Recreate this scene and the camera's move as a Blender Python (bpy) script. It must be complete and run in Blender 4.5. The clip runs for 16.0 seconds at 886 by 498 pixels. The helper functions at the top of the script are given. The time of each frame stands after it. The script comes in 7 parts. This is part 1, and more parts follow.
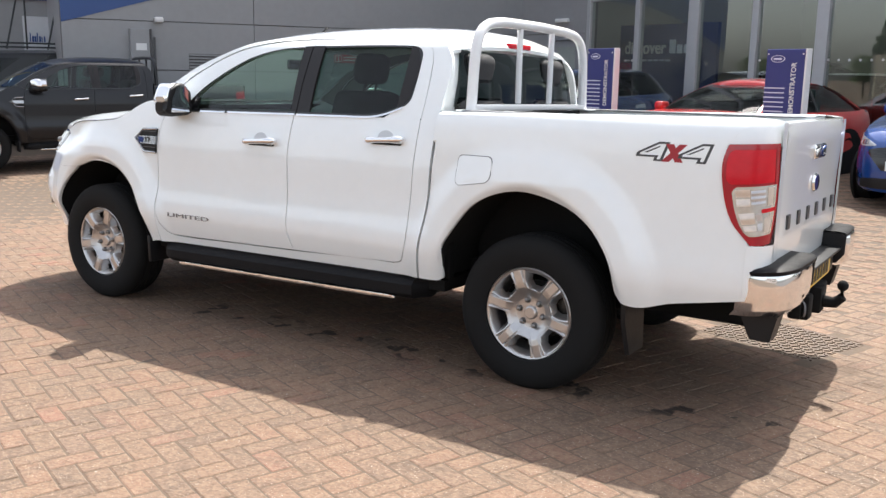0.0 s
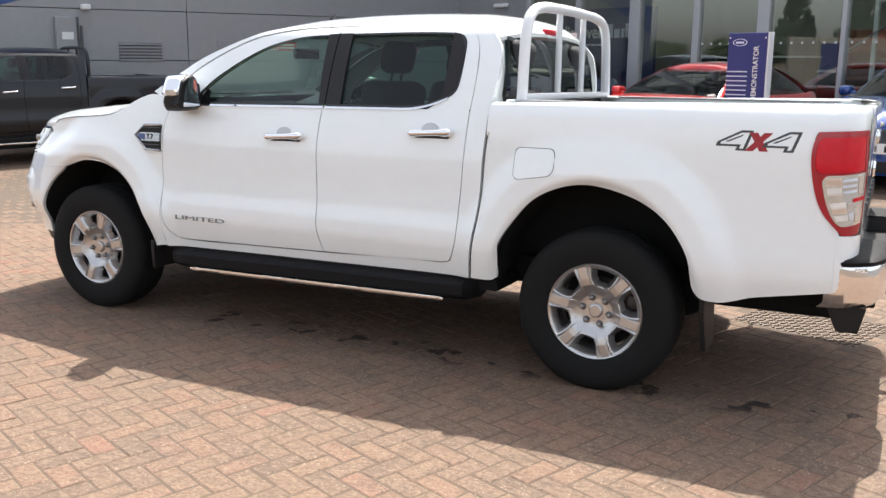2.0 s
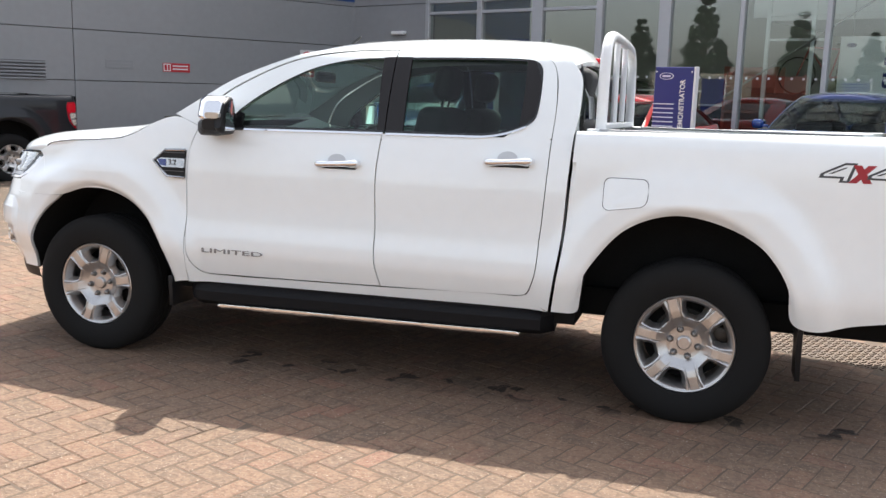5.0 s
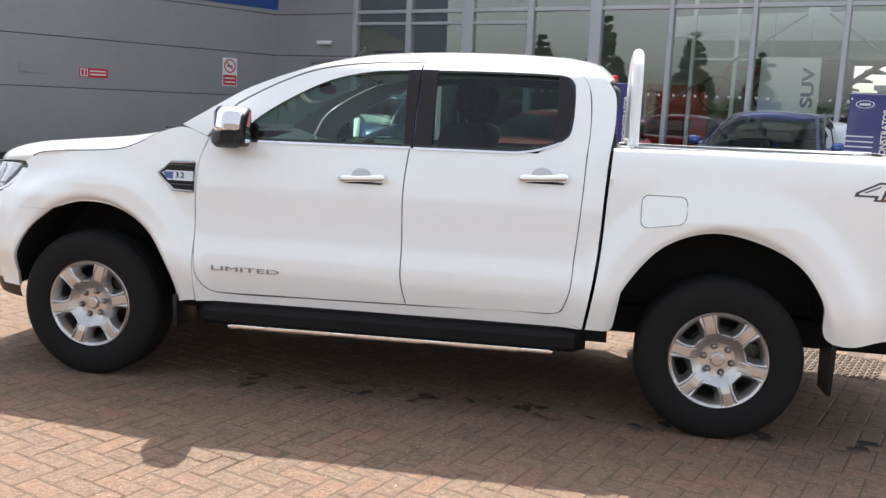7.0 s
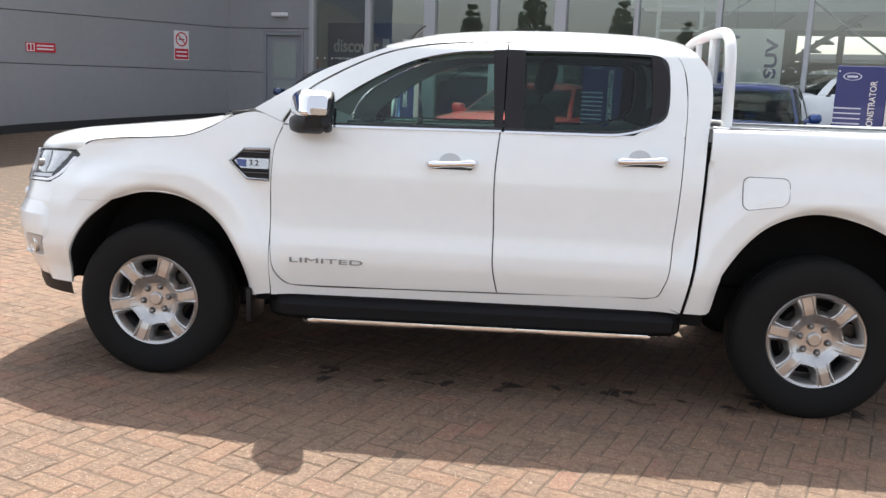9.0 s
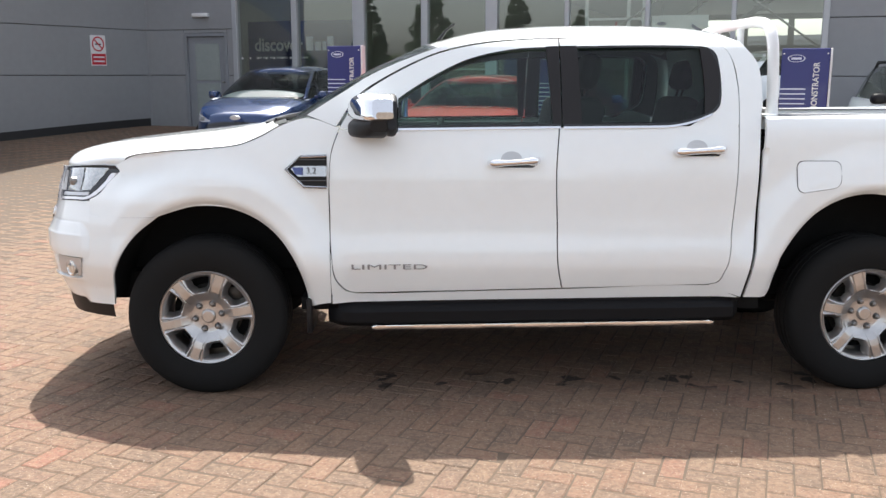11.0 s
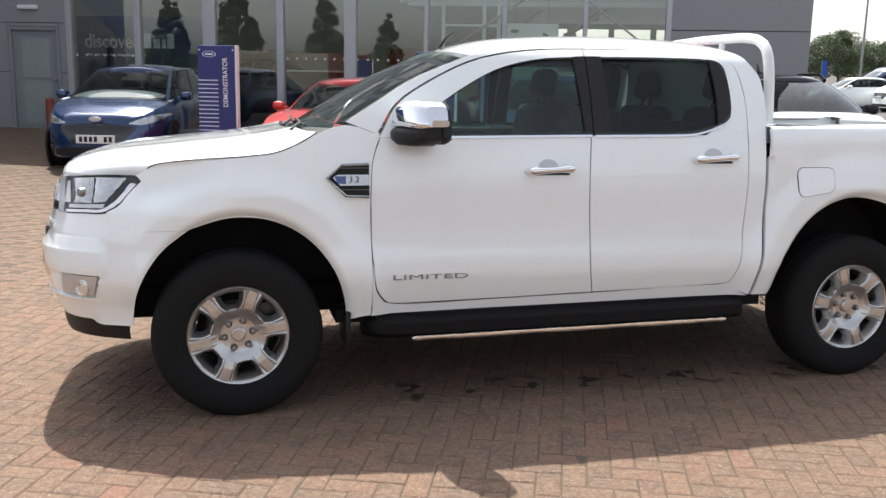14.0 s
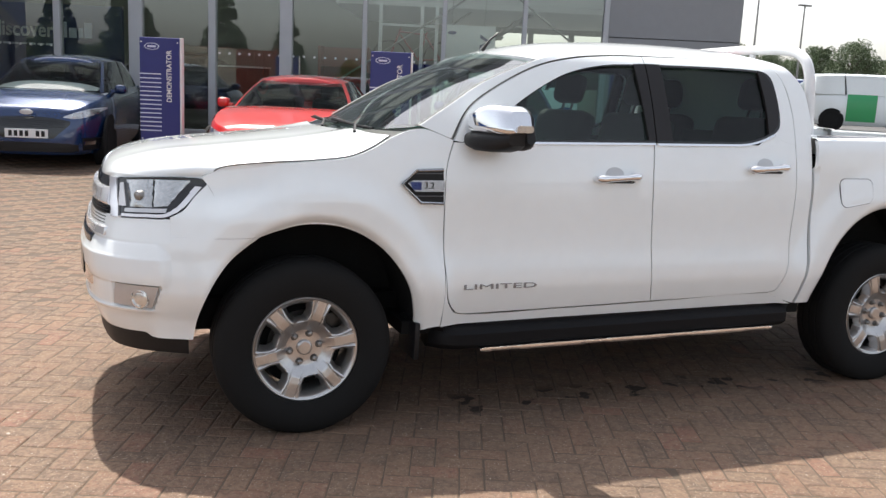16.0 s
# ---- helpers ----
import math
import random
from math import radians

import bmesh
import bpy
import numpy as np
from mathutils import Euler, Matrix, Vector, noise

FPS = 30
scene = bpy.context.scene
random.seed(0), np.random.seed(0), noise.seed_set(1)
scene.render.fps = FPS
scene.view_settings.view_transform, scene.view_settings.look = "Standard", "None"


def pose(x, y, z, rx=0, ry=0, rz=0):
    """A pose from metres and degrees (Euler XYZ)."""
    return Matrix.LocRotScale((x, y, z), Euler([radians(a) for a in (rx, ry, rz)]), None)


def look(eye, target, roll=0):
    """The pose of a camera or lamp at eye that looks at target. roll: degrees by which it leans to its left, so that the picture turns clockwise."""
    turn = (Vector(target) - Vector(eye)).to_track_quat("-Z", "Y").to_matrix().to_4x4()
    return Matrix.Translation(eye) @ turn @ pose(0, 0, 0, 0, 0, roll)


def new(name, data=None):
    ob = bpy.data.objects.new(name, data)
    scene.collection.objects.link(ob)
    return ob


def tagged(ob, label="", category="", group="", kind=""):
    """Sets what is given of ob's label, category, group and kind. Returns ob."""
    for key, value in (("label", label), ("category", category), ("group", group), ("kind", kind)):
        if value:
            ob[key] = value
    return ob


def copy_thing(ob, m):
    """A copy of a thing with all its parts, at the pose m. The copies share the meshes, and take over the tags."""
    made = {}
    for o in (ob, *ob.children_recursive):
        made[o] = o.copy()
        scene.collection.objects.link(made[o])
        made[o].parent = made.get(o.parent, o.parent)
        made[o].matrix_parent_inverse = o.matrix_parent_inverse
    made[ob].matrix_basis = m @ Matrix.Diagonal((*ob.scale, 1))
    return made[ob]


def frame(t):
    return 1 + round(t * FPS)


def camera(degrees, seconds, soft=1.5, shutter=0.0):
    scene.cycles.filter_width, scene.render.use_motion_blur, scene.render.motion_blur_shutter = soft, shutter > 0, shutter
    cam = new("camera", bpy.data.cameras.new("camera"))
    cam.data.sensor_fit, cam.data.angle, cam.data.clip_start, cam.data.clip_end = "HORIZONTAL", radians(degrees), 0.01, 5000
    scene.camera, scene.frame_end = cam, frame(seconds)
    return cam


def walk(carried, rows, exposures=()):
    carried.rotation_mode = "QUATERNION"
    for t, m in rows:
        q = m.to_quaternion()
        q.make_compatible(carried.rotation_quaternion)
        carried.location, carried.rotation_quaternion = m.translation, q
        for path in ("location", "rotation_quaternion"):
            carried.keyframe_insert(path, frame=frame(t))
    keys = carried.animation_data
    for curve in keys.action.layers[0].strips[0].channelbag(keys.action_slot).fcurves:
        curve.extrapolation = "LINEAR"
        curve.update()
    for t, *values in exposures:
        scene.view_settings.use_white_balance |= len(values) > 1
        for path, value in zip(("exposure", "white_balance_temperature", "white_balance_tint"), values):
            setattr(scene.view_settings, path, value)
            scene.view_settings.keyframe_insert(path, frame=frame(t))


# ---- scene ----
cam = camera(52.4, 16.0, soft=1.45)
PATH = [
    (0, (5.138, -4.714, 1.526), (4.093, -3.052, 1.143), 0.90),
    (0.5, (5.005, -4.843, 1.554), (4.020, -3.144, 1.177), 1.23),
    (1, (4.837, -4.877, 1.532), (3.906, -3.149, 1.147), 0.77),
    (1.5, (4.580, -4.826, 1.532), (3.684, -3.084, 1.128), 0.07),
    (2, (4.408, -4.841, 1.530), (3.534, -3.090, 1.120), 0.27),
    (2.5, (4.259, -4.967, 1.540), (3.442, -3.184, 1.147), 0.91),
    (3, (4.117, -5.078, 1.555), (3.368, -3.263, 1.175), 1.36),
    (3.5, (3.951, -5.090, 1.524), (3.248, -3.255, 1.150), 1.53),
    (4, (3.721, -5.053, 1.509), (3.047, -3.206, 1.141), 1.26),
    (6.5, (2.816, -5.118, 1.508), (2.429, -3.182, 1.191), 2.55),
    (7, (2.650, -5.128, 1.500), (2.302, -3.184, 1.184), 2.62),
    (7.5, (2.438, -5.218, 1.519), (2.159, -3.268, 1.175), 3.58),
    (8, (2.264, -5.223, 1.499), (2.033, -3.272, 1.126), 3.86),
    (8.5, (2.052, -5.116, 1.496), (1.846, -3.164, 1.111), 3.08),
    (9, (1.841, -5.099, 1.521), (1.659, -3.143, 1.149), 2.19),
    (11.5, (0.853, -5.111, 1.538), (0.974, -3.152, 1.155), 0.59),
    (12, (0.641, -5.177, 1.547), (0.862, -3.226, 1.167), 1.38),
    (12.5, (0.489, -5.173, 1.558), (0.818, -3.238, 1.173), 0.84),
    (13, (0.313, -5.023, 1.541), (0.718, -3.101, 1.162), -0.02),
    (13.5, (0.140, -4.927, 1.547), (0.580, -3.012, 1.177), 0.09),
    (14, (-0.052, -4.935, 1.551), (0.419, -3.028, 1.177), 1.11),
    (14.5, (-0.269, -4.949, 1.575), (0.253, -3.057, 1.188), 1.57),
    (15, (-0.411, -4.841, 1.542), (0.168, -2.967, 1.148), 1.46),
    (15.5, (-0.582, -4.641, 1.540), (0.056, -2.786, 1.151), 2.09),
    (16, (-0.798, -4.564, 1.540), (-0.097, -2.727, 1.173), 2.70),
]
walk(cam, [(t, look(eye, target, roll)) for t, eye, target, roll in PATH],
     exposures=((0.0, 1.29), (4.0, 1.30), (7.0, 1.28), (9.0, 1.28), (11.5, 1.27), (12.0, 1.17), (13.0, 0.97), (14.0, 1.01), (14.5, 1.02), (16.0, 0.96)))

# ---- light ----
SUN = Vector((-0.055, 0.615, 1.0)).normalized()  # towards the sun
world = bpy.data.worlds.new("sky")
scene.world = world
world.use_nodes = True
wt = world.node_tree
sky = wt.nodes.new("ShaderNodeTexSky")
sky.sky_type, sky.sun_disc = "NISHITA", False
sky.sun_elevation = math.asin(SUN.z)
sky.sun_rotation = math.atan2(SUN.x, SUN.y)
sky.dust_density, sky.air_density, sky.ozone_density = 3.0, 1.0, 1.0
wt.nodes["Background"].inputs[1].default_value = 0.15
haze = wt.nodes.new("ShaderNodeHueSaturation")
haze.inputs["Saturation"].default_value = 0.40
wt.links.new(sky.outputs[0], haze.inputs["Color"])
wt.links.new(haze.outputs[0], wt.nodes["Background"].inputs[0])
sun = new("sun", bpy.data.lights.new("sun", "SUN"))
sun.data.energy, sun.data.angle, sun.data.color = 3.7, radians(0.6), (1.0, 0.955, 0.88)
sun.matrix_world = look(SUN * 50, (0, 0, 0))

# ---- materials ----
def material(name, color, rough=0.5, metal=0.0, coat=0.0, vary=0.0, scale=8.0, bump=0.0, bump_scale=120.0, spec=0.5, island=0.0):
    """A principled surface whose colour and roughness drift at two scales, with fine relief."""
    m = bpy.data.materials.new(name)
    m.use_nodes = True
    t = m.node_tree
    b = t.nodes["Principled BSDF"]
    b.inputs["Base Color"].default_value = (*color, 1)
    b.inputs["Roughness"].default_value = rough
    b.inputs["Metallic"].default_value = metal
    b.inputs["Coat Weight"].default_value = coat
    b.inputs["Coat Roughness"].default_value = 0.03
    b.inputs["Specular IOR Level"].default_value = spec
    geo = t.nodes.new("ShaderNodeTexCoord")
    if vary or island:
        n1, n2 = t.nodes.new("ShaderNodeTexNoise"), t.nodes.new("ShaderNodeTexNoise")
        for n, s in ((n1, scale), (n2, scale * 11)):
            n.inputs["Scale"].default_value, n.inputs["Detail"].default_value = s, 5
            t.links.new(geo.outputs["Object"], n.inputs["Vector"])
        add = t.nodes.new("ShaderNodeMath")
        add.operation = "ADD"
        t.links.new(n1.outputs["Fac"], add.inputs[0])
        t.links.new(n2.outputs["Fac"], add.inputs[1])
        hsv = t.nodes.new("ShaderNodeHueSaturation")
        hsv.inputs["Color"].default_value = (*color, 1)
        rng = t.nodes.new("ShaderNodeMapRange")
        rng.inputs[1].default_value, rng.inputs[2].default_value = 0.6, 1.4
        rng.inputs[3].default_value, rng.inputs[4].default_value = 1 - vary, 1 + vary
        t.links.new(add.outputs[0], rng.inputs[0])
        t.links.new(rng.outputs[0], hsv.inputs["Value"])
        t.links.new(hsv.outputs[0], b.inputs["Base Color"])
        r2 = t.nodes.new("ShaderNodeMapRange")
        r2.inputs[1].default_value, r2.inputs[2].default_value = 0.6, 1.4
        r2.inputs[3].default_value, r2.inputs[4].default_value = max(rough - 0.5 * vary * rough, 0), rough * (1 + 0.5 * vary)
        t.links.new(add.outputs[0], r2.inputs[0])
        t.links.new(r2.outputs[0], b.inputs["Roughness"])
    if bump:
        n3, bp = t.nodes.new("ShaderNodeTexNoise"), t.nodes.new("ShaderNodeBump")
        n3.inputs["Scale"].default_value, n3.inputs["Detail"].default_value = bump_scale, 4
        bp.inputs["Strength"].default_value, bp.inputs["Distance"].default_value = bump, 0.003
        t.links.new(geo.outputs["Object"], n3.inputs["Vector"])
        t.links.new(n3.outputs["Fac"], bp.inputs["Height"])
        t.links.new(bp.outputs[0], b.inputs["Normal"])
    return m


def glass(name, tint, base=0.05, rough=0.0):
    """A thin pane: tinted see-through, with a mirror layer that grows towards grazing view."""
    m = bpy.data.materials.new(name)
    m.use_nodes = True
    t = m.node_tree
    t.nodes.remove(t.nodes["Principled BSDF"])
    tr, gl, mix, lw, pw, mr = (t.nodes.new(n) for n in ("ShaderNodeBsdfTransparent", "ShaderNodeBsdfGlossy", "ShaderNodeMixShader", "ShaderNodeLayerWeight", "ShaderNodeMath", "ShaderNodeMapRange"))
    tr.inputs[0].default_value = (*tint, 1)
    gl.inputs[0].default_value, gl.inputs["Roughness"].default_value = (1, 1, 1, 1), rough
    lw.inputs[0].default_value = 0.5
    pw.operation, pw.inputs[1].default_value = "POWER", 5.0
    mr.inputs[3].default_value, mr.inputs[4].default_value = base, 1.0
    t.links.new(lw.outputs["Facing"], pw.inputs[0])
    t.links.new(pw.outputs[0], mr.inputs[0])
    t.links.new(mr.outputs[0], mix.inputs[0])
    t.links.new(tr.outputs[0], mix.inputs[1])
    t.links.new(gl.outputs[0], mix.inputs[2])
    t.links.new(mix.outputs[0], t.nodes["Material Output"].inputs[0])
    return m


WHITE_PAINT = material("white car paint", (0.85, 0.885, 0.885), 0.30, 0.0, 1.0, 0.02, 1.2)
GREY_PAINT = material("dark grey car paint", (0.011, 0.012, 0.015), 0.35, 0.2, 0.35, 0.05, 2, 0, 100, 0.3)
BLUE_PAINT = material("blue car paint", (0.004, 0.028, 0.105), 0.25, 0.35, 1.0, 0.05, 2)
BRIGHT_BLUE = material("bright blue car paint", (0.006, 0.050, 0.235), 0.25, 0.25, 1.0, 0.05, 2)
NAVY_PAINT = material("deep blue car paint", (0.012, 0.035, 0.16), 0.3, 0.3, 1.0, 0.05, 2)
RED_PAINT = material("red car paint", (0.62, 0.012, 0.012), 0.3, 0.0, 1.0, 0.05, 2)
BLACK_PLASTIC = material("black plastic", (0.008, 0.008, 0.009), 0.5, 0, 0, 0.15, 20, 0.15, 400, 0.35)
GLOSS_BLACK = material("gloss black trim", (0.010, 0.010, 0.011), 0.18, 0, 0.3, 0.05, 10)
PILLAR_BLACK = material("satin black pillar", (0.014, 0.012, 0.012), 0.35, 0, 0.05, 0.1, 10, 0, 100, 0.3)
GREY_PLASTIC = material("grey plastic", (0.10, 0.10, 0.105), 0.55, 0, 0, 0.1, 20, 0.1, 300)
RUBBER = material("tyre rubber", (0.011, 0.011, 0.011), 0.85, 0, 0, 0.3, 12, 0.3, 160, 0.2)
CHROME = material("chrome", (0.86, 0.86, 0.87), 0.06, 1.0, 0, 0.03, 10)
ALLOY = material("silver alloy", (0.54, 0.53, 0.52), 0.30, 0.9, 0.1, 0.10, 14)
STEEL = material("dull steel", (0.30, 0.29, 0.28), 0.45, 0.9, 0, 0.2, 30)
LINER = material("arch liner felt", (0.016, 0.016, 0.016), 0.95, 0, 0, 0.3, 9, 0.3, 120, 0.2)
UNDER = material("underbody black", (0.011, 0.011, 0.011), 0.85, 0, 0, 0.2, 9, 0, 100, 0.15)
RED_LENS = material("red lens", (0.58, 0.004, 0.016), 0.25, 0.0, 0.15, 0.1, 30, 0, 100, 0.25)
CLEAR_LENS = material("clear lamp reflector", (0.72, 0.70, 0.66), 0.14, 0.7, 1.0, 0.2, 60)
SEAT = material("dark seat cloth", (0.03, 0.03, 0.032), 0.85, 0, 0, 0.2, 30, 0.3, 300)
CABIN = material("cabin trim grey", (0.06, 0.062, 0.062), 0.6, 0, 0, 0.15, 15, 0.1, 300)
HEADLINER = material("pale headliner", (0.45, 0.46, 0.44), 0.9, 0, 0, 0.05, 20)
BAR_WHITE = material("white powder coat", (0.74, 0.75, 0.76), 0.4, 0, 0.3, 0.03, 10)
DECAL_GREY = material("dark grey decal", (0.05, 0.052, 0.055), 0.4)
DECAL_RED = material("red decal", (0.33, 0.012, 0.02), 0.4)
PLATE_YELLOW = material("yellow number plate", (0.75, 0.50, 0.03), 0.35)
PLATE_WHITE = material("white number plate", (0.75, 0.75, 0.75), 0.35)
INK = material("black print", (0.012, 0.012, 0.012), 0.5, 0, 0, 0, 8, 0, 100, 0.25)
CLADDING = material("grey wall cladding", (0.270, 0.275, 0.285), 0.36, 0.1, 0, 0.06, 0.7, 0.02, 40)
CLADDING_SIDE = material("pale grey wall cladding", (0.26, 0.265, 0.275), 0.5, 0.1, 0, 0.05, 0.7, 0.02, 40)
FASCIA = material("blue fascia", (0.010, 0.055, 0.21), 0.35, 0, 0.2, 0.05, 2)
FRAME = material("aluminium frame", (0.42, 0.43, 0.45), 0.4, 0.4, 0, 0.05, 6)
JOINT = material("dark joint", (0.12, 0.12, 0.125), 0.7)
PLINTH = material("black plinth", (0.02, 0.02, 0.021), 0.7, 0, 0, 0.2, 6)
SIGN_RED = material("red sign", (0.50, 0.015, 0.03), 0.4)
SIGN_WHITE = material("white sign", (0.72, 0.72, 0.72), 0.4)
BOARD_BLUE = material("navy board", (0.018, 0.025, 0.16), 0.35, 0, 0.2, 0.04, 4)
PALE_PRINT = material("pale print", (0.62, 0.66, 0.78), 0.5)
WINDOW = glass("car side glass", (0.60, 0.79, 0.71), 0.045)
PRIVACY = glass("tinted rear side glass", (0.32, 0.46, 0.42), 0.03)
SCREEN = glass("windscreen glass", (0.62, 0.76, 0.69), 0.08)
SHOP_GLASS = glass("showroom glass", (0.82, 0.86, 0.83), 0.105)
JOINT_SAND = material("sandy joint", (0.092, 0.066, 0.046), 0.9, 0, 0, 0.35, 3.0, 0.5, 160)
ASPHALT = material("grey asphalt", (0.075, 0.072, 0.07), 0.85, 0, 0, 0.2, 0.4, 0.5, 120)
FROST = material("frosted dot", (0.6, 0.62, 0.63), 0.6)
DOOR_PANE = material("grey-green wired glass", (0.27, 0.30, 0.29), 0.25, 0, 0.3, 0.08, 3)
DOOR_GREY = material("grey door paint", (0.22, 0.23, 0.25), 0.45, 0, 0, 0.05, 3)
NAME_PANEL = material("pale panel", (0.55, 0.57, 0.60), 0.5, 0, 0, 0.05, 2)


def paver(name):
    """Concrete block paving: buff, pink and grey-brown blocks with pale specks, dirt and oily drips."""
    m = bpy.data.materials.new(name)
    m.use_nodes = True
    t = m.node_tree
    b = t.nodes["Principled BSDF"]
    N, Lk = t.nodes.new, t.links.new
    oi, geo = N("ShaderNodeObjectInfo"), N("ShaderNodeNewGeometry")
    add, fr = N("ShaderNodeMath"), N("ShaderNodeMath")
    add.operation, fr.operation = "ADD", "FRACT"
    Lk(oi.outputs["Random"], add.inputs[0]), Lk(geo.outputs["Random Per Island"], add.inputs[1]), Lk(add.outputs[0], fr.inputs[0])
    ramp = N("ShaderNodeValToRGB")
    ramp.color_ramp.interpolation = "LINEAR"
    cols = ((0.0, (0.116, 0.080, 0.058)), (0.2, (0.155, 0.104, 0.072)), (0.5, (0.180, 0.114, 0.075)), (0.72, (0.194, 0.110, 0.073)), (0.88, (0.148, 0.102, 0.073)), (1.0, (0.222, 0.104, 0.071)))
    e = ramp.color_ramp.elements
    while len(e) < len(cols):
        e.new(0.5)
    for q, (p, c) in zip(e, cols):
        q.position, q.color = p, (*c, 1)
    Lk(fr.outputs[0], ramp.inputs[0])
    def noise_at(scale, detail=3):
        n = N("ShaderNodeTexNoise")
        n.inputs["Scale"].default_value, n.inputs["Detail"].default_value = scale, detail
        Lk(geo.outputs["Position"], n.inputs["Vector"])
        return n.outputs["Fac"]
    def ranged(v, a, c, lo, hi):
        r = N("ShaderNodeMapRange")
        r.inputs[1].default_value, r.inputs[2].default_value, r.inputs[3].default_value, r.inputs[4].default_value = a, c, lo, hi
        Lk(v, r.inputs[0])
        return r.outputs[0]
    def mixed(fac, a, c):
        x = N("ShaderNodeMix")
        x.data_type = "RGBA"
        Lk(fac, x.inputs[0]), Lk(a, x.inputs[6])
        if isinstance(c, tuple):
            x.inputs[7].default_value = (*c, 1)
        else:
            Lk(c, x.inputs[7])
        return x.outputs[2]
    def times(a, c):
        x = N("ShaderNodeMath")
        x.operation = "MULTIPLY"
        Lk(a, x.inputs[0])
        if isinstance(c, float):
            x.inputs[1].default_value = c
        else:
            Lk(c, x.inputs[1])
        return x.outputs[0]
    c = ramp.outputs[0]
    c = mixed(ranged(noise_at(1.1, 5), 0.35, 0.75, 0.0, 0.35), c, (0.118, 0.083, 0.060))      # trodden dirt
    c = mixed(ranged(noise_at(0.45, 4), 0.40, 0.70, 0.0, 0.35), c, (0.212, 0.127, 0.084))     # worn pinkish areas
    c = mixed(ranged(noise_at(7.0, 6), 0.48, 0.70, 0.0, 0.55), c, (0.078, 0.060, 0.045))      # small stains
    c = mixed(ranged(noise_at(30, 5), 0.42, 0.66, 0.0, 0.50), c, (0.250, 0.172, 0.118))       # scuffed pale faces
    c = mixed(ranged(noise_at(70, 5), 0.44, 0.68, 0.0, 0.55), c, (0.086, 0.060, 0.043))       # grain
    c = mixed(ranged(noise_at(150, 1), 0.70, 0.74, 0.0, 0.85), c, (0.50, 0.43, 0.36))         # pale aggregate
    c = mixed(ranged(noise_at(42, 2), 0.735, 0.76, 0.0, 0.8), c, (0.40, 0.35, 0.30))          # crumbs and grit
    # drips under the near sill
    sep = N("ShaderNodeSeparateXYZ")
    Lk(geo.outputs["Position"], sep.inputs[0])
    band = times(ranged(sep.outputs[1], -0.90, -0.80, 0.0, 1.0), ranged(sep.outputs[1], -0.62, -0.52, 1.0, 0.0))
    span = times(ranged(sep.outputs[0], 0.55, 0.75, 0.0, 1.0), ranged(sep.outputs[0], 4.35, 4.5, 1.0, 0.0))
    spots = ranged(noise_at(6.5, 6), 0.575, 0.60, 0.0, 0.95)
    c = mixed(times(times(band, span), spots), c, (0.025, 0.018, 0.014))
    # damp rusty run-off beside the drain cover
    damp = times(times(ranged(sep.outputs[0], 4.2, 4.6, 0.0, 1.0), ranged(sep.outputs[0], 5.6, 6.2, 1.0, 0.0)), times(ranged(sep.outputs[1], -0.05, 0.15, 0.0, 1.0), ranged(sep.outputs[1], 0.45, 0.65, 1.0, 0.0)))
    c = mixed(times(damp, ranged(noise_at(3.2, 5), 0.42, 0.58, 0.0, 0.75)), c, (0.075, 0.048, 0.030))
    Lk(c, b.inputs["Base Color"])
    b.inputs["Roughness"].default_value = 0.82
    b.inputs["Specular IOR Level"].default_value = 0.35
    bp = N("ShaderNodeBump")
    bp.inputs["Strength"].default_value, bp.inputs["Distance"].default_value = 1.0, 0.007
    Lk(noise_at(55, 7), bp.inputs["Height"]), Lk(bp.outputs[0], b.inputs["Normal"])
    return m


PAVER = paver("concrete block paving")
SHOW_FLOOR = material("showroom floor tile", (0.28, 0.28, 0.28), 0.15, 0, 0.3, 0.05, 2)
SHOW_WALL = material("showroom wall", (0.27, 0.27, 0.255), 0.8, 0, 0, 0.04, 1)
SHOW_WHITE = material("white showroom finish", (0.75, 0.76, 0.77), 0.5, 0, 0, 0.03, 2)
BANNER_WHITE = material("white banner vinyl", (0.88, 0.89, 0.90), 0.4, 0, 0, 0.02, 2)
BOARD_DARK = material("dark blue exhibition wall", (0.02, 0.03, 0.11), 0.5, 0, 0, 0.08, 1)
BIKE_RED = material("red bicycle frame", (0.30, 0.03, 0.03), 0.3, 0, 0.5)
RACK_RED = material("red-brown rack", (0.25, 0.06, 0.04), 0.6, 0, 0, 0.1, 5)
BARK = material("bark", (0.09, 0.07, 0.05), 0.9, 0, 0, 0.3, 6, 0.5, 30)
LEAF = material("green leaves", (0.075, 0.110, 0.045), 0.6, 0, 0, 0.4, 0.6)
LEAF_DARK = material("dark needles", (0.030, 0.055, 0.028), 0.65, 0, 0, 0.4, 0.6)
HOARD = material("pale hoarding", (0.55, 0.52, 0.44), 0.6, 0, 0, 0.08, 1)
GREEN_BAND = material("green van band", (0.02, 0.32, 0.10), 0.4, 0, 0.5)
YELLOW_MARK = material("yellow rear marking", (0.70, 0.55, 0.03), 0.4)
POLE_DARK = material("dark steel pole", (0.04, 0.045, 0.05), 0.5, 0.4)
LADDER = material("yellow ladder", (0.5, 0.38, 0.05), 0.6)
FLAG_BLUE = material("blue flag cloth", (0.03, 0.10, 0.45), 0.8)
RUST = material("rusty steel", (0.105, 0.072, 0.050), 0.7, 0.2, 0, 0.6, 9, 0.3, 60)


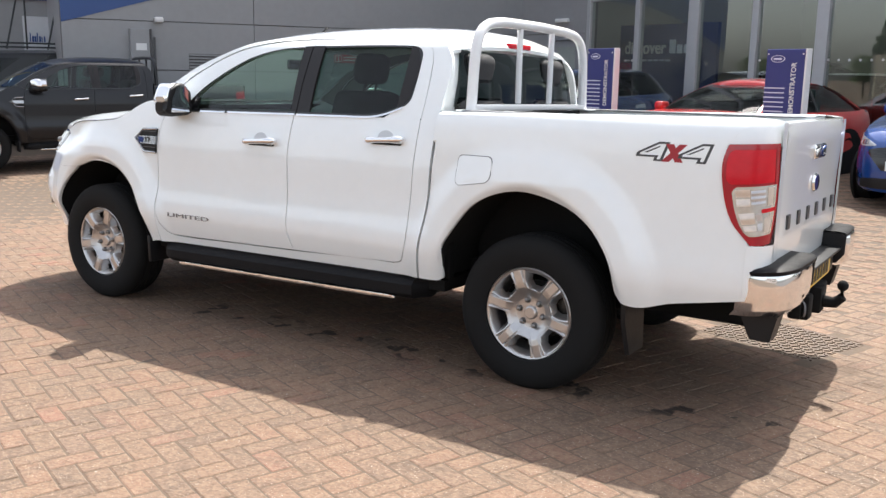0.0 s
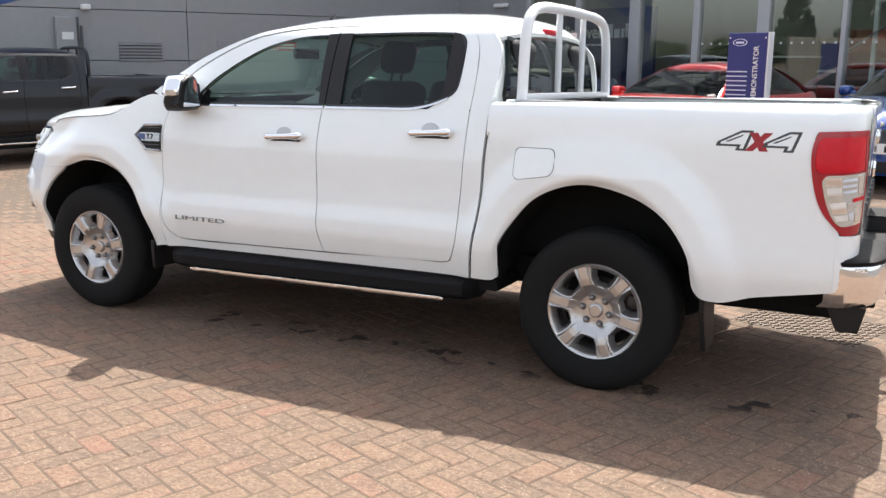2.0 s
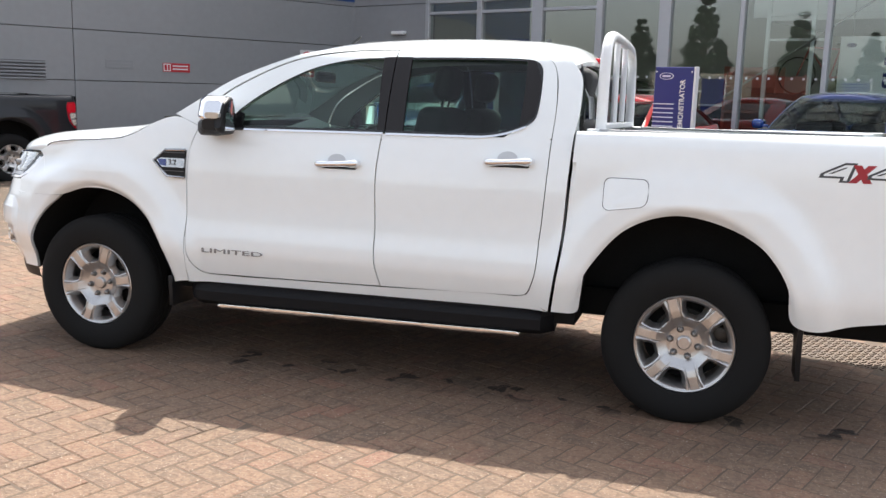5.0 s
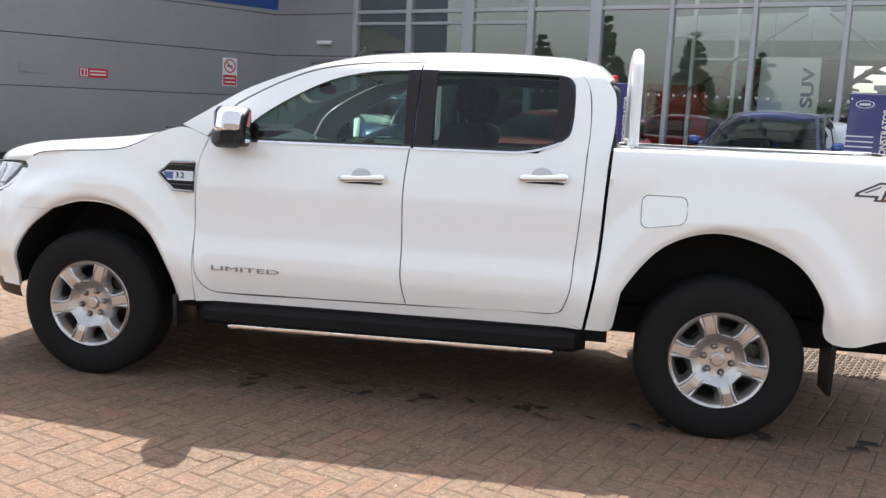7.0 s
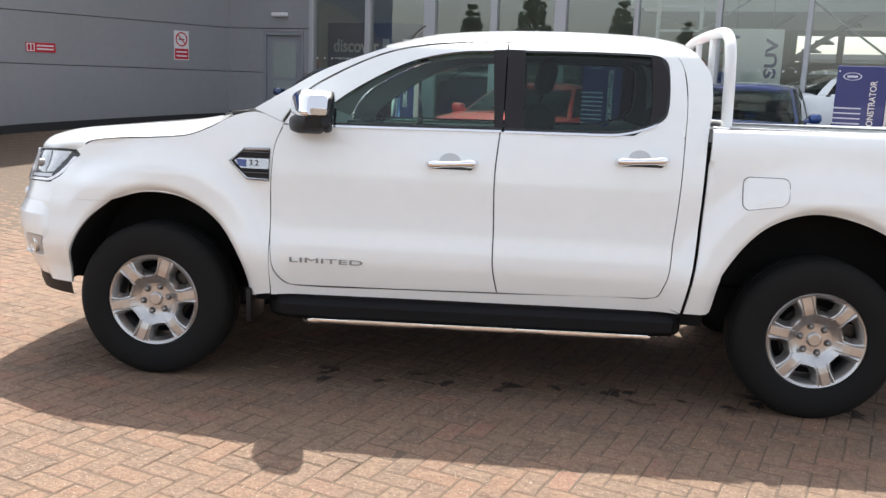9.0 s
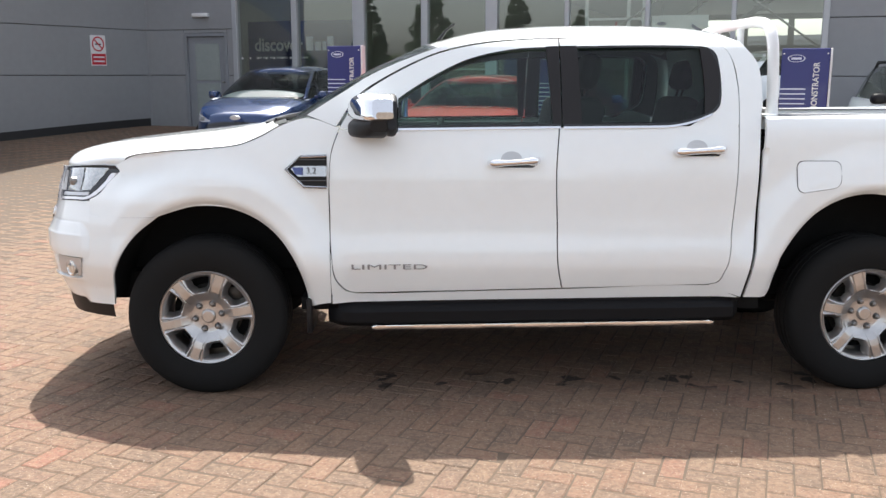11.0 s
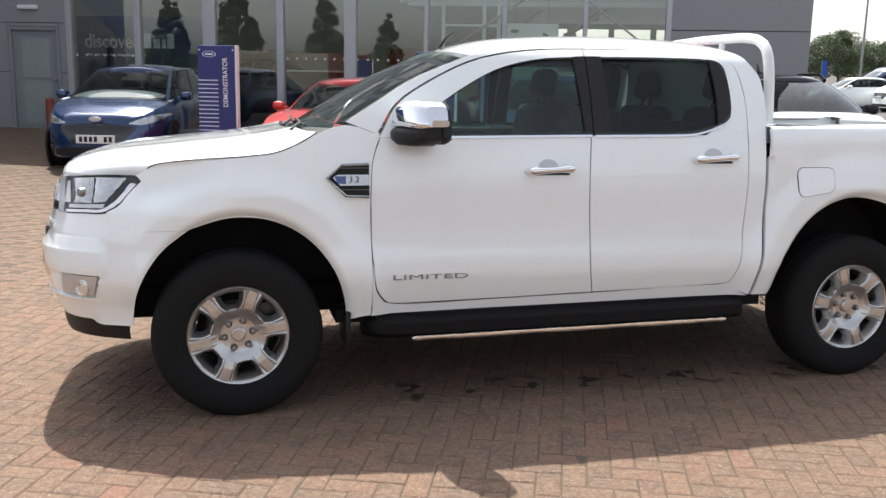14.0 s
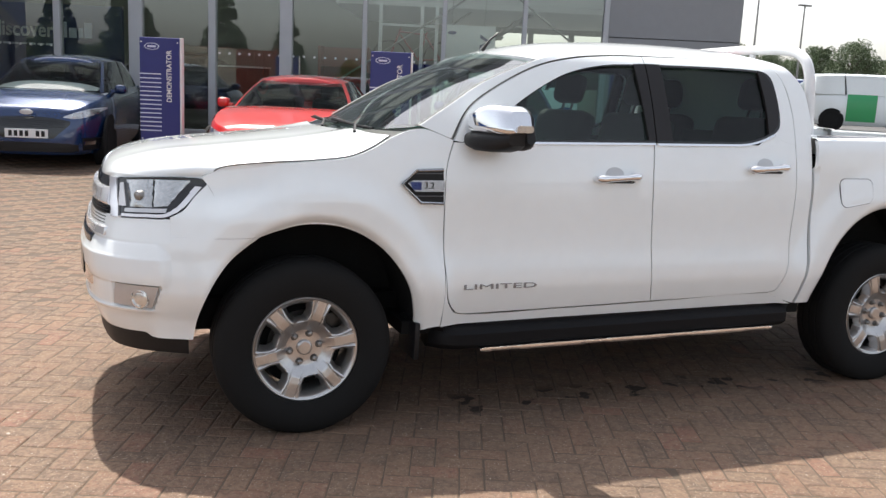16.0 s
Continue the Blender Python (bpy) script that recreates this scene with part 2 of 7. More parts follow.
# ---- building tools ----
def part(name, bm, mat, parent=None, label="", smooth=35):
    """Links a bmesh as ONE mesh object under a thing or a part."""
    me = bpy.data.meshes.new(name)
    bm.normal_update()
    bm.to_mesh(me)
    bm.free()
    if smooth:
        me.shade_smooth()
        me.set_sharp_from_angle(angle=radians(smooth))
    for m in mat if isinstance(mat, (list, tuple)) else (mat,):
        me.materials.append(m)
    ob = new(name, me)
    if parent is not None:
        ob.parent = parent
    return tagged(ob, label) if label else ob


def thing(name, label, category, group="", m=None):
    ob = new(name)
    ob.empty_display_size = 0.2
    if m is not None:
        ob.matrix_world = m
    return tagged(ob, label, category, group)


def box(bm, x0, x1, y0, y1, z0, z1, bevel=0.0, seg=2, m=None):
    """A box, with rounded edges if bevel is given."""
    made = bmesh.ops.create_cube(bm, size=1)["verts"]
    for v in made:
        v.co = Vector(((x0 + x1) / 2 + v.co.x * (x1 - x0), (y0 + y1) / 2 + v.co.y * (y1 - y0), (z0 + z1) / 2 + v.co.z * (z1 - z0)))
    if bevel:
        edges = list({e for v in made for e in v.link_edges})
        out = bmesh.ops.bevel(bm, geom=edges, offset=bevel, segments=seg, affect="EDGES", profile=0.5)
        made = list({v for f in out["faces"] for v in f.verts} | {v for v in made if v.is_valid})
    if m is not None:
        bmesh.ops.transform(bm, matrix=m, verts=[v for v in made if v.is_valid])
    return bm


def boxed(*a, **k):
    return box(bmesh.new(), *a, **k)


def smooth_line(points, n, even=True):
    """n points along a smooth line through the given ones: evenly spaced, or the same number between each two."""
    p = np.array(points, float)
    if len(p) == 2:
        return p[0] + (p[1] - p[0]) * np.linspace(0, 1, n)[:, None]
    d = np.r_[0, np.cumsum(np.linalg.norm(np.diff(p, axis=0), axis=1))] if even else np.arange(len(p)) * 1.0
    tan = np.gradient(p, d, axis=0)
    s = np.linspace(0, d[-1], n)
    k = np.clip(np.searchsorted(d, s, side="right") - 1, 0, len(d) - 2)
    h = (d[k + 1] - d[k])[:, None]
    u = (s - d[k])[:, None] / h
    return (2 * u**3 - 3 * u**2 + 1) * p[k] + (u**3 - 2 * u**2 + u) * h * tan[k] + (3 * u**2 - 2 * u**3) * p[k + 1] + (u**3 - u**2) * h * tan[k + 1]


def coons(left, right, bottom, top, nu, nv):
    """A grid [nv][nu] of points between four border lines, which share their corners."""
    lf, rt = smooth_line(left, nv), smooth_line(right, nv)
    bt, tp = smooth_line(bottom, nu), smooth_line(top, nu)
    u, v = np.linspace(0, 1, nu)[None, :, None], np.linspace(0, 1, nv)[:, None, None]
    flat = (1 - u) * (1 - v) * lf[0] + u * (1 - v) * rt[0] + (1 - u) * v * lf[-1] + u * v * rt[-1]
    return (1 - u) * lf[:, None] + u * rt[:, None] + (1 - v) * bt[None] + v * tp[None] - flat


def sheet(bm, grid, lip=None):
    """Faces over a grid of 3D points. lip: a way in which the border is folded, so that the sheet has an edge."""
    g = [[bm.verts.new(p) for p in row] for row in grid]
    for a, b in zip(g, g[1:]):
        for k in range(len(a) - 1):
            bm.faces.new((a[k], a[k + 1], b[k + 1], b[k]))
    if lip is not None:
        rim = g[0] + [r[-1] for r in g[1:]] + g[-1][-2::-1] + [r[0] for r in g[-2:0:-1]]
        low = [bm.verts.new(v.co + Vector(lip)) for v in rim]
        for k in range(len(rim)):
            j = (k + 1) % len(rim)
            bm.faces.new((rim[k], rim[j], low[j], low[k]))
    return bm


def tube(bm, points, radius, n=10, closed=False, flat=1.0):
    """A round bar along points."""
    p = [Vector(q) for q in points]
    rings = []
    up = Vector((0.013, 0.021, 1))
    for k, c in enumerate(p):
        a, b = (p[k - 1], p[(k + 1) % len(p)]) if closed else (p[max(k - 1, 0)], p[min(k + 1, len(p) - 1)])
        w = (b - a).normalized()
        s = w.cross(up)
        s = s.normalized() if s.length > 0.05 else w.cross(Vector((1, 0, 0))).normalized()
        o = s.cross(w).normalized()
        r = radius[k] if isinstance(radius, (list, tuple, np.ndarray)) else radius
        rings.append([bm.verts.new(c + r * (math.cos(2 * math.pi * i / n) * s + flat * math.sin(2 * math.pi * i / n) * o)) for i in range(n)])
    for k in range(len(rings) - (0 if closed else 1)):
        a, b = rings[k], rings[(k + 1) % len(rings)]
        for i in range(n):
            bm.faces.new((a[i], a[(i + 1) % n], b[(i + 1) % n], b[i]))
    if not closed:
        bm.faces.new(rings[0][::-1]), bm.faces.new(rings[-1])
    return bm


def lathe(bm, profile, n=48, axis="y", center=(0, 0, 0), sign=1, close=False):
    """A ring swept from (radius, along) pairs round an axis through center."""
    c = Vector(center)
    rings = []
    for k in range(n):
        a = 2 * math.pi * k / n
        ring = []
        for r, h in profile:
            if axis == "y":
                ring.append(bm.verts.new(c + Vector((r * math.cos(a), sign * h, r * math.sin(a)))))
            else:
                ring.append(bm.verts.new(c + Vector((r * math.cos(a), r * math.sin(a), h))))
        rings.append(ring)
    for k in range(n):
        a, b = rings[k], rings[(k + 1) % n]
        for i in range(len(profile) - (0 if close else 1)):
            j = (i + 1) % len(profile)
            bm.faces.new((a[i], a[j], b[j], b[i]))
    bmesh.ops.remove_doubles(bm, verts=bm.verts, dist=1e-5)
    return bm


def prism(bm, outline, way, m=None):
    """A flat outline of 3D points, thickened by way."""
    a = [bm.verts.new(p) for p in outline]
    b = [bm.verts.new(Vector(p) + Vector(way)) for p in outline]
    bm.faces.new(a), bm.faces.new(b[::-1])
    for k in range(len(a)):
        j = (k + 1) % len(a)
        bm.faces.new((a[k], b[k], b[j], a[j]))
    bmesh.ops.recalc_face_normals(bm, faces=bm.faces)
    if m is not None:
        bmesh.ops.transform(bm, matrix=m, verts=a + b)
    return bm


def lettering(name, text, size, depth, mat, m, parent=None, stretch=1.0, width=None, label="", bold=0.0):
    """Raised letters in the built-in font, as a mesh. They stand in the x-y plane of m; width sets the length of the word."""
    cu = bpy.data.curves.new(name, "FONT")
    cu.body, cu.size, cu.extrude, cu.align_x, cu.align_y, cu.offset = text, size, depth, "CENTER", "CENTER", bold * size
    ob = bpy.data.objects.new(name, cu)
    me = bpy.data.meshes.new_from_object(ob)
    bpy.data.objects.remove(ob)
    me.materials.clear()
    me.materials.append(mat)
    xs = [v.co.x for v in me.vertices]
    if width:
        stretch = width / (max(xs) - min(xs))
    me.transform(Matrix.Diagonal((stretch, 1, 1, 1)))
    out = new(name, me)
    if parent is not None:
        out.parent = parent
    out.matrix_local = m
    return tagged(out, label) if label else out


# ---- ground and building ----
FAC = Vector((-2.78, 13.6, 0))          # start of the glazing
FU = Vector((0.931, -0.366, 0)).normalized()  # along the glazing
FN = Vector((-FU.y, FU.x, 0)) * -1       # out of the glazing, towards the forecourt
WU = Vector((-0.522, -0.853, 0)).normalized()  # along the side wing, towards the road
CORNER = FAC - 2.17 * FU
WN = Vector((-WU.y, WU.x, 0))            # out of the side wing
TOP, BASE, LIFT = 7.38, -0.45, 0.42
FACADE = Matrix((( FU.x, -FN.x, 0, FAC.x), (FU.y, -FN.y, 0, FAC.y), (0, 0, 1, LIFT), (0, 0, 0, 1)))   # x along, y inwards, z up
WING = Matrix(((WU.x, -WN.x, 0, CORNER.x), (WU.y, -WN.y, 0, CORNER.y), (0, 0, 1, LIFT), (0, 0, 0, 1)))


def placed(name, bm, mat, m, label="", kind="structure", category="", parent=None, smooth=0):
    ob = part(name, bm, mat, parent, "", smooth)
    ob.matrix_world = m
    return tagged(ob, label, category, "", kind)


MUL = (0.0, 1.36, 2.75, 4.10, 5.40, 6.78, 8.17, 9.57, 10.98)


def panel_wall(name, x0, x1, seams_x, seams_z, m, mat, label, holes=()):
    """A clad wall: a core with panels proud of it, one object each; holes are (x0, x1, z0, z1) kept free."""
    xs = sorted({x0, x1, *seams_x, *(h[k] for h in holes for k in (0, 1))})
    zs = sorted({BASE, TOP, *seams_z, *(h[k] for h in holes for k in (2, 3))})
    bm = bmesh.new()
    for a, b in zip(xs, xs[1:]):
        for c, d in zip(zs, zs[1:]):
            if not any(h[0] <= (a + b) / 2 <= h[1] and h[2] <= (c + d) / 2 <= h[3] for h in holes):
                box(bm, a, b, 0.02, 0.26, c, d)
    wall = placed(name, bm, JOINT, m, label)
    zs2 = sorted({BASE, TOP, *seams_z})
    xs2 = sorted({x0, x1, *seams_x})
    for a, b in zip(xs2, xs2[1:]):
        for c, d in zip(zs2, zs2[1:]):
            pieces = [(a, b, c, d)]
            for h in holes:
                nxt = []
                for (pa, pb, pc, pd) in pieces:
                    if h[1] <= pa or h[0] >= pb or h[3] <= pc or h[2] >= pd:
                        nxt.append((pa, pb, pc, pd))
                        continue
                    if h[0] > pa: nxt.append((pa, h[0], pc, pd))
                    if h[1] < pb: nxt.append((h[1], pb, pc, pd))
                    lo, hi = max(pa, h[0]), min(pb, h[1])
                    if h[2] > pc: nxt.append((lo, hi, pc, h[2]))
                    if h[3] < pd: nxt.append((lo, hi, h[3], pd))
                pieces = nxt
            for pa, pb, pc, pd in pieces:
                part("panel", boxed(pa + 0.006, pb - 0.006, -0.02, 0.02, pc + 0.007, pd - 0.007, 0.004, 1), mat, wall, smooth=0)
    return wall


SEAMS = (1.08, 2.0, 2.88, 3.8, 4.75, 5.7, 6.6)
wing = panel_wall("wall_wing", 0.0, 9.9, (6.3,), SEAMS, WING, CLADDING, "dark grey flat metal cladding with horizontal joints")
FASCIA_LINE = [(0, 2.98), (5.4, 2.98), (7.0, 2.72), (8.4, 2.36), (9.9, 1.93), (9.9, 4.6), (0, 4.6)]
placed("wall_fascia", prism(bmesh.new(), [(u, -0.035, z) for u, z in FASCIA_LINE], (0, 0.012, 0)), FASCIA, WING, "blue fascia band on the grey wall")
panel_wall("wall_door_side", -2.17, -0.03, (), SEAMS, FACADE, CLADDING, "dark grey cladding round the side door", holes=((-1.24, -0.2, 0.0, 1.93),))
panel_wall("wall_east", 11.02, 13.33, (), SEAMS, FACADE, CLADDING_SIDE, "grey clad end wall beside the showroom glass")
placed("wall_end_return", boxed(13.07, 13.33, 0.26, 12, BASE, TOP), CLADDING, FACADE, "grey clad return wall")
placed("wall_wing_return", boxed(9.64, 9.9, 0.26, 10, BASE, TOP), CLADDING, WING, "grey clad return wall of the wing")
placed("roof", boxed(-2.2, 13.33, 0.0, 14, TOP, TOP + 0.3), CLADDING, FACADE, "flat roof slab")
placed("roof_wing", boxed(0, 9.9, 0.0, 10, TOP + 0.005, TOP + 0.29), CLADDING, WING, "flat roof slab of the wing")



def ease(v):
    v = np.clip(v, 0, 1)
    return v * v * (3 - 2 * v)


_fy = np.linspace(-20, 30, 501)
_fk = np.exp(-0.5 * (np.arange(-20, 21) / 7.0) ** 2)
FALL_Y = _fy
FALL_Z = np.convolve(np.pad(np.interp(_fy, [-20, -0.9, 0.8, 3, 6, 8, 11, 14, 30], [0.0, 0.0, -0.033, 0.0, 0.08, 0.16, 0.32, 0.46, 0.46]), 20, mode="edge"), _fk / _fk.sum(), "valid")


def fall(x, y):
    """The forecourt's height: a shallow drain line by the pickup, rising to the building, with a hollow by the wing."""
    z = np.interp(y, FALL_Y, FALL_Z)
    return z - 0.15 * ease((-2.5 - x) / 5.0) * ease((10.5 - y) / 3.0) * ease((y + 3) / 3)


placed("trim_corner", boxed(-2.20, -2.135, -0.034, 0.02, BASE, TOP), CLADDING, FACADE, "grey corner trim")
foot = [WING @ Vector((u, 0, 0)) for u in np.linspace(0.05, 9.85, 30)]
line = [(0.05 + 9.8 * k / 29, float(fall(q.x, q.y)) - LIFT) for k, q in enumerate(foot)]
bm = sheet(bmesh.new(), [[(u, -0.0235, z - 0.3) for u, z in line], [(u, -0.0235, z + 0.15) for u, z in line], [(u, -0.012, z + 0.153) for u, z in line]])
placed("baseboard", bm, PLINTH, WING, "black recessed plinth along the foot of the wall")

# ground: one sheet to the horizon
gx = np.r_[-900, -300, -100, -40, -20, np.arange(-14, 14.1, 0.5), 20, 40, 100, 300, 900]
gy = np.r_[-900, -300, -100, -40, -20, np.arange(-12, 16.1, 0.5), 20, 40, 100, 300, 900]
grid = [[(x, y, float(fall(x, y)) - 0.0026) for x in gx] for y in gy]
ground = part("ground", sheet(bmesh.new(), grid), JOINT_SAND, None, "", 60)
tagged(ground, "sandy joints under the paved forecourt", "", "", "structure")
bm = bmesh.new()
xs, ys = np.linspace(11.5, 300, 60), np.linspace(-200, 300, 80)
sheet(bm, [[(x, y, float(fall(x, y)) + 0.004) for x in xs] for y in ys])
tagged(part("road", bm, ASPHALT, None, "", 60), "grey asphalt yard beyond the forecourt", "", "", "structure")

# glazing
glz = thing("window_showroom", "tall showroom glazing in grey aluminium frames", "window", m=FACADE)
glz["kind"] = "structure"
WIDTHS = (0.10, 0.12, 0.24, 0.13, 0.22, 0.08, 0.08, 0.08, 0.10)
for u, w in zip(MUL, WIDTHS):
    part("mullion", boxed(u - w / 2, u + w / 2, -0.05, 0.12, BASE, 7.2, 0.008, 1), FRAME, glz, smooth=0)
for k, (a, b) in enumerate(zip(MUL, MUL[1:])):
    wa, wb = WIDTHS[k] / 2 + 0.002, WIDTHS[k + 1] / 2 + 0.002
    rails = [(-0.25, 0.06), (2.87, 2.94), (4.20, 4.27), (5.6, 5.67), (7.1, 7.2)]
    if k < 3:
        rails.append((2.64, 2.70))
    for z0, z1 in sorted(rails):
        part("transom", boxed(a + wa, b - wb, -0.03, 0.08, z0, z1, 0.006, 1), FRAME, glz, smooth=0)
    rails.sort()
    for (p0, p1), (q0, q1) in zip(rails, rails[1:]):
        pn = part("pane", boxed(a + wa, b - wb, 0.02, 0.026, p1, q0), SHOP_GLASS, glz, smooth=0)
        pn.visible_shadow = False
    for j in range(7):      # row of frosted warning dots
        if k not in (1, 2):
            for zz in (1.42,):
                u = a + (b - a) * (j + 0.7) / 7.4
                part("warning_dot", lathe(bmesh.new(), [(0.0, 0.012), (0.022, 0.012), (0.022, 0.018)], 10, "y", (u, 0, zz)), FROST, glz, smooth=0)
placed("wall_above_glazing", boxed(-0.03, 11.02, 0.0, 0.26, 7.2, TOP), CLADDING, FACADE, "grey cladding above the glazing")

# side door
door = thing("door_side", "grey steel side door with a glazed upper panel, closed", "door", m=FACADE)
door["kind"] = "structure"
for x0, x1, z0, z1 in ((-1.24, -1.17, 0.0, 1.93), (-0.27, -0.20, 0.0, 1.93), (-1.17, -0.27, 1.86, 1.93)):
    part("door_frame", boxed(x0, x1, -0.03, 0.10, z0, z1, 0.006, 1), DOOR_GREY, door, smooth=0)
part("door_leaf", boxed(-1.165, -0.275, 0.02, 0.065, 0.0, 1.855, 0.004, 1), DOOR_GREY, door, smooth=0)
part("door_pane", boxed(-1.00, -0.42, 0.012, 0.022, 0.98, 1.72, 0.002, 1), DOOR_PANE, door, smooth=0)
part("door_pane", boxed(-1.00, -0.42, 0.012, 0.022, 0.12, 0.92, 0.002, 1), DOOR_PANE, door, smooth=0)
part("door_handle", boxed(-0.36, -0.30, -0.04, 0.02, 0.93, 0.96, 0.008), STEEL, door)
lamp = thing("wall_lamp", "small white bulkhead lamp over the door", "lamp", m=FACADE)
part("lamp_body", boxed(-0.96, -0.58, -0.12, -0.021, 2.24, 2.32, 0.02), SIGN_WHITE, lamp)
# made-up post outside, standing in for a red shape in the door glass
bl = thing("bollard", "short dull red post standing in for a red shape in the door glass", "bollard", m=FACADE @ pose(-0.40, -0.14, 0.0))
part("post", tube(bmesh.new(), [(0, 0, 0), (0, 0, 0.58)], 0.075, 16), RACK_RED, bl)
part("cap", lathe(bmesh.new(), [(0.0, 0.62), (0.05, 0.605), (0.075, 0.58), (0.078, 0.57)], 20, "z"), RACK_RED, bl)


# signs on the wing
def sign(name, label, u0, u1, z0, z1, mat):
    s = thing(name, label, "sign", m=WING)
    part("sign_plate", boxed(u0, u1, -0.032, -0.0205, z0, z1, 0.003, 1), mat, s, smooth=0)
    return s


def on_wing(x, y):
    return (Vector((x, y, 0)) - CORNER).dot(WU)


ua, ub = on_wing(-7.03, 11.02), on_wing(-7.32, 10.54)
s = sign("safety_sign", "red and white fire notice on the grey wall", ua, ub, 1.29, 1.46, SIGN_RED)
part("sign_border", boxed(ub - 0.16, ub - 0.012, -0.0345, -0.032, 1.305, 1.445), SIGN_WHITE, s, smooth=0)
for k in range(2):
    part("print_bar", boxed(ua + 0.04, ub - 0.2, -0.0345, -0.032, 1.335 + 0.06 * k, 1.36 + 0.06 * k), SIGN_WHITE, s, smooth=0)
part("print_bar", boxed(ub - 0.14, ub - 0.10, -0.0365, -0.0345, 1.32, 1.43), SIGN_RED, s, smooth=0)
part("print_bar", boxed(ub - 0.08, ub - 0.03, -0.0365, -0.0345, 1.32, 1.43), SIGN_RED, s, smooth=0)
na, nb = on_wing(-5.49, 13.53), on_wing(-5.68, 13.22)
s = sign("prohibition_sign", "white no-smoking sign with a red foot", na, nb, 1.27, 1.86, SIGN_WHITE)
uc = (na + nb) / 2
part("ban_ring", lathe(bmesh.new(), [(0.118, -0.034), (0.145, -0.034), (0.145, -0.031), (0.118, -0.031)], 40, "y", (uc, 0, 1.69), close=True), SIGN_RED, s)
part("ban_bar", boxed(-0.125, 0.125, -0.0355, -0.032, -0.012, 0.012, m=pose(uc, 0, 1.69, 0, -45, 0)), SIGN_RED, s, smooth=0)
part("cigarette", boxed(uc - 0.07, uc + 0.07, -0.034, -0.032, 1.675, 1.70), INK, s, smooth=0)
part("sign_foot", boxed(na + 0.015, nb - 0.015, -0.034, -0.032, 1.29, 1.50), SIGN_RED, s, smooth=0)
part("print_bar", boxed(na + 0.05, nb - 0.05, -0.036, -0.034, 1.42, 1.45), SIGN_WHITE, s, smooth=0)
part("print_bar", boxed(na + 0.05, nb - 0.05, -0.036, -0.034, 1.34, 1.37), SIGN_WHITE, s, smooth=0)
fa, fb = on_wing(-7.63, 10.04), on_wing(-7.91, 9.59)
s = sign("faded_sign", "faded grey notice on the grey wall", fa, fb, 1.32, 1.48, CLADDING_SIDE)
for k in range(2):
    part("print_bar", boxed(fa + 0.06, fb - 0.06, -0.0345, -0.032, 1.35 + 0.06 * k, 1.375 + 0.06 * k), CLADDING, s, smooth=0)
ga, gb = on_wing(-8.48, 8.66), on_wing(-8.89, 7.98)
lv = thing("wall_louvre", "pale metal ventilation louvre in the wall", "vent", m=WING)
part("louvre_back", boxed(ga, gb, -0.025, -0.0202, 1.07, 1.41), JOINT, lv, smooth=0)
for k in range(6):
    part("slat", boxed(ga, gb, -0.055, -0.024, 1.075 + 0.058 * k, 1.105 + 0.058 * k, 0.004, 1), CLADDING_SIDE, lv, smooth=0)
bx = thing("meter_box", "grey cabinet with a pipe on the wall", "cabinet", m=WING)
ca, cb = on_wing(-9.28, 7.34), on_wing(-9.47, 7.04)
part("cabinet_body", boxed(ca, cb, -0.16, -0.021, 1.05, 1.85, 0.01, 1), CLADDING, bx, smooth=0)
part("cabinet_plate", boxed(ca + 0.06, cb - 0.1, -0.168, -0.16, 1.45, 1.58), SIGN_WHITE, bx, smooth=0)
part("pipe", tube(bmesh.new(), [(ca - 0.03, -0.08, BASE), (ca - 0.03, -0.08, 1.85)], 0.03, 8), JOINT, bx)
part("pipe", tube(bmesh.new(), [(ca - 0.10, -0.08, BASE), (ca - 0.10, -0.08, 1.70)], 0.02, 8), JOINT, bx)
cm = thing("wall_camera", "small white camera on the wall", "camera", m=WING)
part("camera_body", boxed(on_wing(-9.18, 7.5) - 0.08, on_wing(-9.18, 7.5) + 0.08, -0.18, -0.021, 1.98, 2.08, 0.02), SIGN_WHITE, cm)
# pale name panel past the end of the wing
nm = thing("name_panel", "pale panel with blue name bars on the wall end", "sign", m=WING)
part("sign_plate", boxed(9.42, 10.42, 3.93, 3.98, 0.3, 2.20, 0.01, 1), NAME_PANEL, nm, smooth=0)
for k, (w, h) in enumerate(((0.05, 0.22), (0.09, 0.14), (0.09, 0.14), (0.06, 0.22), (0.09, 0.14), (0.05, 0.12), (0.08, 0.14))):
    part("print_bar", boxed(10.295 - 0.047 * k - w * 0.41, 10.295 - 0.047 * k, 3.92, 3.93, 1.65, 1.65 + h * 0.90), FASCIA, nm, smooth=0)
placed("wall_wing_end", boxed(9.0, 13.2, 4.0, 4.25, BASE, 4.6), CLADDING_SIDE, WING, "pale end wall beyond the wing")
placed("wall_fascia_end", boxed(9.05, 13.15, 3.955, 3.99, 2.55, 4.55), FASCIA, WING, "blue fascia band on the pale end wall")


# ---- the pickup ----
ZS = np.array([0.30, 0.45, 0.55, 0.63, 0.70, 0.78, 0.87, 0.96, 1.05, 1.12, 1.20, 1.28, 1.33, 1.36, 1.45, 1.55, 1.667, 1.70, 1.735, 1.76])
WS = np.array([0.83, 0.842, 0.872, 0.890, 0.886, 0.867, 0.857, 0.852, 0.846, 0.834, 0.816, 0.794, 0.776, 0.765, 0.733, 0.690, 0.634, 0.607, 0.555, 0.47])
BS = np.array([0.83, 0.842, 0.868, 0.884, 0.882, 0.873, 0.865, 0.858, 0.852, 0.848, 0.841, 0.829, 0.806, 0.775, 0.733, 0.690, 0.634, 0.607, 0.555, 0.47])
_z = np.linspace(0.2, 1.8, 641)
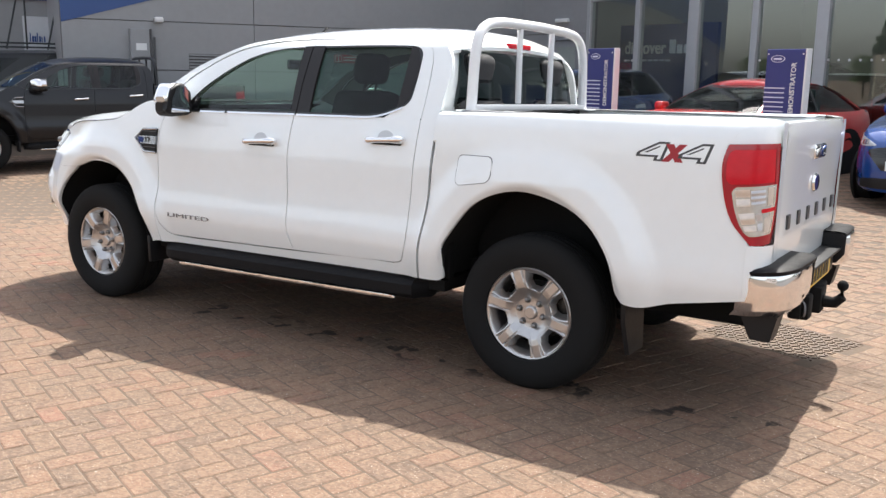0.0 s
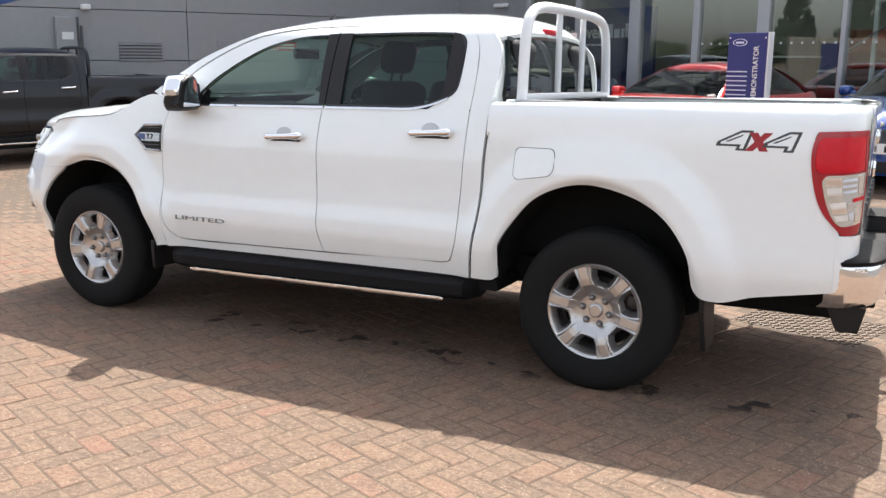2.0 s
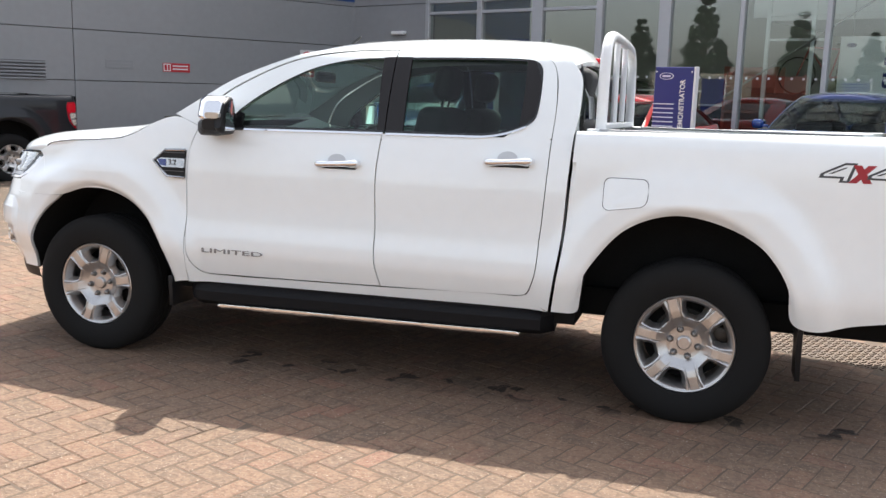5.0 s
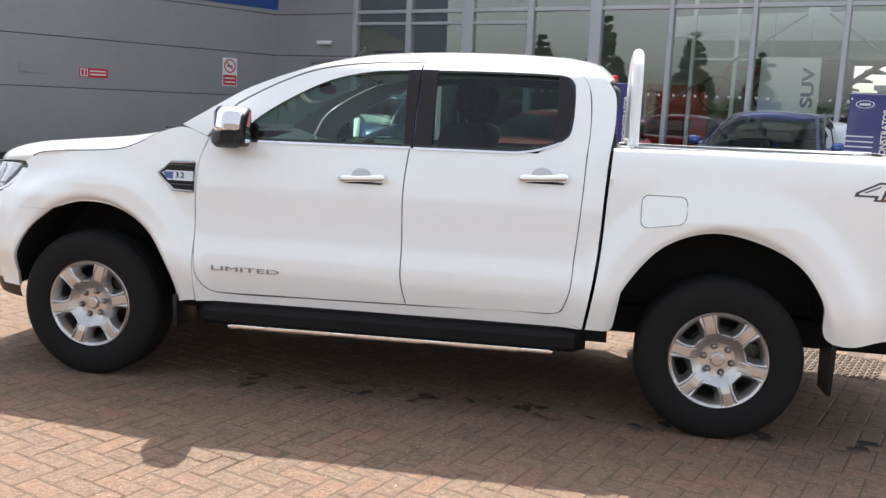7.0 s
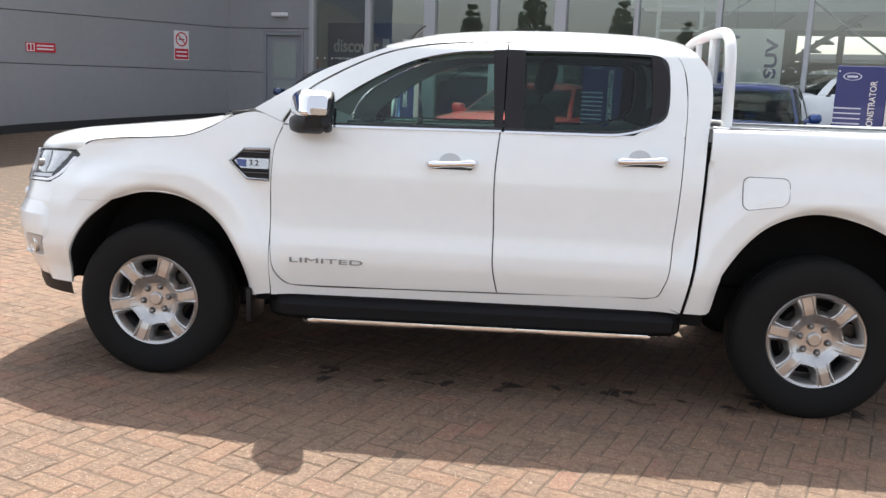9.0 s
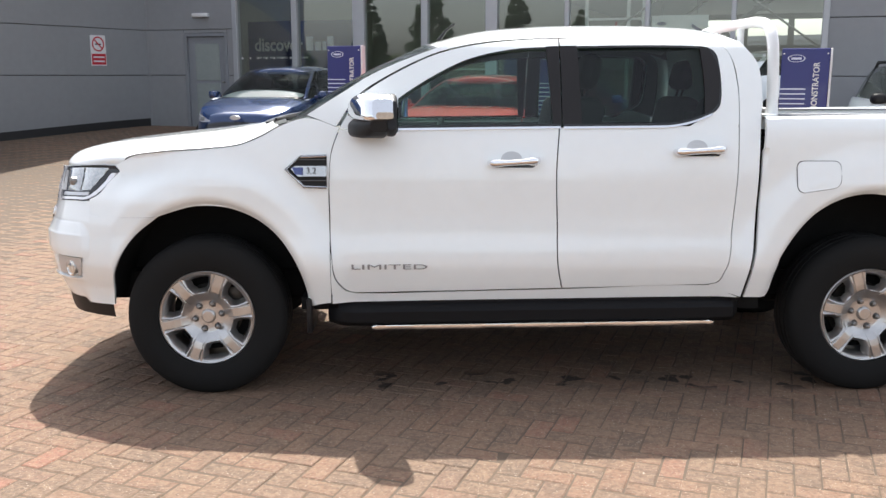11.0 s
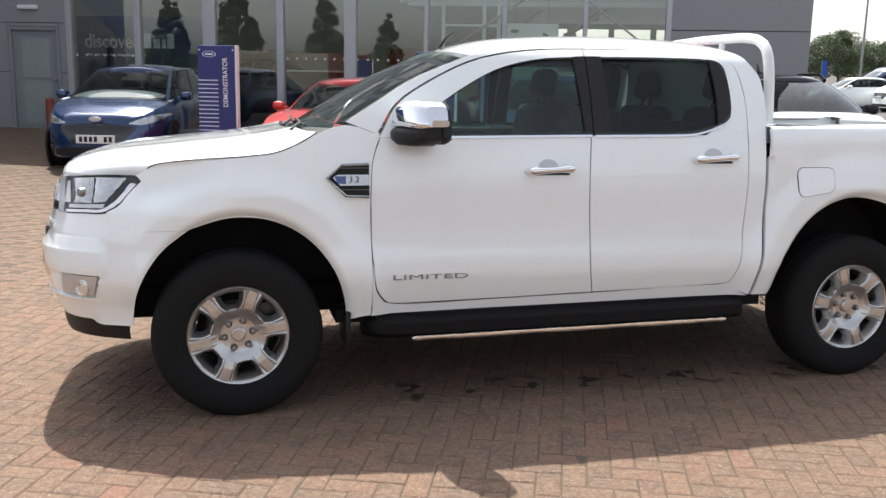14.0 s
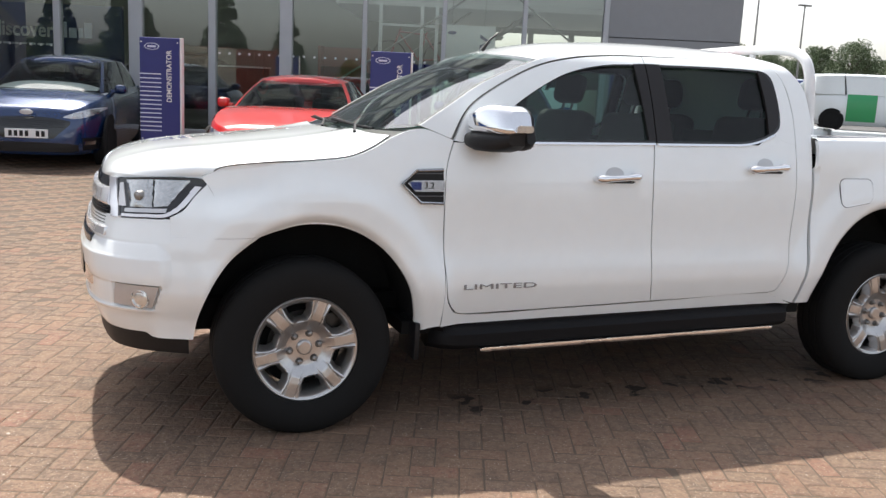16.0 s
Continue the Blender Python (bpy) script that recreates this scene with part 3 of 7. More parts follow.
_k = np.exp(-0.5 * (np.arange(-16, 17) / 4.5) ** 2)
_k /= _k.sum()
CAB_W = np.convolve(np.pad(np.interp(_z, ZS, WS), 16, mode="edge"), _k, "valid")
BED_W = np.convolve(np.pad(np.interp(_z, ZS, BS), 16, mode="edge"), _k, "valid")
ARCHES = ((0.028, 0.468, 0.53), (3.20, 0.490, 0.575))


NOSE = smooth_line([(-0.872, 0.0), (-0.868, 0.25), (-0.850, 0.45), (-0.808, 0.605), (-0.724, 0.724), (-0.61, 0.806), (-0.50, 0.858), (-0.43, 0.888)], 200)


def half_width(x, z):
    """Half the body's width at a place along and up its side."""
    x, z = np.asarray(x, float), np.asarray(z, float)
    w = np.where(x > 2.66, np.interp(z, _z, BED_W), np.interp(z, _z, CAB_W))
    for cx, a, b in ARCHES:
        e = np.sqrt(((x - cx) / a) ** 2 + ((z - 0.40) / b) ** 2)
        s = np.clip((1.48 - e) / 0.26, 0, 1)
        w = w + 0.034 * s * s * (3 - 2 * s) * np.clip((1.22 - z) / 0.2, 0, 1)
        w = w - 0.034 * np.clip((1.09 - e) / 0.09, 0, 1) ** 2      # the lip rolls inwards
    d = np.clip((-0.10 - x) / 0.82, 0, 1)
    w = w * (1 - 0.10 * d - 0.75 * d**5)
    u, v = np.clip((0.05 - x) / 0.45, 0, 1), np.clip((z - 0.93) / 0.15, 0, 1)
    w = w * (1 - 0.07 * u * u * (3 - 2 * u) * v * v * (3 - 2 * v))      # the wing's shoulder draws in towards the lamps
    if np.any(x < -0.43):
        w = np.where(x < -0.43, half_width(np.maximum(x, -0.43), z) * np.interp(-x, -NOSE[::-1, 0], NOSE[::-1, 1]) / 0.888, w)
    tail = np.clip((x - 3.9) / 0.45, 0, 1)
    return w - 0.03 * tail**2


def side_grid(grid, side, off=0.0):
    """Side points (x, z) laid onto the body's flank."""
    g = np.asarray(grid, float)
    y = side * (half_width(g[..., 0], g[..., 1]) + off)
    return np.stack([g[..., 0], y, g[..., 1]], -1)


def flank(bm, left, right, bottom, top, side, nu=24, nv=24, fold=0.02, off=0.0):
    return sheet(bm, side_grid(coons(left, right, bottom, top, nu, nv), side, off), (0, -side * fold, 0))


def strip(bm, a, b, side, n=40, rows=4, off=0.0, fold=0.015):
    """A band on the flank between two lines."""
    even = len(a) != len(b)
    p, q = smooth_line(a, n, even), smooth_line(b, n, even)
    grid = [p + (q - p) * k / (rows - 1) for k in range(rows)]
    return sheet(bm, side_grid(grid, side, off), (0, -side * fold, 0))


def patch_on(bm, outline, side, off=0.004, depth=0.012, wide=0.0):
    """A small raised plate on the flank, from a closed outline of (x, z)."""
    g = side_grid(np.array(outline), side, off)
    g[:, 1] *= 1 + wide * g[:, 2]
    return prism(bm, [tuple(p) for p in g], (0, -side * depth, 0))


def rounded(x0, x1, z0, z1, r, n=5):
    """A closed outline: a rectangle with round corners."""
    pts = []
    for cx, cz, a in ((x1 - r, z1 - r, 0), (x0 + r, z1 - r, 90), (x0 + r, z0 + r, 180), (x1 - r, z0 + r, 270)):
        for k in range(n + 1):
            t = radians(a + 90 * k / n)
            pts.append((cx + r * math.cos(t), cz + r * math.sin(t)))
    return pts


def wheel_meshes():
    """Tyre, rim, hub cap, nut and brake disc, centred on the hub; the outer face looks to -y."""
    out = {}
    bm = bmesh.new()
    tyre = [(0.228, -0.10), (0.236, -0.118), (0.262, -0.128), (0.30, -0.133), (0.338, -0.130), (0.364, -0.118), (0.380, -0.100), (0.386, -0.08),
            (0.386, -0.052), (0.378, -0.050), (0.378, -0.044), (0.387, -0.042), (0.388, -0.008), (0.379, -0.005), (0.379, 0.005), (0.388, 0.008), (0.387, 0.042), (0.378, 0.044), (0.378, 0.05),
            (0.386, 0.052), (0.386, 0.08), (0.376, 0.104), (0.34, 0.13), (0.29, 0.132), (0.236, 0.115), (0.228, 0.10)]
    lathe(bm, tyre, 72)
    out["tyre"] = bm
    # rim: barrel and lip, then a face with six chamfered pockets, raised spoke plates and a hollow hub
    bm = bmesh.new()
    lathe(bm, [(0.222, 0.09), (0.205, 0.085), (0.196, 0.0), (0.200, -0.06), (0.206, -0.098), (0.212, -0.108), (0.226, -0.113), (0.233, -0.108), (0.232, -0.095), (0.222, -0.09)], 72)
    rr, tt = np.linspace(0.028, 0.219, 50), np.linspace(0, 2 * math.pi, 481)[:-1]
    R, T = np.meshgrid(rr, tt, indexing="ij")
    U = (T + math.pi / 6) % (math.pi / 3) - math.pi / 6         # angle from the nearest pocket's middle
    ax, ay = np.abs(R * np.sin(U)), R * np.cos(U)
    plane = lambda p, q: ((ax - p[0]) * (q[1] - p[1]) - (ay - p[1]) * (q[0] - p[0])) / math.hypot(q[0] - p[0], q[1] - p[1])
    sd = np.maximum.reduce([R - 0.2125, plane((0.050, 0.150), (0.068, 0.205)), plane((0.030, 0.124), (0.050, 0.150)), 0.124 - ay])
    Y = np.interp(R, [0.03, 0.06, 0.08, 0.105, 0.130, 0.16, 0.222], [-0.072, -0.072, -0.075, -0.089, -0.105, -0.110, -0.111])
    Y = Y - 0.0045 * np.clip(1 - np.abs(sd - 0.006) / 0.008, 0, 1) * np.clip((R - 0.1) / 0.03, 0, 1)
    Y = Y + np.clip(-sd, 0, 0.05) * 2.6
    V6 = math.pi / 6 - np.abs(U)
    q = R * np.sin(V6)
    Y = Y - 0.0035 * np.clip((0.0225 - q) / 0.003, 0, 1) * np.clip((R - 0.095) / 0.03, 0, 1)
    Y = Y + 0.005 * np.clip(1 - np.abs(q - 0.0245) / 0.003, 0, 1) * np.clip((R - 0.11) / 0.03, 0, 1)
    vs = [[bm.verts.new((R[i, j] * math.sin(T[i, j]), Y[i, j], R[i, j] * math.cos(T[i, j]))) for j in range(480)] for i in range(50)]
    for i in range(49):
        for j in range(480):
            k = (j + 1) % 480
            if max(sd[i, j], sd[i + 1, j], sd[i, k], sd[i + 1, k]) > -0.016:
                bm.faces.new((vs[i][j], vs[i + 1][j], vs[i + 1][k], vs[i][k]))
    for v in [v for v in bm.verts if not v.link_faces]:
        bm.verts.remove(v)
    out["rim"] = bm
    bm = bmesh.new()
    lathe(bm, [(0.0, -0.088), (0.026, -0.088), (0.032, -0.084), (0.036, -0.068)], 32)
    out["hub_cap"] = bm
    bm = bmesh.new()
    lathe(bm, [(0.0, -0.098), (0.006, -0.097), (0.0105, -0.092), (0.0125, -0.068)], 12)
    lathe(bm, [(0.0125, -0.074), (0.0155, -0.0765), (0.019, -0.070)], 16)
    out["nut"] = bm
    bm = bmesh.new()
    lathe(bm, [(0.05, -0.005), (0.150, -0.005), (0.150, 0.015), (0.05, 0.015)], 40)
    box(bm, 0.10, 0.185, -0.04, 0.05, 0.035, 0.115, 0.01)
    out["brake"] = bm
    bm = bmesh.new()
    lathe(bm, [(0.03, 0.02), (0.19, 0.02), (0.19, 0.04), (0.03, 0.04)], 40)
    out["backing"] = bm
    return out


WHEELS = {}
STEP_BLACK = material("black step plastic", (0.006, 0.006, 0.007), 0.6, 0, 0, 0.2, 20, 0.2, 300, 0.2)
INNER_TRIM = material("grey inner pillar trim", (0.16, 0.165, 0.16), 0.7, 0, 0, 0.08, 20)
LETTER_GREY = material("dull silver letters", (0.26, 0.26, 0.265), 0.4, 0.5, 0, 0.05, 30)
VENT_SILVER = material("satin silver", (0.40, 0.40, 0.41), 0.20, 0.9, 0.3, 0.05, 20)
RAIL_GREY = material("pale grey rail cap", (0.30, 0.30, 0.31), 0.5, 0, 0, 0.05, 20)
BRAKE_IRON = material("dark brake iron", (0.06, 0.055, 0.05), 0.5, 0.8, 0, 0.3, 30)


def wheel(parent, x, side, turn):
    """One wheel at an axle's end."""
    spec = (("tyre", RUBBER, 30), ("rim", ALLOY, 28), ("hub_cap", ALLOY, 30), ("nut", STEEL, 30), ("brake", BRAKE_IRON, 30), ("backing", UNDER, 30))
    if not WHEELS:
        for name, bm in wheel_meshes().items():
            me = bpy.data.meshes.new(name)
            bm.normal_update()
            bm.to_mesh(me)
            bm.free()
            me.shade_smooth()
            me.set_sharp_from_angle(angle=radians(32))
            me.materials.append({n: m for n, m, _ in spec}[name])
            WHEELS[name] = me
    hub = new("wheel", WHEELS["tyre"])
    hub.parent = parent
    hub.matrix_local = pose(x, side * 0.772, 0.375, 0, turn, 0 if side < 0 else 180)
    for name in ("rim", "hub_cap", "brake", "backing"):
        p = new({"brake": "brake_disc", "backing": "brake_backing"}.get(name, name), WHEELS[name])
        p.parent = hub
    for k in range(6):
        p = new("wheel_nut", WHEELS["nut"])
        p.parent = hub
        a = radians(60 * k + 30)
        p.matrix_local = pose(0.066 * math.sin(a), 0, 0.066 * math.cos(a))
    return hub


# lines on the flank, as (along, up)
ARCH_F = [(-0.462, 0.44), (-0.432, 0.59), (-0.328, 0.77), (-0.19, 0.88), (-0.02, 0.922), (0.16, 0.905), (0.31, 0.825), (0.44, 0.66), (0.49, 0.49), (0.497, 0.435)]
ARCH_R = [(2.705, 0.475), (2.725, 0.62), (2.808, 0.768), (2.925, 0.897), (3.12, 0.972), (3.34, 0.945), (3.53, 0.85), (3.64, 0.70), (3.695, 0.51)]
GAP = 0.004
DOOR_F = [(0.77, 0.500), (0.69, 0.507), (0.640, 0.56), (0.614, 0.70), (0.608, 0.90), (0.608, 1.05), (0.62, 1.18), (0.655, 1.275)]
MID = [(1.712, 0.52), (1.690, 0.62), (1.682, 0.83), (1.676, 1.10), (1.690, 1.285)]
DOOR_R = [(2.42, 0.538), (2.465, 0.548), (2.492, 0.60), (2.520, 0.83), (2.538, 1.10), (2.545, 1.29)]
CAB_END = [(2.580, 0.475), (2.620, 0.76), (2.643, 1.16), (2.652, 1.31)]
BED_FRONT = [(2.596, 0.475), (2.636, 0.76), (2.659, 1.16), (2.668, 1.325)]
FRAME_OUT_F = [(0.655, 1.283), (0.745, 1.425), (0.90, 1.530), (1.10, 1.625), (1.28, 1.672), (1.50, 1.698), (1.703, 1.706)]
FRAME_IN_F = [(0.79, 1.262), (0.845, 1.345), (0.95, 1.435), (1.12, 1.540), (1.28, 1.612), (1.48, 1.655), (1.703, 1.668)]
FRAME_OUT_R = [(1.709, 1.706), (2.00, 1.712), (2.20, 1.712), (2.37, 1.707), (2.46, 1.690), (2.512, 1.655), (2.537, 1.600), (2.550, 1.50), (2.553, 1.42), (2.550, 1.35), (2.546, 1.295)]
FRAME_IN_R = [(1.709, 1.669), (2.00, 1.674), (2.20, 1.675), (2.36, 1.672), (2.425, 1.664), (2.458, 1.640), (2.470, 1.600), (2.474, 1.50), (2.468, 1.415), (2.450, 1.372), (2.40, 1.338)]
RAIL = [(0.50, 1.345), (0.66, 1.445), (0.84, 1.552), (1.12, 1.662), (1.30, 1.703), (1.55, 1.726), (1.83, 1.737), (2.26, 1.740), (2.45, 1.730), (2.57, 1.700), (2.625, 1.645)]
ROOF_MID = [(1.05, 1.700), (1.30, 1.765), (1.60, 1.795), (1.90, 1.805), (2.26, 1.800), (2.46, 1.785), (2.60, 1.745), (2.655, 1.69)]


def nose_at(s, z, off=0.0):
    """A place on the nose: s from 0 at the middle to 1 at the front arch, or to -1 on the near side."""
    x, y = NOSE[min(int(round(abs(s) * 199)), 199)]
    a = abs(s)
    y = y * float(half_width(-0.43, z)) / 0.888 + off * 0.5 * a
    return (x + 0.05 * min(max((z - 0.84) / 0.24, 0), 1) - off * (1 - a**3), math.copysign(y, s), z)


def nose_sheet(bm, left, right, bottom, top, side, off=0.0, nu=20, nv=10, lip=0.012, bulge=0.0):
    """A sheet on the nose between four lines of (s, z)."""
    g = coons(left, right, bottom, top, nu, nv)
    swell = lambda i, n: math.sin(math.pi * i / (n - 1)) ** 0.7
    return sheet(bm, [[nose_at(side * q[0], q[1], off + bulge * swell(i, nu) * swell(j, nv)) for i, q in enumerate(row)] for j, row in enumerate(g)], (lip, -side * lip, 0))


def build_truck(name, label, paint, bar):
    truck = thing(name, label, "pickup truck")
    P = lambda n, bm, mat, lab="", parent=truck, smooth=35: part(n, bm, mat, parent, lab, smooth)

    # dark core that shows in the panel gaps, chassis and arch liners
    bm = bmesh.new()
    for s in (-1, 1):
        box(bm, 0.55, 2.72, min(s * 0.74, s * 0.79), max(s * 0.74, s * 0.79), 0.47, 1.24)
    box(bm, 0.45, 2.70, -0.80, 0.80, 0.40, 0.46)
    P("cab_floor", bm, UNDER, smooth=0)
    bm = bmesh.new()
    for s in (-1, 1):
        box(bm, -0.70, 4.30, s * 0.40, s * 0.52, 0.40, 0.54, 0.01)
    for x in (-0.3, 0.9, 2.0, 2.7, 3.8):
        box(bm, x - 0.05, x + 0.05, -0.5, 0.5, 0.42, 0.52, 0.01)
    for x in (0.0, 3.22):
        tube(bm, [(x, -0.75, 0.375), (x, 0.75, 0.375)], 0.045)
    box(bm, 2.95, 3.45, -0.15, 0.15, 0.26, 0.48, 0.08)
    tube(bm, [(3.3, 0.5, 0.40), (3.9, 0.5, 0.43), (4.25, 0.45, 0.44)], 0.06)
    tube(bm, [(3.74, -0.33, 0.55), (4.12, -0.33, 0.55)], 0.13)
    P("chassis", bm, UNDER)
    for s in (-1, 1):
        for (cx, a, b), arch in zip(ARCHES, (ARCH_F, ARCH_R)):
            line = smooth_line(arch, 40)
            rows = []
            for k in range(7):
                f = k / 6
                inn = np.array([cx, 0.40]) + (line - [cx, 0.40]) * (1.0 + 0.04 * min(k, 1))
                y = half_width(line[:, 0], line[:, 1]) - 0.012 - 0.42 * f
                rows.append([(p[0], s * q, p[1]) for p, q in zip(inn, y)])
            bm = sheet(bmesh.new(), rows)
            sheet(bm, [[(cx - a - 0.05, s * 0.44, 0.40), (cx + a + 0.05, s * 0.44, 0.40)], [(cx - a - 0.05, s * 0.44, 1.0), (cx + a + 0.05, s * 0.44, 1.0)]])
            P("arch_liner", bm, LINER)

    for s in (-1, 1):
        # front wing
        left = [(-0.205, 0.872), (-0.29, 0.935), (-0.37, 1.02), (-0.402, 1.078), (-0.425, 1.105)]
        bottom = [(-0.205, 0.872)] + [q for q in ARCH_F if q[0] >= -0.17] + [(0.55, 0.445), (0.604, 0.452)]
        right = [(0.604, 0.452), (0.607, 0.56), (0.6045, 0.75), (0.6045, 1.05), (0.6165, 1.18), (0.652, 1.285)]
        top = [(-0.425, 1.105), (-0.36, 1.137), (-0.17, 1.168), (0.05, 1.186), (0.19, 1.205), (0.29, 1.245), (0.37, 1.290), (0.50, 1.330), (0.652, 1.285)]
        bm = flank(bmesh.new(), left, right, bottom, top, s, 60, 30)
        flank(bm, [(-0.545, 0.915), (-0.552, 0.943)], left[:4], [(-0.545, 0.915), (-0.53, 0.89), (-0.50, 0.872), (-0.36, 0.868), (-0.205, 0.872)], [(-0.552, 0.943), (-0.50, 0.972), (-0.455, 1.025), (-0.402, 1.078)], s, 30, 14)
        wing_panel = P("front_wing", bm, paint)
        # doors
        d1 = flank(bmesh.new(), DOOR_F, MID, [(0.77, 0.500), (1.20, 0.508), (1.712, 0.52)], [(0.655, 1.275), (0.80, 1.272), (1.2, 1.278), (1.690, 1.285)], s, 44, 40)
        strip(d1, FRAME_OUT_F, FRAME_IN_F, s, 48, 5)
        door1 = P("front_door", d1, paint)
        R0 = [(x + GAP * 1.5, z) for x, z in MID]
        d2 = flank(bmesh.new(), R0, DOOR_R, [R0[0], (2.0, 0.526), (2.42, 0.538)], [R0[-1], (2.0, 1.290), (2.3, 1.292), (2.545, 1.29)], s, 44, 40)
        strip(d2, FRAME_OUT_R, FRAME_IN_R, s, 48, 5)
        sheet(d2, side_grid(coons([(2.28, 1.272), (2.40, 1.345)], [(2.540, 1.272), (2.543, 1.303)], [(2.28, 1.272), (2.540, 1.272)], [(2.40, 1.345), (2.543, 1.303)], 10, 6), s, -0.0006))
        door2 = P("rear_door", d2, paint)
        # black pillar covers and window edging
        P("pillar_trim", strip(bmesh.new(), [(1.665, 1.30), (1.650, 1.50), (1.640, 1.668)], [(1.703, 1.296), (1.703, 1.50), (1.703, 1.672)], s, 12, 4, 0.003), PILLAR_BLACK, "satin black pillar cover", door1)
        P("pillar_trim", strip(bmesh.new(), [(1.709, 1.296), (1.709, 1.50), (1.709, 1.672)], [(1.800, 1.300), (1.795, 1.50), (1.79, 1.673)], s, 12, 4, 0.003), PILLAR_BLACK, "satin black pillar cover", door2)
        P("pillar_trim", strip(bmesh.new(), [(2.385, 1.672), (2.392, 1.5), (2.385, 1.330)], [(2.425, 1.664), (2.468, 1.56), (2.455, 1.40)], s, 16, 4, 0.003), PILLAR_BLACK, "satin black quarter trim", door2)
        inset = lambda pts, k: [(x + (1.25 - x) * k, z + (1.46 - z) * k) for x, z in pts]
        P("window_seal", strip(bmesh.new(), FRAME_IN_F, inset(FRAME_IN_F, 0.035), s, 40, 3, 0.001), GLOSS_BLACK, "", door1)
        inset2 = lambda pts, k: [(x + (2.08 - x) * k, z + (1.48 - z) * k) for x, z in pts]
        P("window_seal", strip(bmesh.new(), FRAME_IN_R, inset2(FRAME_IN_R, 0.05), s, 40, 3, 0.001), GLOSS_BLACK, "", door2)
        P("mirror_corner", patch_on(bmesh.new(), [(0.755, 1.285), (0.90, 1.285), (0.90, 1.36), (0.87, 1.37)], s, -0.004, 0.02), GLOSS_BLACK, "", door1)
        # grey trim inside the window frames and along the roof
        bm = strip(bmesh.new(), FRAME_OUT_F, FRAME_IN_F, s, 40, 4, -0.03)
        P("inner_trim", strip(bm, FRAME_OUT_R, FRAME_IN_R, s, 40, 4, -0.03), INNER_TRIM, "grey inner pillar trim")
        P("inner_trim", strip(bmesh.new(), RAIL, [(0.640, 1.292), (0.735, 1.432), (0.893, 1.537), (1.095, 1.632), (1.277, 1.679), (1.50, 1.705), (1.80, 1.713), (2.20, 1.714), (2.37, 1.709), (2.43, 1.697), (2.480, 1.684)], s, 50, 4, -0.03), INNER_TRIM)
        # chrome waist strips
        for door, a, b in ((door1, 0.80, 1.698), (door2, 1.712, 2.42)):
            low = [(x, 1.272 + 0.012 * (x - 0.8)) for x in np.linspace(a, b, 14)]
            if door is door2:
                low = [(x, 1.281 + 0.010 * (x - 1.7) + 0.055 * max(0, (x - 2.18) / 0.24) ** 2) for x in np.linspace(a, b, 18)]
            P("waist_strip", strip(bmesh.new(), low, [(x, z + 0.010) for x, z in low], s, 24, 3, 0.006, 0.012), CHROME, "chrome waist strip", door)
            P("waist_seal", strip(bmesh.new(), [(x, z + 0.0105) for x, z in low], [(x, z + 0.021) for x, z in low], s, 24, 3, 0.003, 0.012), GLOSS_BLACK, "", door)
        # panes
        def pane(line_top, line_low, mat, par, n=30):
            a, b = smooth_line(line_top, n), smooth_line(line_low, n)
            grid = [a + (b - a) * k / 10 for k in range(11)]
            ob = P("pane", sheet(bmesh.new(), side_grid(grid, s, -0.012)), mat, "", par)
            ob.visible_shadow = False
        pane(FRAME_IN_F, [(0.79, 1.262), (0.95, 1.264), (1.3, 1.268), (1.655, 1.275)], WINDOW, door1)
        pane([(1.785, 1.668), (2.05, 1.672), (2.41, 1.664)], [(1.785, 1.285), (2.1, 1.290), (2.41, 1.335)], PRIVACY, door2)
        # rear quarter, sill, bed side
        left = [(2.424, 0.5355), (2.469, 0.546), (2.4955, 0.60), (2.5235, 0.83), (2.5415, 1.10), (2.5495, 1.29), (2.556, 1.42), (2.555, 1.50), (2.5405, 1.602), (2.515, 1.657), (2.474, 1.6865)]
        right = CAB_END + [(2.664, 1.40), (2.668, 1.50), (2.655, 1.60), (2.625, 1.645)]
        P("rear_quarter", flank(bmesh.new(), left, right, [(2.426, 0.535), (2.50, 0.50), (2.580, 0.475)], [(2.474, 1.685), (2.55, 1.68), (2.625, 1.645)], s, 10, 50), paint)
        P("sill", flank(bmesh.new(), [(0.609, 0.446), (0.612, 0.50)], [(2.574, 0.470), (2.500, 0.502)], [(0.609, 0.446), (1.20, 0.456), (1.70, 0.462), (2.40, 0.470), (2.574, 0.470)],
          [(0.612, 0.50), (0.66, 0.497), (0.77, 0.493), (1.20, 0.501), (1.70, 0.512), (2.42, 0.531), (2.46, 0.530), (2.500, 0.502)], s, 60, 6, 0.05, -0.002), paint)
        P("sill_corner", flank(bmesh.new(), [(0.609, 0.494), (0.6095, 0.70)], [(0.77, 0.4925), (0.686, 0.500), (0.634, 0.557), (0.6105, 0.70)], [(0.609, 0.494), (0.77, 0.4925)], [(0.6095, 0.70), (0.6105, 0.70)], s, 14, 14, 0.02, -0.001), paint)
        P("roof_rail", strip(bmesh.new(), RAIL, [(0.640, 1.292), (0.735, 1.432), (0.893, 1.537), (1.095, 1.632), (1.277, 1.679), (1.50, 1.705), (1.80, 1.713), (2.20, 1.714), (2.37, 1.709), (2.43, 1.697), (2.480, 1.684)], s, 60, 6), paint)
        top = [(2.668, 1.325), (3.0, 1.330), (3.6, 1.343), (4.22, 1.352)]
        right = [(4.245, 0.592), (4.255, 0.73), (4.243, 0.83), (4.174, 0.935), (4.132, 1.05), (4.130, 1.256), (4.22, 1.352)]
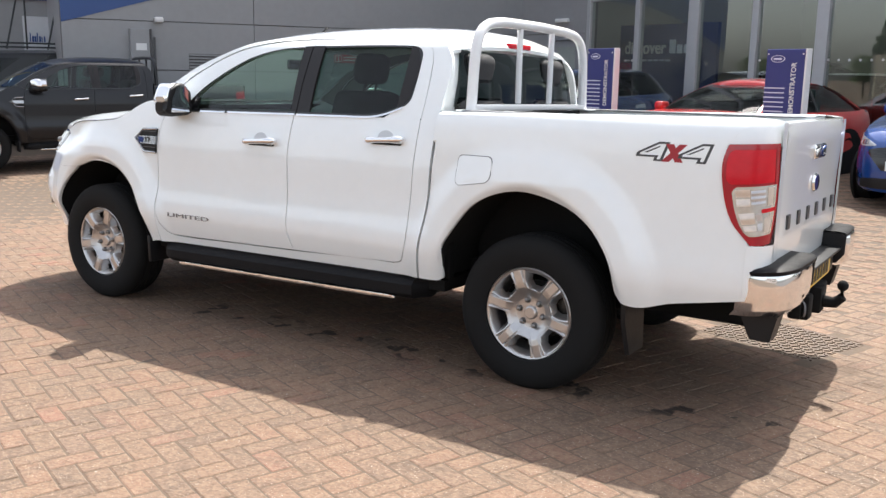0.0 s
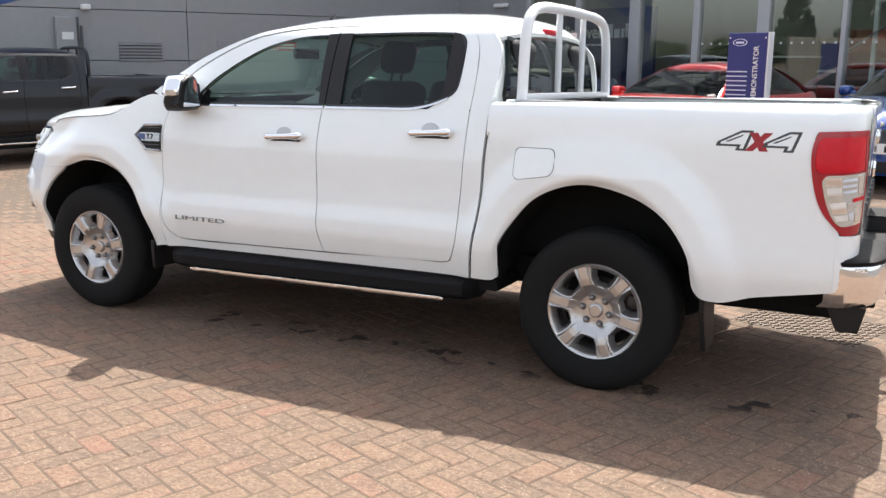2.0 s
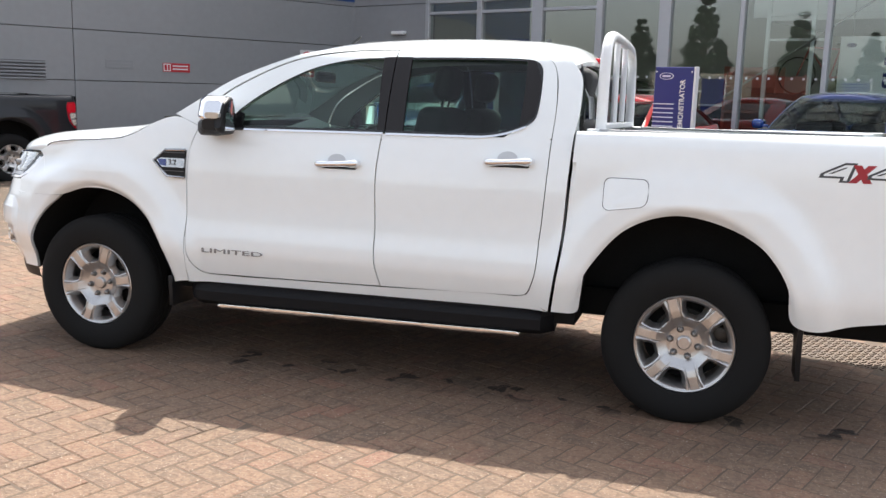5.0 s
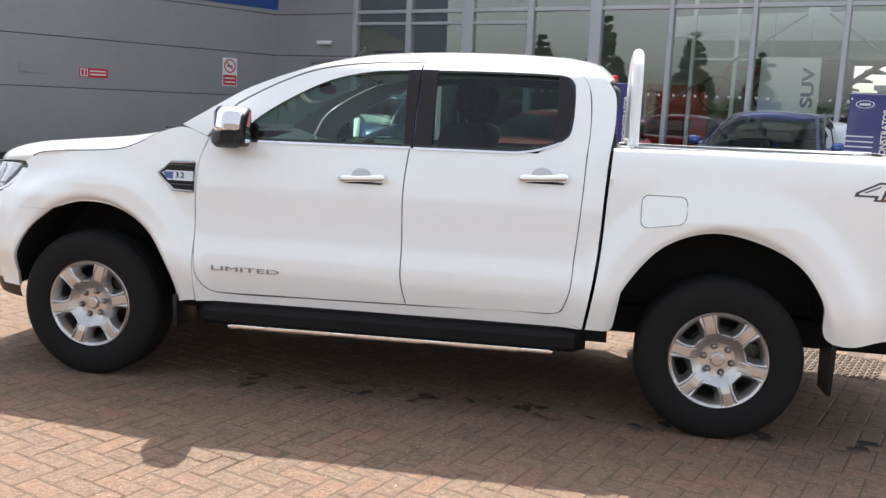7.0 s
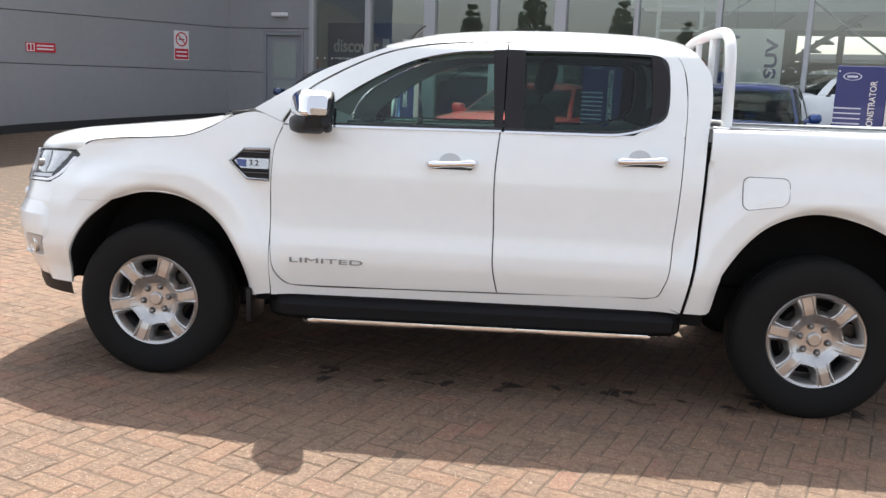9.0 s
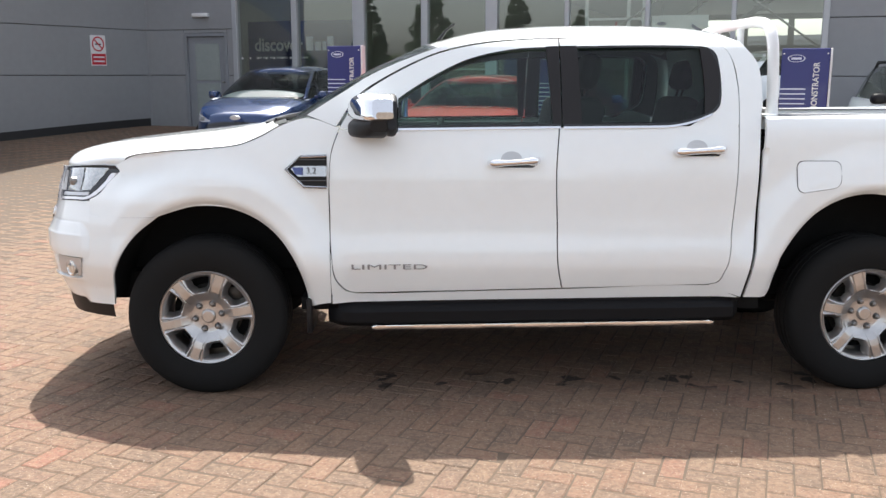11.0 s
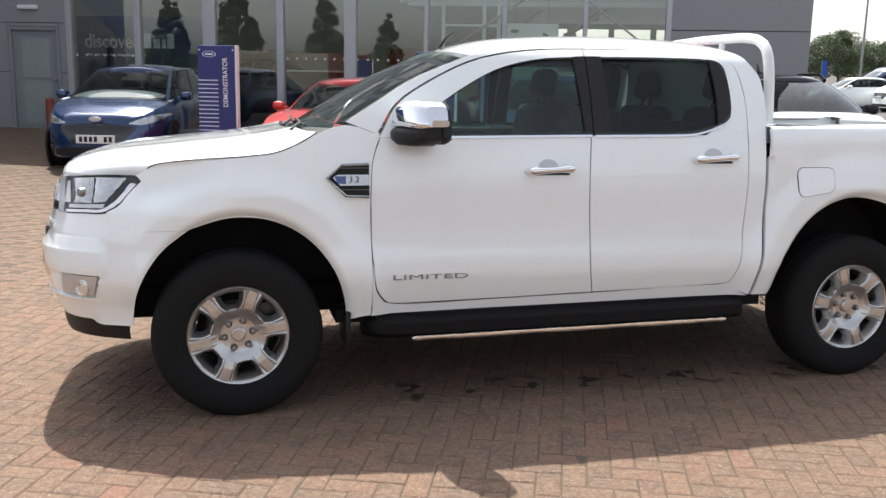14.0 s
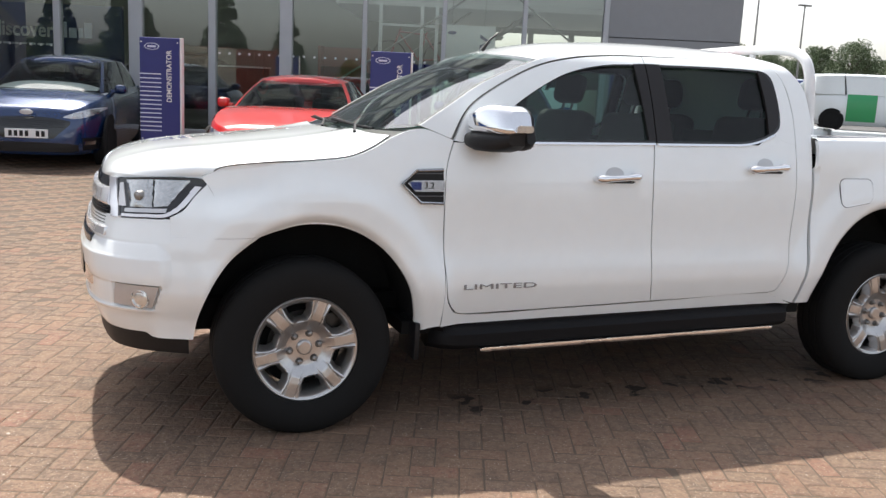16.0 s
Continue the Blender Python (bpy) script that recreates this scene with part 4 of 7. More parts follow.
        bottom = [(2.596, 0.475), (2.66, 0.475)] + ARCH_R + [(3.745, 0.500), (3.95, 0.540), (4.245, 0.592)]
        bed = P("bed_side", flank(bmesh.new(), BED_FRONT, right, bottom, top, s, 84, 40), paint)
        # rolled top edge of the bed side
        line = smooth_line(top, 40)
        y = half_width(line[:, 0], line[:, 1])
        rows = [[(p[0], s * (q - d), p[1] + h) for p, q in zip(line, y)] for d, h in ((0, 0), (0.010, 0.008), (0.03, 0.012), (0.075, 0.012), (0.085, 0.0), (0.085, -0.05))]
        P("bed_rail", sheet(bmesh.new(), rows), paint)
        P("bed_rail_cap", boxed(2.76, 4.24, s * 0.715 - 0.022, s * 0.715 + 0.022, 1.338, 1.349, 0.004), RAIL_GREY, "grey plastic rail cap")
        P("bed_wall", boxed(2.70, 4.28, s * 0.70 - 0.02, s * 0.70 + 0.02, 1.03, 1.25), BLACK_PLASTIC, "black plastic bed liner", smooth=0)
        P("bed_inner", boxed(2.70, 4.28, s * 0.715 - 0.012, s * 0.715 + 0.012, 1.25, 1.338), paint, smooth=0)
        if s < 0:
            out = rounded(2.815, 3.015, 0.985, 1.130, 0.03)
            out = [(x + 0.0, z - (0.0 if x < 2.95 else 0.0) + (0.03 * max(0, (x - 2.93) / 0.08) if z < 1.05 else 0)) for x, z in out]
            P("fuel_flap_gap", patch_on(bmesh.new(), [((x - 2.915) * 1.03 + 2.915, (z - 1.057) * 1.04 + 1.057) for x, z in out], s, 0.0012, 0.004), DECAL_GREY, "", bed, 0)
            P("fuel_flap", patch_on(bmesh.new(), out, s, 0.0032, 0.004), paint, "", bed, 0)
        # handles
        for door, x in ((door1, 1.475), (door2, 2.355)):
            z = 1.128 + 0.052 * (x - 1.475) / 0.88
            yb = float(half_width(x, z))
            bm = bmesh.new()
            pts = smooth_line([(x - 0.115, 0.004), (x - 0.10, 0.030), (x - 0.04, 0.042), (x + 0.04, 0.042), (x + 0.10, 0.030), (x + 0.115, 0.004)], 16)
            tube(bm, [(p[0], s * (yb + p[1]), z + 0.006 * (p[0] - x) / 0.1) for p in pts], [0.014, 0.018, 0.020, 0.019, 0.0165, 0.015, 0.0145, 0.0145, 0.0145, 0.0145, 0.015, 0.0165, 0.019, 0.020, 0.018, 0.014], 14)
            box(bm, x + 0.068, x + 0.112, min(s * (yb + 0.004), s * (yb + 0.041)), max(s * (yb + 0.004), s * (yb + 0.041)), z - 0.016, z + 0.025, 0.009, 3)
            P("door_handle", bm, CHROME, "chrome door handle", door)
            # flat black and grey plates paint the shade of the hollow behind the grip
            bm = bmesh.new()
            cup = [(x + 0.05 * math.cos(t) - 0.01, z + 0.012 + 0.036 * math.sin(t)) for t in np.linspace(0, 2 * math.pi, 24, endpoint=False)]
            P("handle_gap", patch_on(bmesh.new(), rounded(x - 0.10, x + 0.10, z - 0.028, z + 0.008, 0.012), s, 0.002, 0.003), GLOSS_BLACK, "", door)
            P("handle_cup", patch_on(bm, cup, s, 0.0015, 0.003), CUP_SHADE if paint is WHITE_PAINT else paint, "", door)
        # vent behind the wheel
        vent = [(0.405, 1.095), (0.475, 1.152), (0.596, 1.156), (0.596, 1.010), (0.490, 1.014)]
        bm = patch_on(bmesh.new(), vent, s, 0.010, 0.02)
        v = P("side_vent", bm, INK, "gloss black side vent with chrome edging", wing_panel, 0)
        bm = bmesh.new()
        tube(bm, [tuple(p) for p in side_grid(np.array([(0.595, 1.010), (0.490, 1.014), (0.405, 1.095), (0.475, 1.152), (0.595, 1.156)]), s, 0.011)], 0.0075, 8)
        patch_on(bm, [(0.428, 1.098), (0.452, 1.111), (0.596, 1.111), (0.596, 1.062), (0.462, 1.062)], s, 0.018, 0.02)
        P("vent_bar", bm, VENT_SILVER, "chrome vent blade", v)
        for z in (1.040, 1.138):
            P("vent_slat", patch_on(bmesh.new(), [(0.46, z), (0.592, z), (0.592, z + 0.004), (0.46, z + 0.004)], s, 0.014, 0.01), GREY_PLASTIC, "", v)
        if s < 0 and paint is WHITE_PAINT:
            P("badge", patch_on(bmesh.new(), [(0.450, 1.072), (0.488, 1.068), (0.488, 1.104), (0.436, 1.104)], s, 0.020, 0.004), BADGE_BLUE, "blue badge plate", v, 0)
            lettering("vent_lettering", "3.2", 0.040, 0.002, INK, pose(0.525, -float(half_width(0.552, 1.088)) - 0.019, 1.088, 92, 0, 0), v)
            # name on the door's foot
            lettering("door_lettering", "LIMITED", 0.034, 0.003, LETTER_GREY, pose(0.885, -float(half_width(0.885, 0.63)) - 0.0025, 0.630, 90, 0, 0), door1, width=0.36, label="silver raised lettering")
        # mirror
        def shell(rings, close=True):
            bm = bmesh.new()
            rr = [[(p[0], s * yy, p[1]) for p in rounded(x0, x1, z0, z1, r, 5)] for yy, x0, x1, z0, z1, r in rings]
            sheet(bm, [q + [q[0]] for q in rr])
            if close:
                bm.faces.new([bm.verts.new(p) for p in rr[-1]])
            return bm
        mir = P("door_mirror", shell(((0.80, 0.715, 0.83, 1.322, 1.385, 0.028), (0.835, 0.700, 0.855, 1.318, 1.420, 0.035), (0.885, 0.715, 0.880, 1.317, 1.438, 0.04), (0.94, 0.745, 0.915, 1.318, 1.446, 0.034), (0.985, 0.770, 0.922, 1.320, 1.444, 0.032), (1.012, 0.795, 0.922, 1.324, 1.434, 0.028), (1.024, 0.825, 0.916, 1.332, 1.422, 0.022))), CHROME, "chrome-capped door mirror", truck, 60)
        def leaned(ob, k=1.0):
            """The housing's outer end leans inwards towards its top."""
            for v in ob.data.vertices:
                t = min(max((v.co.z - 1.31) / 0.13, 0), 1)
                v.co.y -= s * 0.055 * t**1.3 * min(max((abs(v.co.y) - 0.84) / 0.15, 0), 1)
                if v.co.z > 1.31:
                    v.co.z = 1.31 + (v.co.z - 1.31) * k
            return ob
        leaned(mir)
        leaned(P("mirror_rim", shell(((0.80, 0.835, 0.875, 1.262, 1.405, 0.018), (0.84, 0.848, 0.895, 1.252, 1.438, 0.022), (0.90, 0.868, 0.918, 1.250, 1.452, 0.022), (0.96, 0.880, 0.930, 1.252, 1.454, 0.022), (1.00, 0.886, 0.934, 1.262, 1.444, 0.022), (1.022, 0.892, 0.932, 1.285, 1.420, 0.018))), BLACK_PLASTIC, "black mirror rim", mir, 60), 0.93)
        P("mirror_foot", shell(((0.74, 0.72, 0.86, 1.262, 1.315, 0.022), (0.80, 0.700, 0.865, 1.258, 1.322, 0.025), (0.87, 0.702, 0.875, 1.246, 1.324, 0.03), (0.94, 0.745, 0.89, 1.244, 1.324, 0.03), (0.985, 0.785, 0.90, 1.256, 1.326, 0.03), (1.008, 0.815, 0.90, 1.275, 1.328, 0.02))), BLACK_PLASTIC, "black mirror housing", mir, 60)
        mg = bmesh.new()
        sheet(mg, [[(x, s * y, z) for x, y in ((0.897, 0.835), (0.9215, 0.90), (0.9335, 0.955), (0.9375, 0.995))] for z in (1.272, 1.35, 1.43)])
        leaned(P("mirror_glass", mg, MIRROR, "", mir), 0.93)
        P("turn_signal", shell(((0.935, 0.855, 0.922, 1.326, 1.368, 0.012), (0.995, 0.850, 0.9245, 1.328, 1.366, 0.014), (1.0215, 0.842, 0.919, 1.333, 1.362, 0.012))), CLEAR_LENS, "clear turn signal", mir)
        # side step
        bm = bmesh.new()
        rows = []
        for x in np.linspace(0.58, 2.60, 40):
            e = min((x - 0.58) / 0.12, (2.60 - x) / 0.06, 1)
            out = 0.80 + 0.095 * e ** 0.5
            zb = 0.345 + 0.012 * (x - 0.6)
            rows.append([(x, s * 0.70, zb + 0.10), (x, s * 0.84, zb + 0.095), (x, s * (out - 0.01), zb + 0.072), (x, s * out, zb + 0.060), (x, s * out, zb + 0.01), (x, s * (out - 0.03), zb - 0.015), (x, s * 0.70, zb)])
        sheet(bm, rows)
        for r in (rows[0], rows[-1]):
            bm.faces.new([bm.verts.new(p) for p in r])
        step = P("side_step", bm, STEP_BLACK, "black running board with a chrome strip")
        bm = bmesh.new()
        rows = []
        for x in np.linspace(0.80, 2.45, 160):
            wob = 0.004 if (x * 2.1 + 0.2) % 1.0 < 0.3 else 0.0
            e = min((x - 0.80) / 0.02, (2.45 - x) / 0.02, 1)
            zc, h = 0.333 + 0.012 * (x - 0.8), 0.0145 * (0.5 + 0.5 * e) - wob * 0.6
            rows.append([(x, s * (0.885 + o - wob), zc + d * h) for o, d in ((-0.012, 1.0), (0.010, 1.0), (0.019, 0.75), (0.021, 0.1), (0.019, -0.7), (0.008, -1.0), (-0.012, -1.0))])
        sheet(bm, rows)
        for r in (rows[0], rows[-1]):
            bm.faces.new([bm.verts.new(p) for p in r])
        P("step_strip", bm, CHROME, "chrome strip", step)
        for k in range(5):
            P("step_groove", boxed(0.80, 2.45, min(s * (0.81 + 0.014 * k), s * (0.815 + 0.014 * k)), max(s * (0.81 + 0.014 * k), s * (0.815 + 0.014 * k)), 0.43, 0.452), STEP_BLACK, "", step, 0).matrix_local = pose(0, 0, -0.012, 0, -0.69, 0)
        # mud flaps
        P("mud_flap", prism(bmesh.new(), [(3.705, s * 0.880, 0.58), (3.705, s * 0.880, 0.42), (3.715, s * 0.835, 0.25), (3.715, s * 0.66, 0.25), (3.705, s * 0.64, 0.58)], (0.022, 0, 0)), BLACK_PLASTIC, "black rubber mud flap")
        P("mud_flap", boxed(0.485, 0.51, min(s * 0.66, s * 0.885), max(s * 0.66, s * 0.885), 0.30, 0.47, 0.006), BLACK_PLASTIC, "black rubber mud flap")
        # lamps
        lf = [(4.250, 0.834), (4.166, 0.93), (4.124, 1.05), (4.118, 1.215), (4.132, 1.252)]
        rt = [(4.318, 0.840), (4.330, 0.95), (4.334, 1.12), (4.326, 1.262)]
        def lamp_grid(lo, hi, off, ins=0.0):
            g = coons(lf, rt, [lf[0], (4.29, 0.833), rt[0]], [lf[-1], (4.24, 1.258), rt[-1]], 16, 30)
            n = len(g)
            g = g[int(lo * (n - 1)):int(hi * (n - 1)) + 1]
            if ins:
                c = g.mean((0, 1))
                g = c + (g - c) * (1 - ins)
            y = half_width(np.minimum(g[..., 0], 4.2), g[..., 1]) + off
            t = np.clip((g[..., 0] - 4.19) / 0.16, 0, 1)
            y = y - 0.15 * t**3.0
            xx = g[..., 0] - 0.02 * t**4
            return np.stack([xx, s * y, g[..., 1]], -1)
        tl = P("tail_lamp", sheet(bmesh.new(), lamp_grid(0, 1, 0.005), (0, -s * 0.03, 0)), RED_EDGE, "red and clear tail lamp")
        lamp_net = coons(lf, rt, [lf[0], (4.29, 0.833), rt[0]], [lf[-1], (4.24, 1.258), rt[-1]], 161, 161)
        def lens(n, u0, u1, v0, v1, off, mat, lab="", ridges=0, bend=0.0):
            rows = []
            for v in np.linspace(v0, v1, 22):
                row = []
                for u in np.linspace(u0 + bend * max(0, 1 - (v1 - v) / 0.05) ** 2 + bend * max(0, 1 - (v - v0) / 0.05) ** 2, u1, 19):
                    p = lamp_net[int(round(v * 160)), int(round(u * 160))]
                    t = min(max((p[0] - 4.19) / 0.16, 0), 1)
                    o = off + (0.0022 * math.cos(ridges * math.pi * (v - v0) / (v1 - v0)) if ridges else 0)
                    row.append((p[0] - 0.02 * t**4, s * (float(half_width(min(p[0], 4.2), p[1])) + o - 0.15 * t**3.0), p[1]))
                rows.append(row)
            P(n, sheet(bmesh.new(), rows, (-0.004, -s * 0.008, 0)), mat, lab, tl)
        lens("red_section", 0.09, 0.93, 0.625, 0.945, 0.009, RED_LENS, "bright red lens section", 1, 0.08)
        lens("red_section", 0.945, 0.99, 0.60, 0.97, 0.011, RED_EDGE, "", 0)
        lens("clear_section", 0.17, 0.97, 0.105, 0.60, 0.009, CLEAR_LENS, "clear lens section", 0, 0.10)
        lens("reversing_lens", 0.24, 0.52, 0.42, 0.575, 0.011, PEARL, "", 2)
        lens("reversing_lens", 0.54, 0.80, 0.43, 0.56, 0.011, FOG_SILVER, "", 5)
        lens("reversing_lens", 0.84, 0.93, 0.40, 0.58, 0.012, PEARL, "", 0)
        lens("indicator_lens", 0.24, 0.58, 0.17, 0.36, 0.011, PEARL, "", 3)
        lens("indicator_lens", 0.62, 0.74, 0.16, 0.34, 0.011, FOG_SILVER, "", 2)
        lens("indicator_lens", 0.78, 0.93, 0.13, 0.30, 0.011, PEARL, "", 1)
        lens("red_bar", 0.74, 0.985, 0.335, 0.375, 0.014, RED_LENS)
        # bed corner under and behind the lamp
        rows = []
        for z in np.linspace(0.592, 0.832, 10):
            w = float(half_width(4.2, z))
            rows.append([(4.235, s * w, z), (4.27, s * (w - 0.010), z), (4.30, s * (w - 0.04), z), (4.318, s * (w - 0.09), z), (4.32, s * (w - 0.16), z)])
        bm = sheet(bmesh.new(), rows)
        rows = []
        for z in np.linspace(1.248, 1.352, 8):
            w = float(half_width(4.2, z))
            rows.append([(4.115 + 0.08 * (z - 1.248) / 0.1, s * (float(half_width(4.115 + 0.08 * (z - 1.248) / 0.1, z)) - 0.0015), z), (4.175 + 0.05 * (z - 1.25) / 0.1, s * (w + 0.0005), z), (4.25, s * (w - 0.010), z), (4.29, s * (w - 0.04), z), (4.315, s * (w - 0.09), z), (4.32, s * (w - 0.13), z)])
        sheet(bm, rows)
        rows = [[(4.32, s * 0.74, 0.60), (4.32, s * 0.665, 0.60)], [(4.325, s * 0.735, 1.345), (4.325, s * 0.665, 1.345)]]
        sheet(bm, rows)
        w = float(half_width(4.2, 1.352))
        sheet(bm, [[(4.17, s * w, 1.352), (4.25, s * (w - 0.010), 1.352), (4.29, s * (w - 0.04), 1.352), (4.315, s * (w - 0.09), 1.352), (4.32, s * 0.655, 1.350)],
                   [(4.17, s * (w - 0.03), 1.364), (4.24, s * (w - 0.04), 1.363), (4.27, s * (w - 0.06), 1.361), (4.29, s * (w - 0.09), 1.358), (4.30, s * 0.655, 1.354)],
                   [(4.17, s * 0.655, 1.360), (4.24, s * 0.655, 1.358), (4.26, s * 0.655, 1.356), (4.27, s * 0.655, 1.354), (4.28, s * 0.655, 1.352)]])
        P("bed_corner", bm, paint)

        # headlamp: black surround, bright bowl, light strip
        L_BOT = [(0.650, 0.927), (0.754, 0.932), (0.859, 0.941), (0.905, 0.970), (0.940, 1.017), (0.982, 1.074)]
        L_TOP = [(0.590, 1.083), (0.749, 1.096), (0.90, 1.102), (0.955, 1.098), (0.982, 1.084)]
        hl = P("headlamp", nose_sheet(bmesh.new(), [L_BOT[0], (0.62, 1.0), L_TOP[0]], [L_BOT[-1], L_TOP[-1]], L_BOT, L_TOP, s, 0.001, 40, 12, 0.03), GLOSS_BLACK, "projector headlamp behind a clear lens")
        P("reflector", nose_sheet(bmesh.new(), [(0.690, 0.975), (0.645, 1.079)], [(0.782, 0.978), (0.768, 1.088)], [(0.690, 0.975), (0.782, 0.978)], [(0.645, 1.079), (0.768, 1.088)], s, 0.004, 16, 12, 0.01, 0.016), BOWL, "bright headlamp reflector", hl)
        P("reflector", nose_sheet(bmesh.new(), [(0.788, 0.980), (0.776, 1.088)], [(0.842, 0.986), (0.915, 1.090)], [(0.788, 0.980), (0.842, 0.986)], [(0.776, 1.088), (0.915, 1.090)], s, 0.004, 16, 12, 0.01, 0.014), BOWL, "bright headlamp reflector", hl)
        P("reflector", nose_sheet(bmesh.new(), [(0.662, 0.953), (0.662, 0.968)], [(0.838, 0.960), (0.842, 0.976)], [(0.662, 0.953), (0.838, 0.960)], [(0.662, 0.968), (0.842, 0.976)], s, 0.005, 20, 4), FOG_SILVER, "", hl)
        P("reflector", nose_sheet(bmesh.new(), [(0.628, 0.975), (0.612, 1.066)], [(0.668, 0.975), (0.632, 1.066)], [(0.628, 0.975), (0.668, 0.975)], [(0.612, 1.066), (0.632, 1.066)], s, 0.007, 4, 8), FOG_SILVER, "", hl)
        lo = [(0.656, 0.935), (0.754, 0.939), (0.857, 0.949), (0.900, 0.979), (0.935, 1.026), (0.962, 1.066)]
        hi = [(0.654, 0.946), (0.754, 0.951), (0.850, 0.962), (0.884, 0.990), (0.912, 1.030), (0.935, 1.068)]
        P("light_strip", nose_sheet(bmesh.new(), [lo[0], hi[0]], [lo[-1], hi[-1]], lo, hi, s, 0.009, 40, 4, 0.006), DRL_WHITE, "white daytime light strip", hl)
        for u, z, r in ((0.728, 1.022, 0.018),):
            x, y, _ = nose_at(s * u, z, 0.0)
            bm = bmesh.new()
            lathe(bm, [(0.0, -0.014), (r * 0.6, -0.012), (r * 0.92, -0.008), (r, -0.009), (r * 1.12, -0.004), (r * 1.15, 0.02)], 24)
            P("projector", bm, STEEL, "", hl).matrix_local = pose(x - 0.012, y + s * 0.010, z, 0, 0, -48 if s < 0 else 228)
        # chrome post between lamp and grille
        P("grille_post", nose_sheet(bmesh.new(), [(0.600, 0.930), (0.535, 1.085)], [(0.645, 0.930), (0.588, 1.085)], [(0.600, 0.930), (0.645, 0.930)], [(0.535, 1.085), (0.588, 1.085)], s, 0.012, 5, 10, 0.03), SATIN_CHROME, "chrome grille edge")
        # fog lamp in its recess
        fg = P("fog_lamp", nose_sheet(bmesh.new(), [(0.625, 0.562), (0.63, 0.662)], [(0.806, 0.566), (0.830, 0.660)], [(0.628, 0.564), (0.806, 0.566)], [(0.632, 0.660), (0.830, 0.660)], s, 0.002, 16, 6, 0.004), FOG_SILVER, "silver fog lamp surround")
        x, y, _ = nose_at(s * 0.754, 0.604, 0.004)
        bm = bmesh.new()
        lathe(bm, [(0.0, -0.006), (0.022, -0.006), (0.030, -0.002), (0.034, -0.008), (0.042, -0.004), (0.044, 0.03)], 24)
        P("lamp_lens", bm, CLEAR_LENS, "", fg).matrix_local = pose(x, y, 0.606, 0, 0, -42 if s < 0 else 222)
        for x, turn in ((0.0, -11), (3.22, 12)):
            wheel(truck, x, s, turn)

    # front bumper, wrapped round the nose, with a shelf over and under the fog lamps
    S1 = 0.877
    zs = np.concatenate([np.linspace(0.425, 0.53, 8), np.linspace(0.536, 0.68, 25), np.linspace(0.69, 0.76, 5), np.linspace(0.766, 0.85, 22), np.linspace(0.86, 0.935, 5)])
    prof = [(0.425, -0.05), (0.45, -0.03), (0.50, -0.010), (0.535, 0.004), (0.546, 0.017), (0.556, 0.017), (0.562, 0.008), (0.66, 0.012), (0.668, 0.022), (0.70, 0.032), (0.768, 0.036), (0.774, 0.035), (0.780, 0.030), (0.828, 0.006), (0.834, 0.001), (0.935, 0.0)]
    rows = []
    for z in zs:
        f = float(np.interp(z, [q[0] for q in prof], [q[1] for q in prof]))
        row = []
        for u in np.linspace(-S1, S1, 181):
            a = abs(u)
            hem = S1 - 0.045 * min(max((z - 0.765) / 0.07, 0), 1) ** 2 - 0.03 * min(max((0.70 - z) / 0.15, 0), 1)
            e = min(max((hem - a) / (0.024 + 0.07 * min(max((0.60 - z) / 0.1, 0), 1)), 0), 1)
            e = e * e * (3 - 2 * e)
            w = min(max((a - 0.622) / 0.012, 0), 1) * min(max((0.816 + 0.30 * (z - 0.566) - a) / 0.012, 0), 1) * min(max((z - 0.556) / 0.008, 0), 1) * min(max((0.668 - z) / 0.008, 0), 1)
            row.append(nose_at(u, z, f * e * (1 - w) - 0.024 * w))
        rows.append(row)
    bm = sheet(bmesh.new(), rows)
    xs1 = float(NOSE[int(round(S1 * 199)), 0])
    for s in (-1, 1):
        arch = [(-0.464, 0.425)] + [q for q in ARCH_F if q[0] < -0.2] + [(-0.205, 0.8705)]
        flank(bm, [(xs1, 0.425), (xs1, 0.867)], arch, [(xs1, 0.425), (-0.464, 0.425)], [(xs1, 0.867), (-0.36, 0.8665), (-0.205, 0.8705)], s, 24, 40, 0.02, 0.0)
        flank(bm, [(xs1, 0.862), (xs1, 0.936)], [(-0.47, 0.862), (-0.515, 0.90), (-0.535, 0.938)], [(xs1, 0.862), (-0.47, 0.862)], [(xs1, 0.936), (-0.535, 0.938)], s, 8, 8, 0.004, -0.003)
    P("front_bumper", bm, paint)
    bm = bmesh.new()
    rows = []
    for z, o in ((0.46, -0.02), (0.43, -0.024), (0.385, -0.03), (0.352, -0.042), (0.345, -0.10)):
        rows.append([nose_at(u, z + 0.012 * (1 - abs(u)), o - 0.014) for u in np.linspace(-0.945, 0.945, 61)])
    sheet(bm, rows)
    P("bumper_lip", bm, BLACK_PLASTIC, "black bumper lip")
    # grille and the chrome of the middle intake
    def band(s1, z0, z1, off, lip=0.02, d=0.012):
        rows = []
        for f, o in ((0, off - d), (0.15, off), (0.85, off), (1, off - d)):
            rows.append([nose_at(u, z0 + (z1 - z0) * f, o) for u in np.linspace(-s1, s1, 41)])
        return sheet(bmesh.new(), rows, (lip, 0, 0))
    gr = P("grille", band(0.60, 0.842, 1.085, -0.004), GLOSS_BLACK, "black grille with chrome bars")
    for z0, z1, s1 in ((0.968, 1.040, 0.56), (0.845, 0.885, 0.575)):
        P("grille_bar", band(s1, z0, z1, 0.012), SATIN_CHROME, "chrome grille bar", gr)
    for k in range(6):
        P("grille_mesh", band(0.55, 0.893 + 0.0125 * k, 0.898 + 0.0125 * k, 0.001, 0.006, 0.002), BLACK_PLASTIC, "", gr)
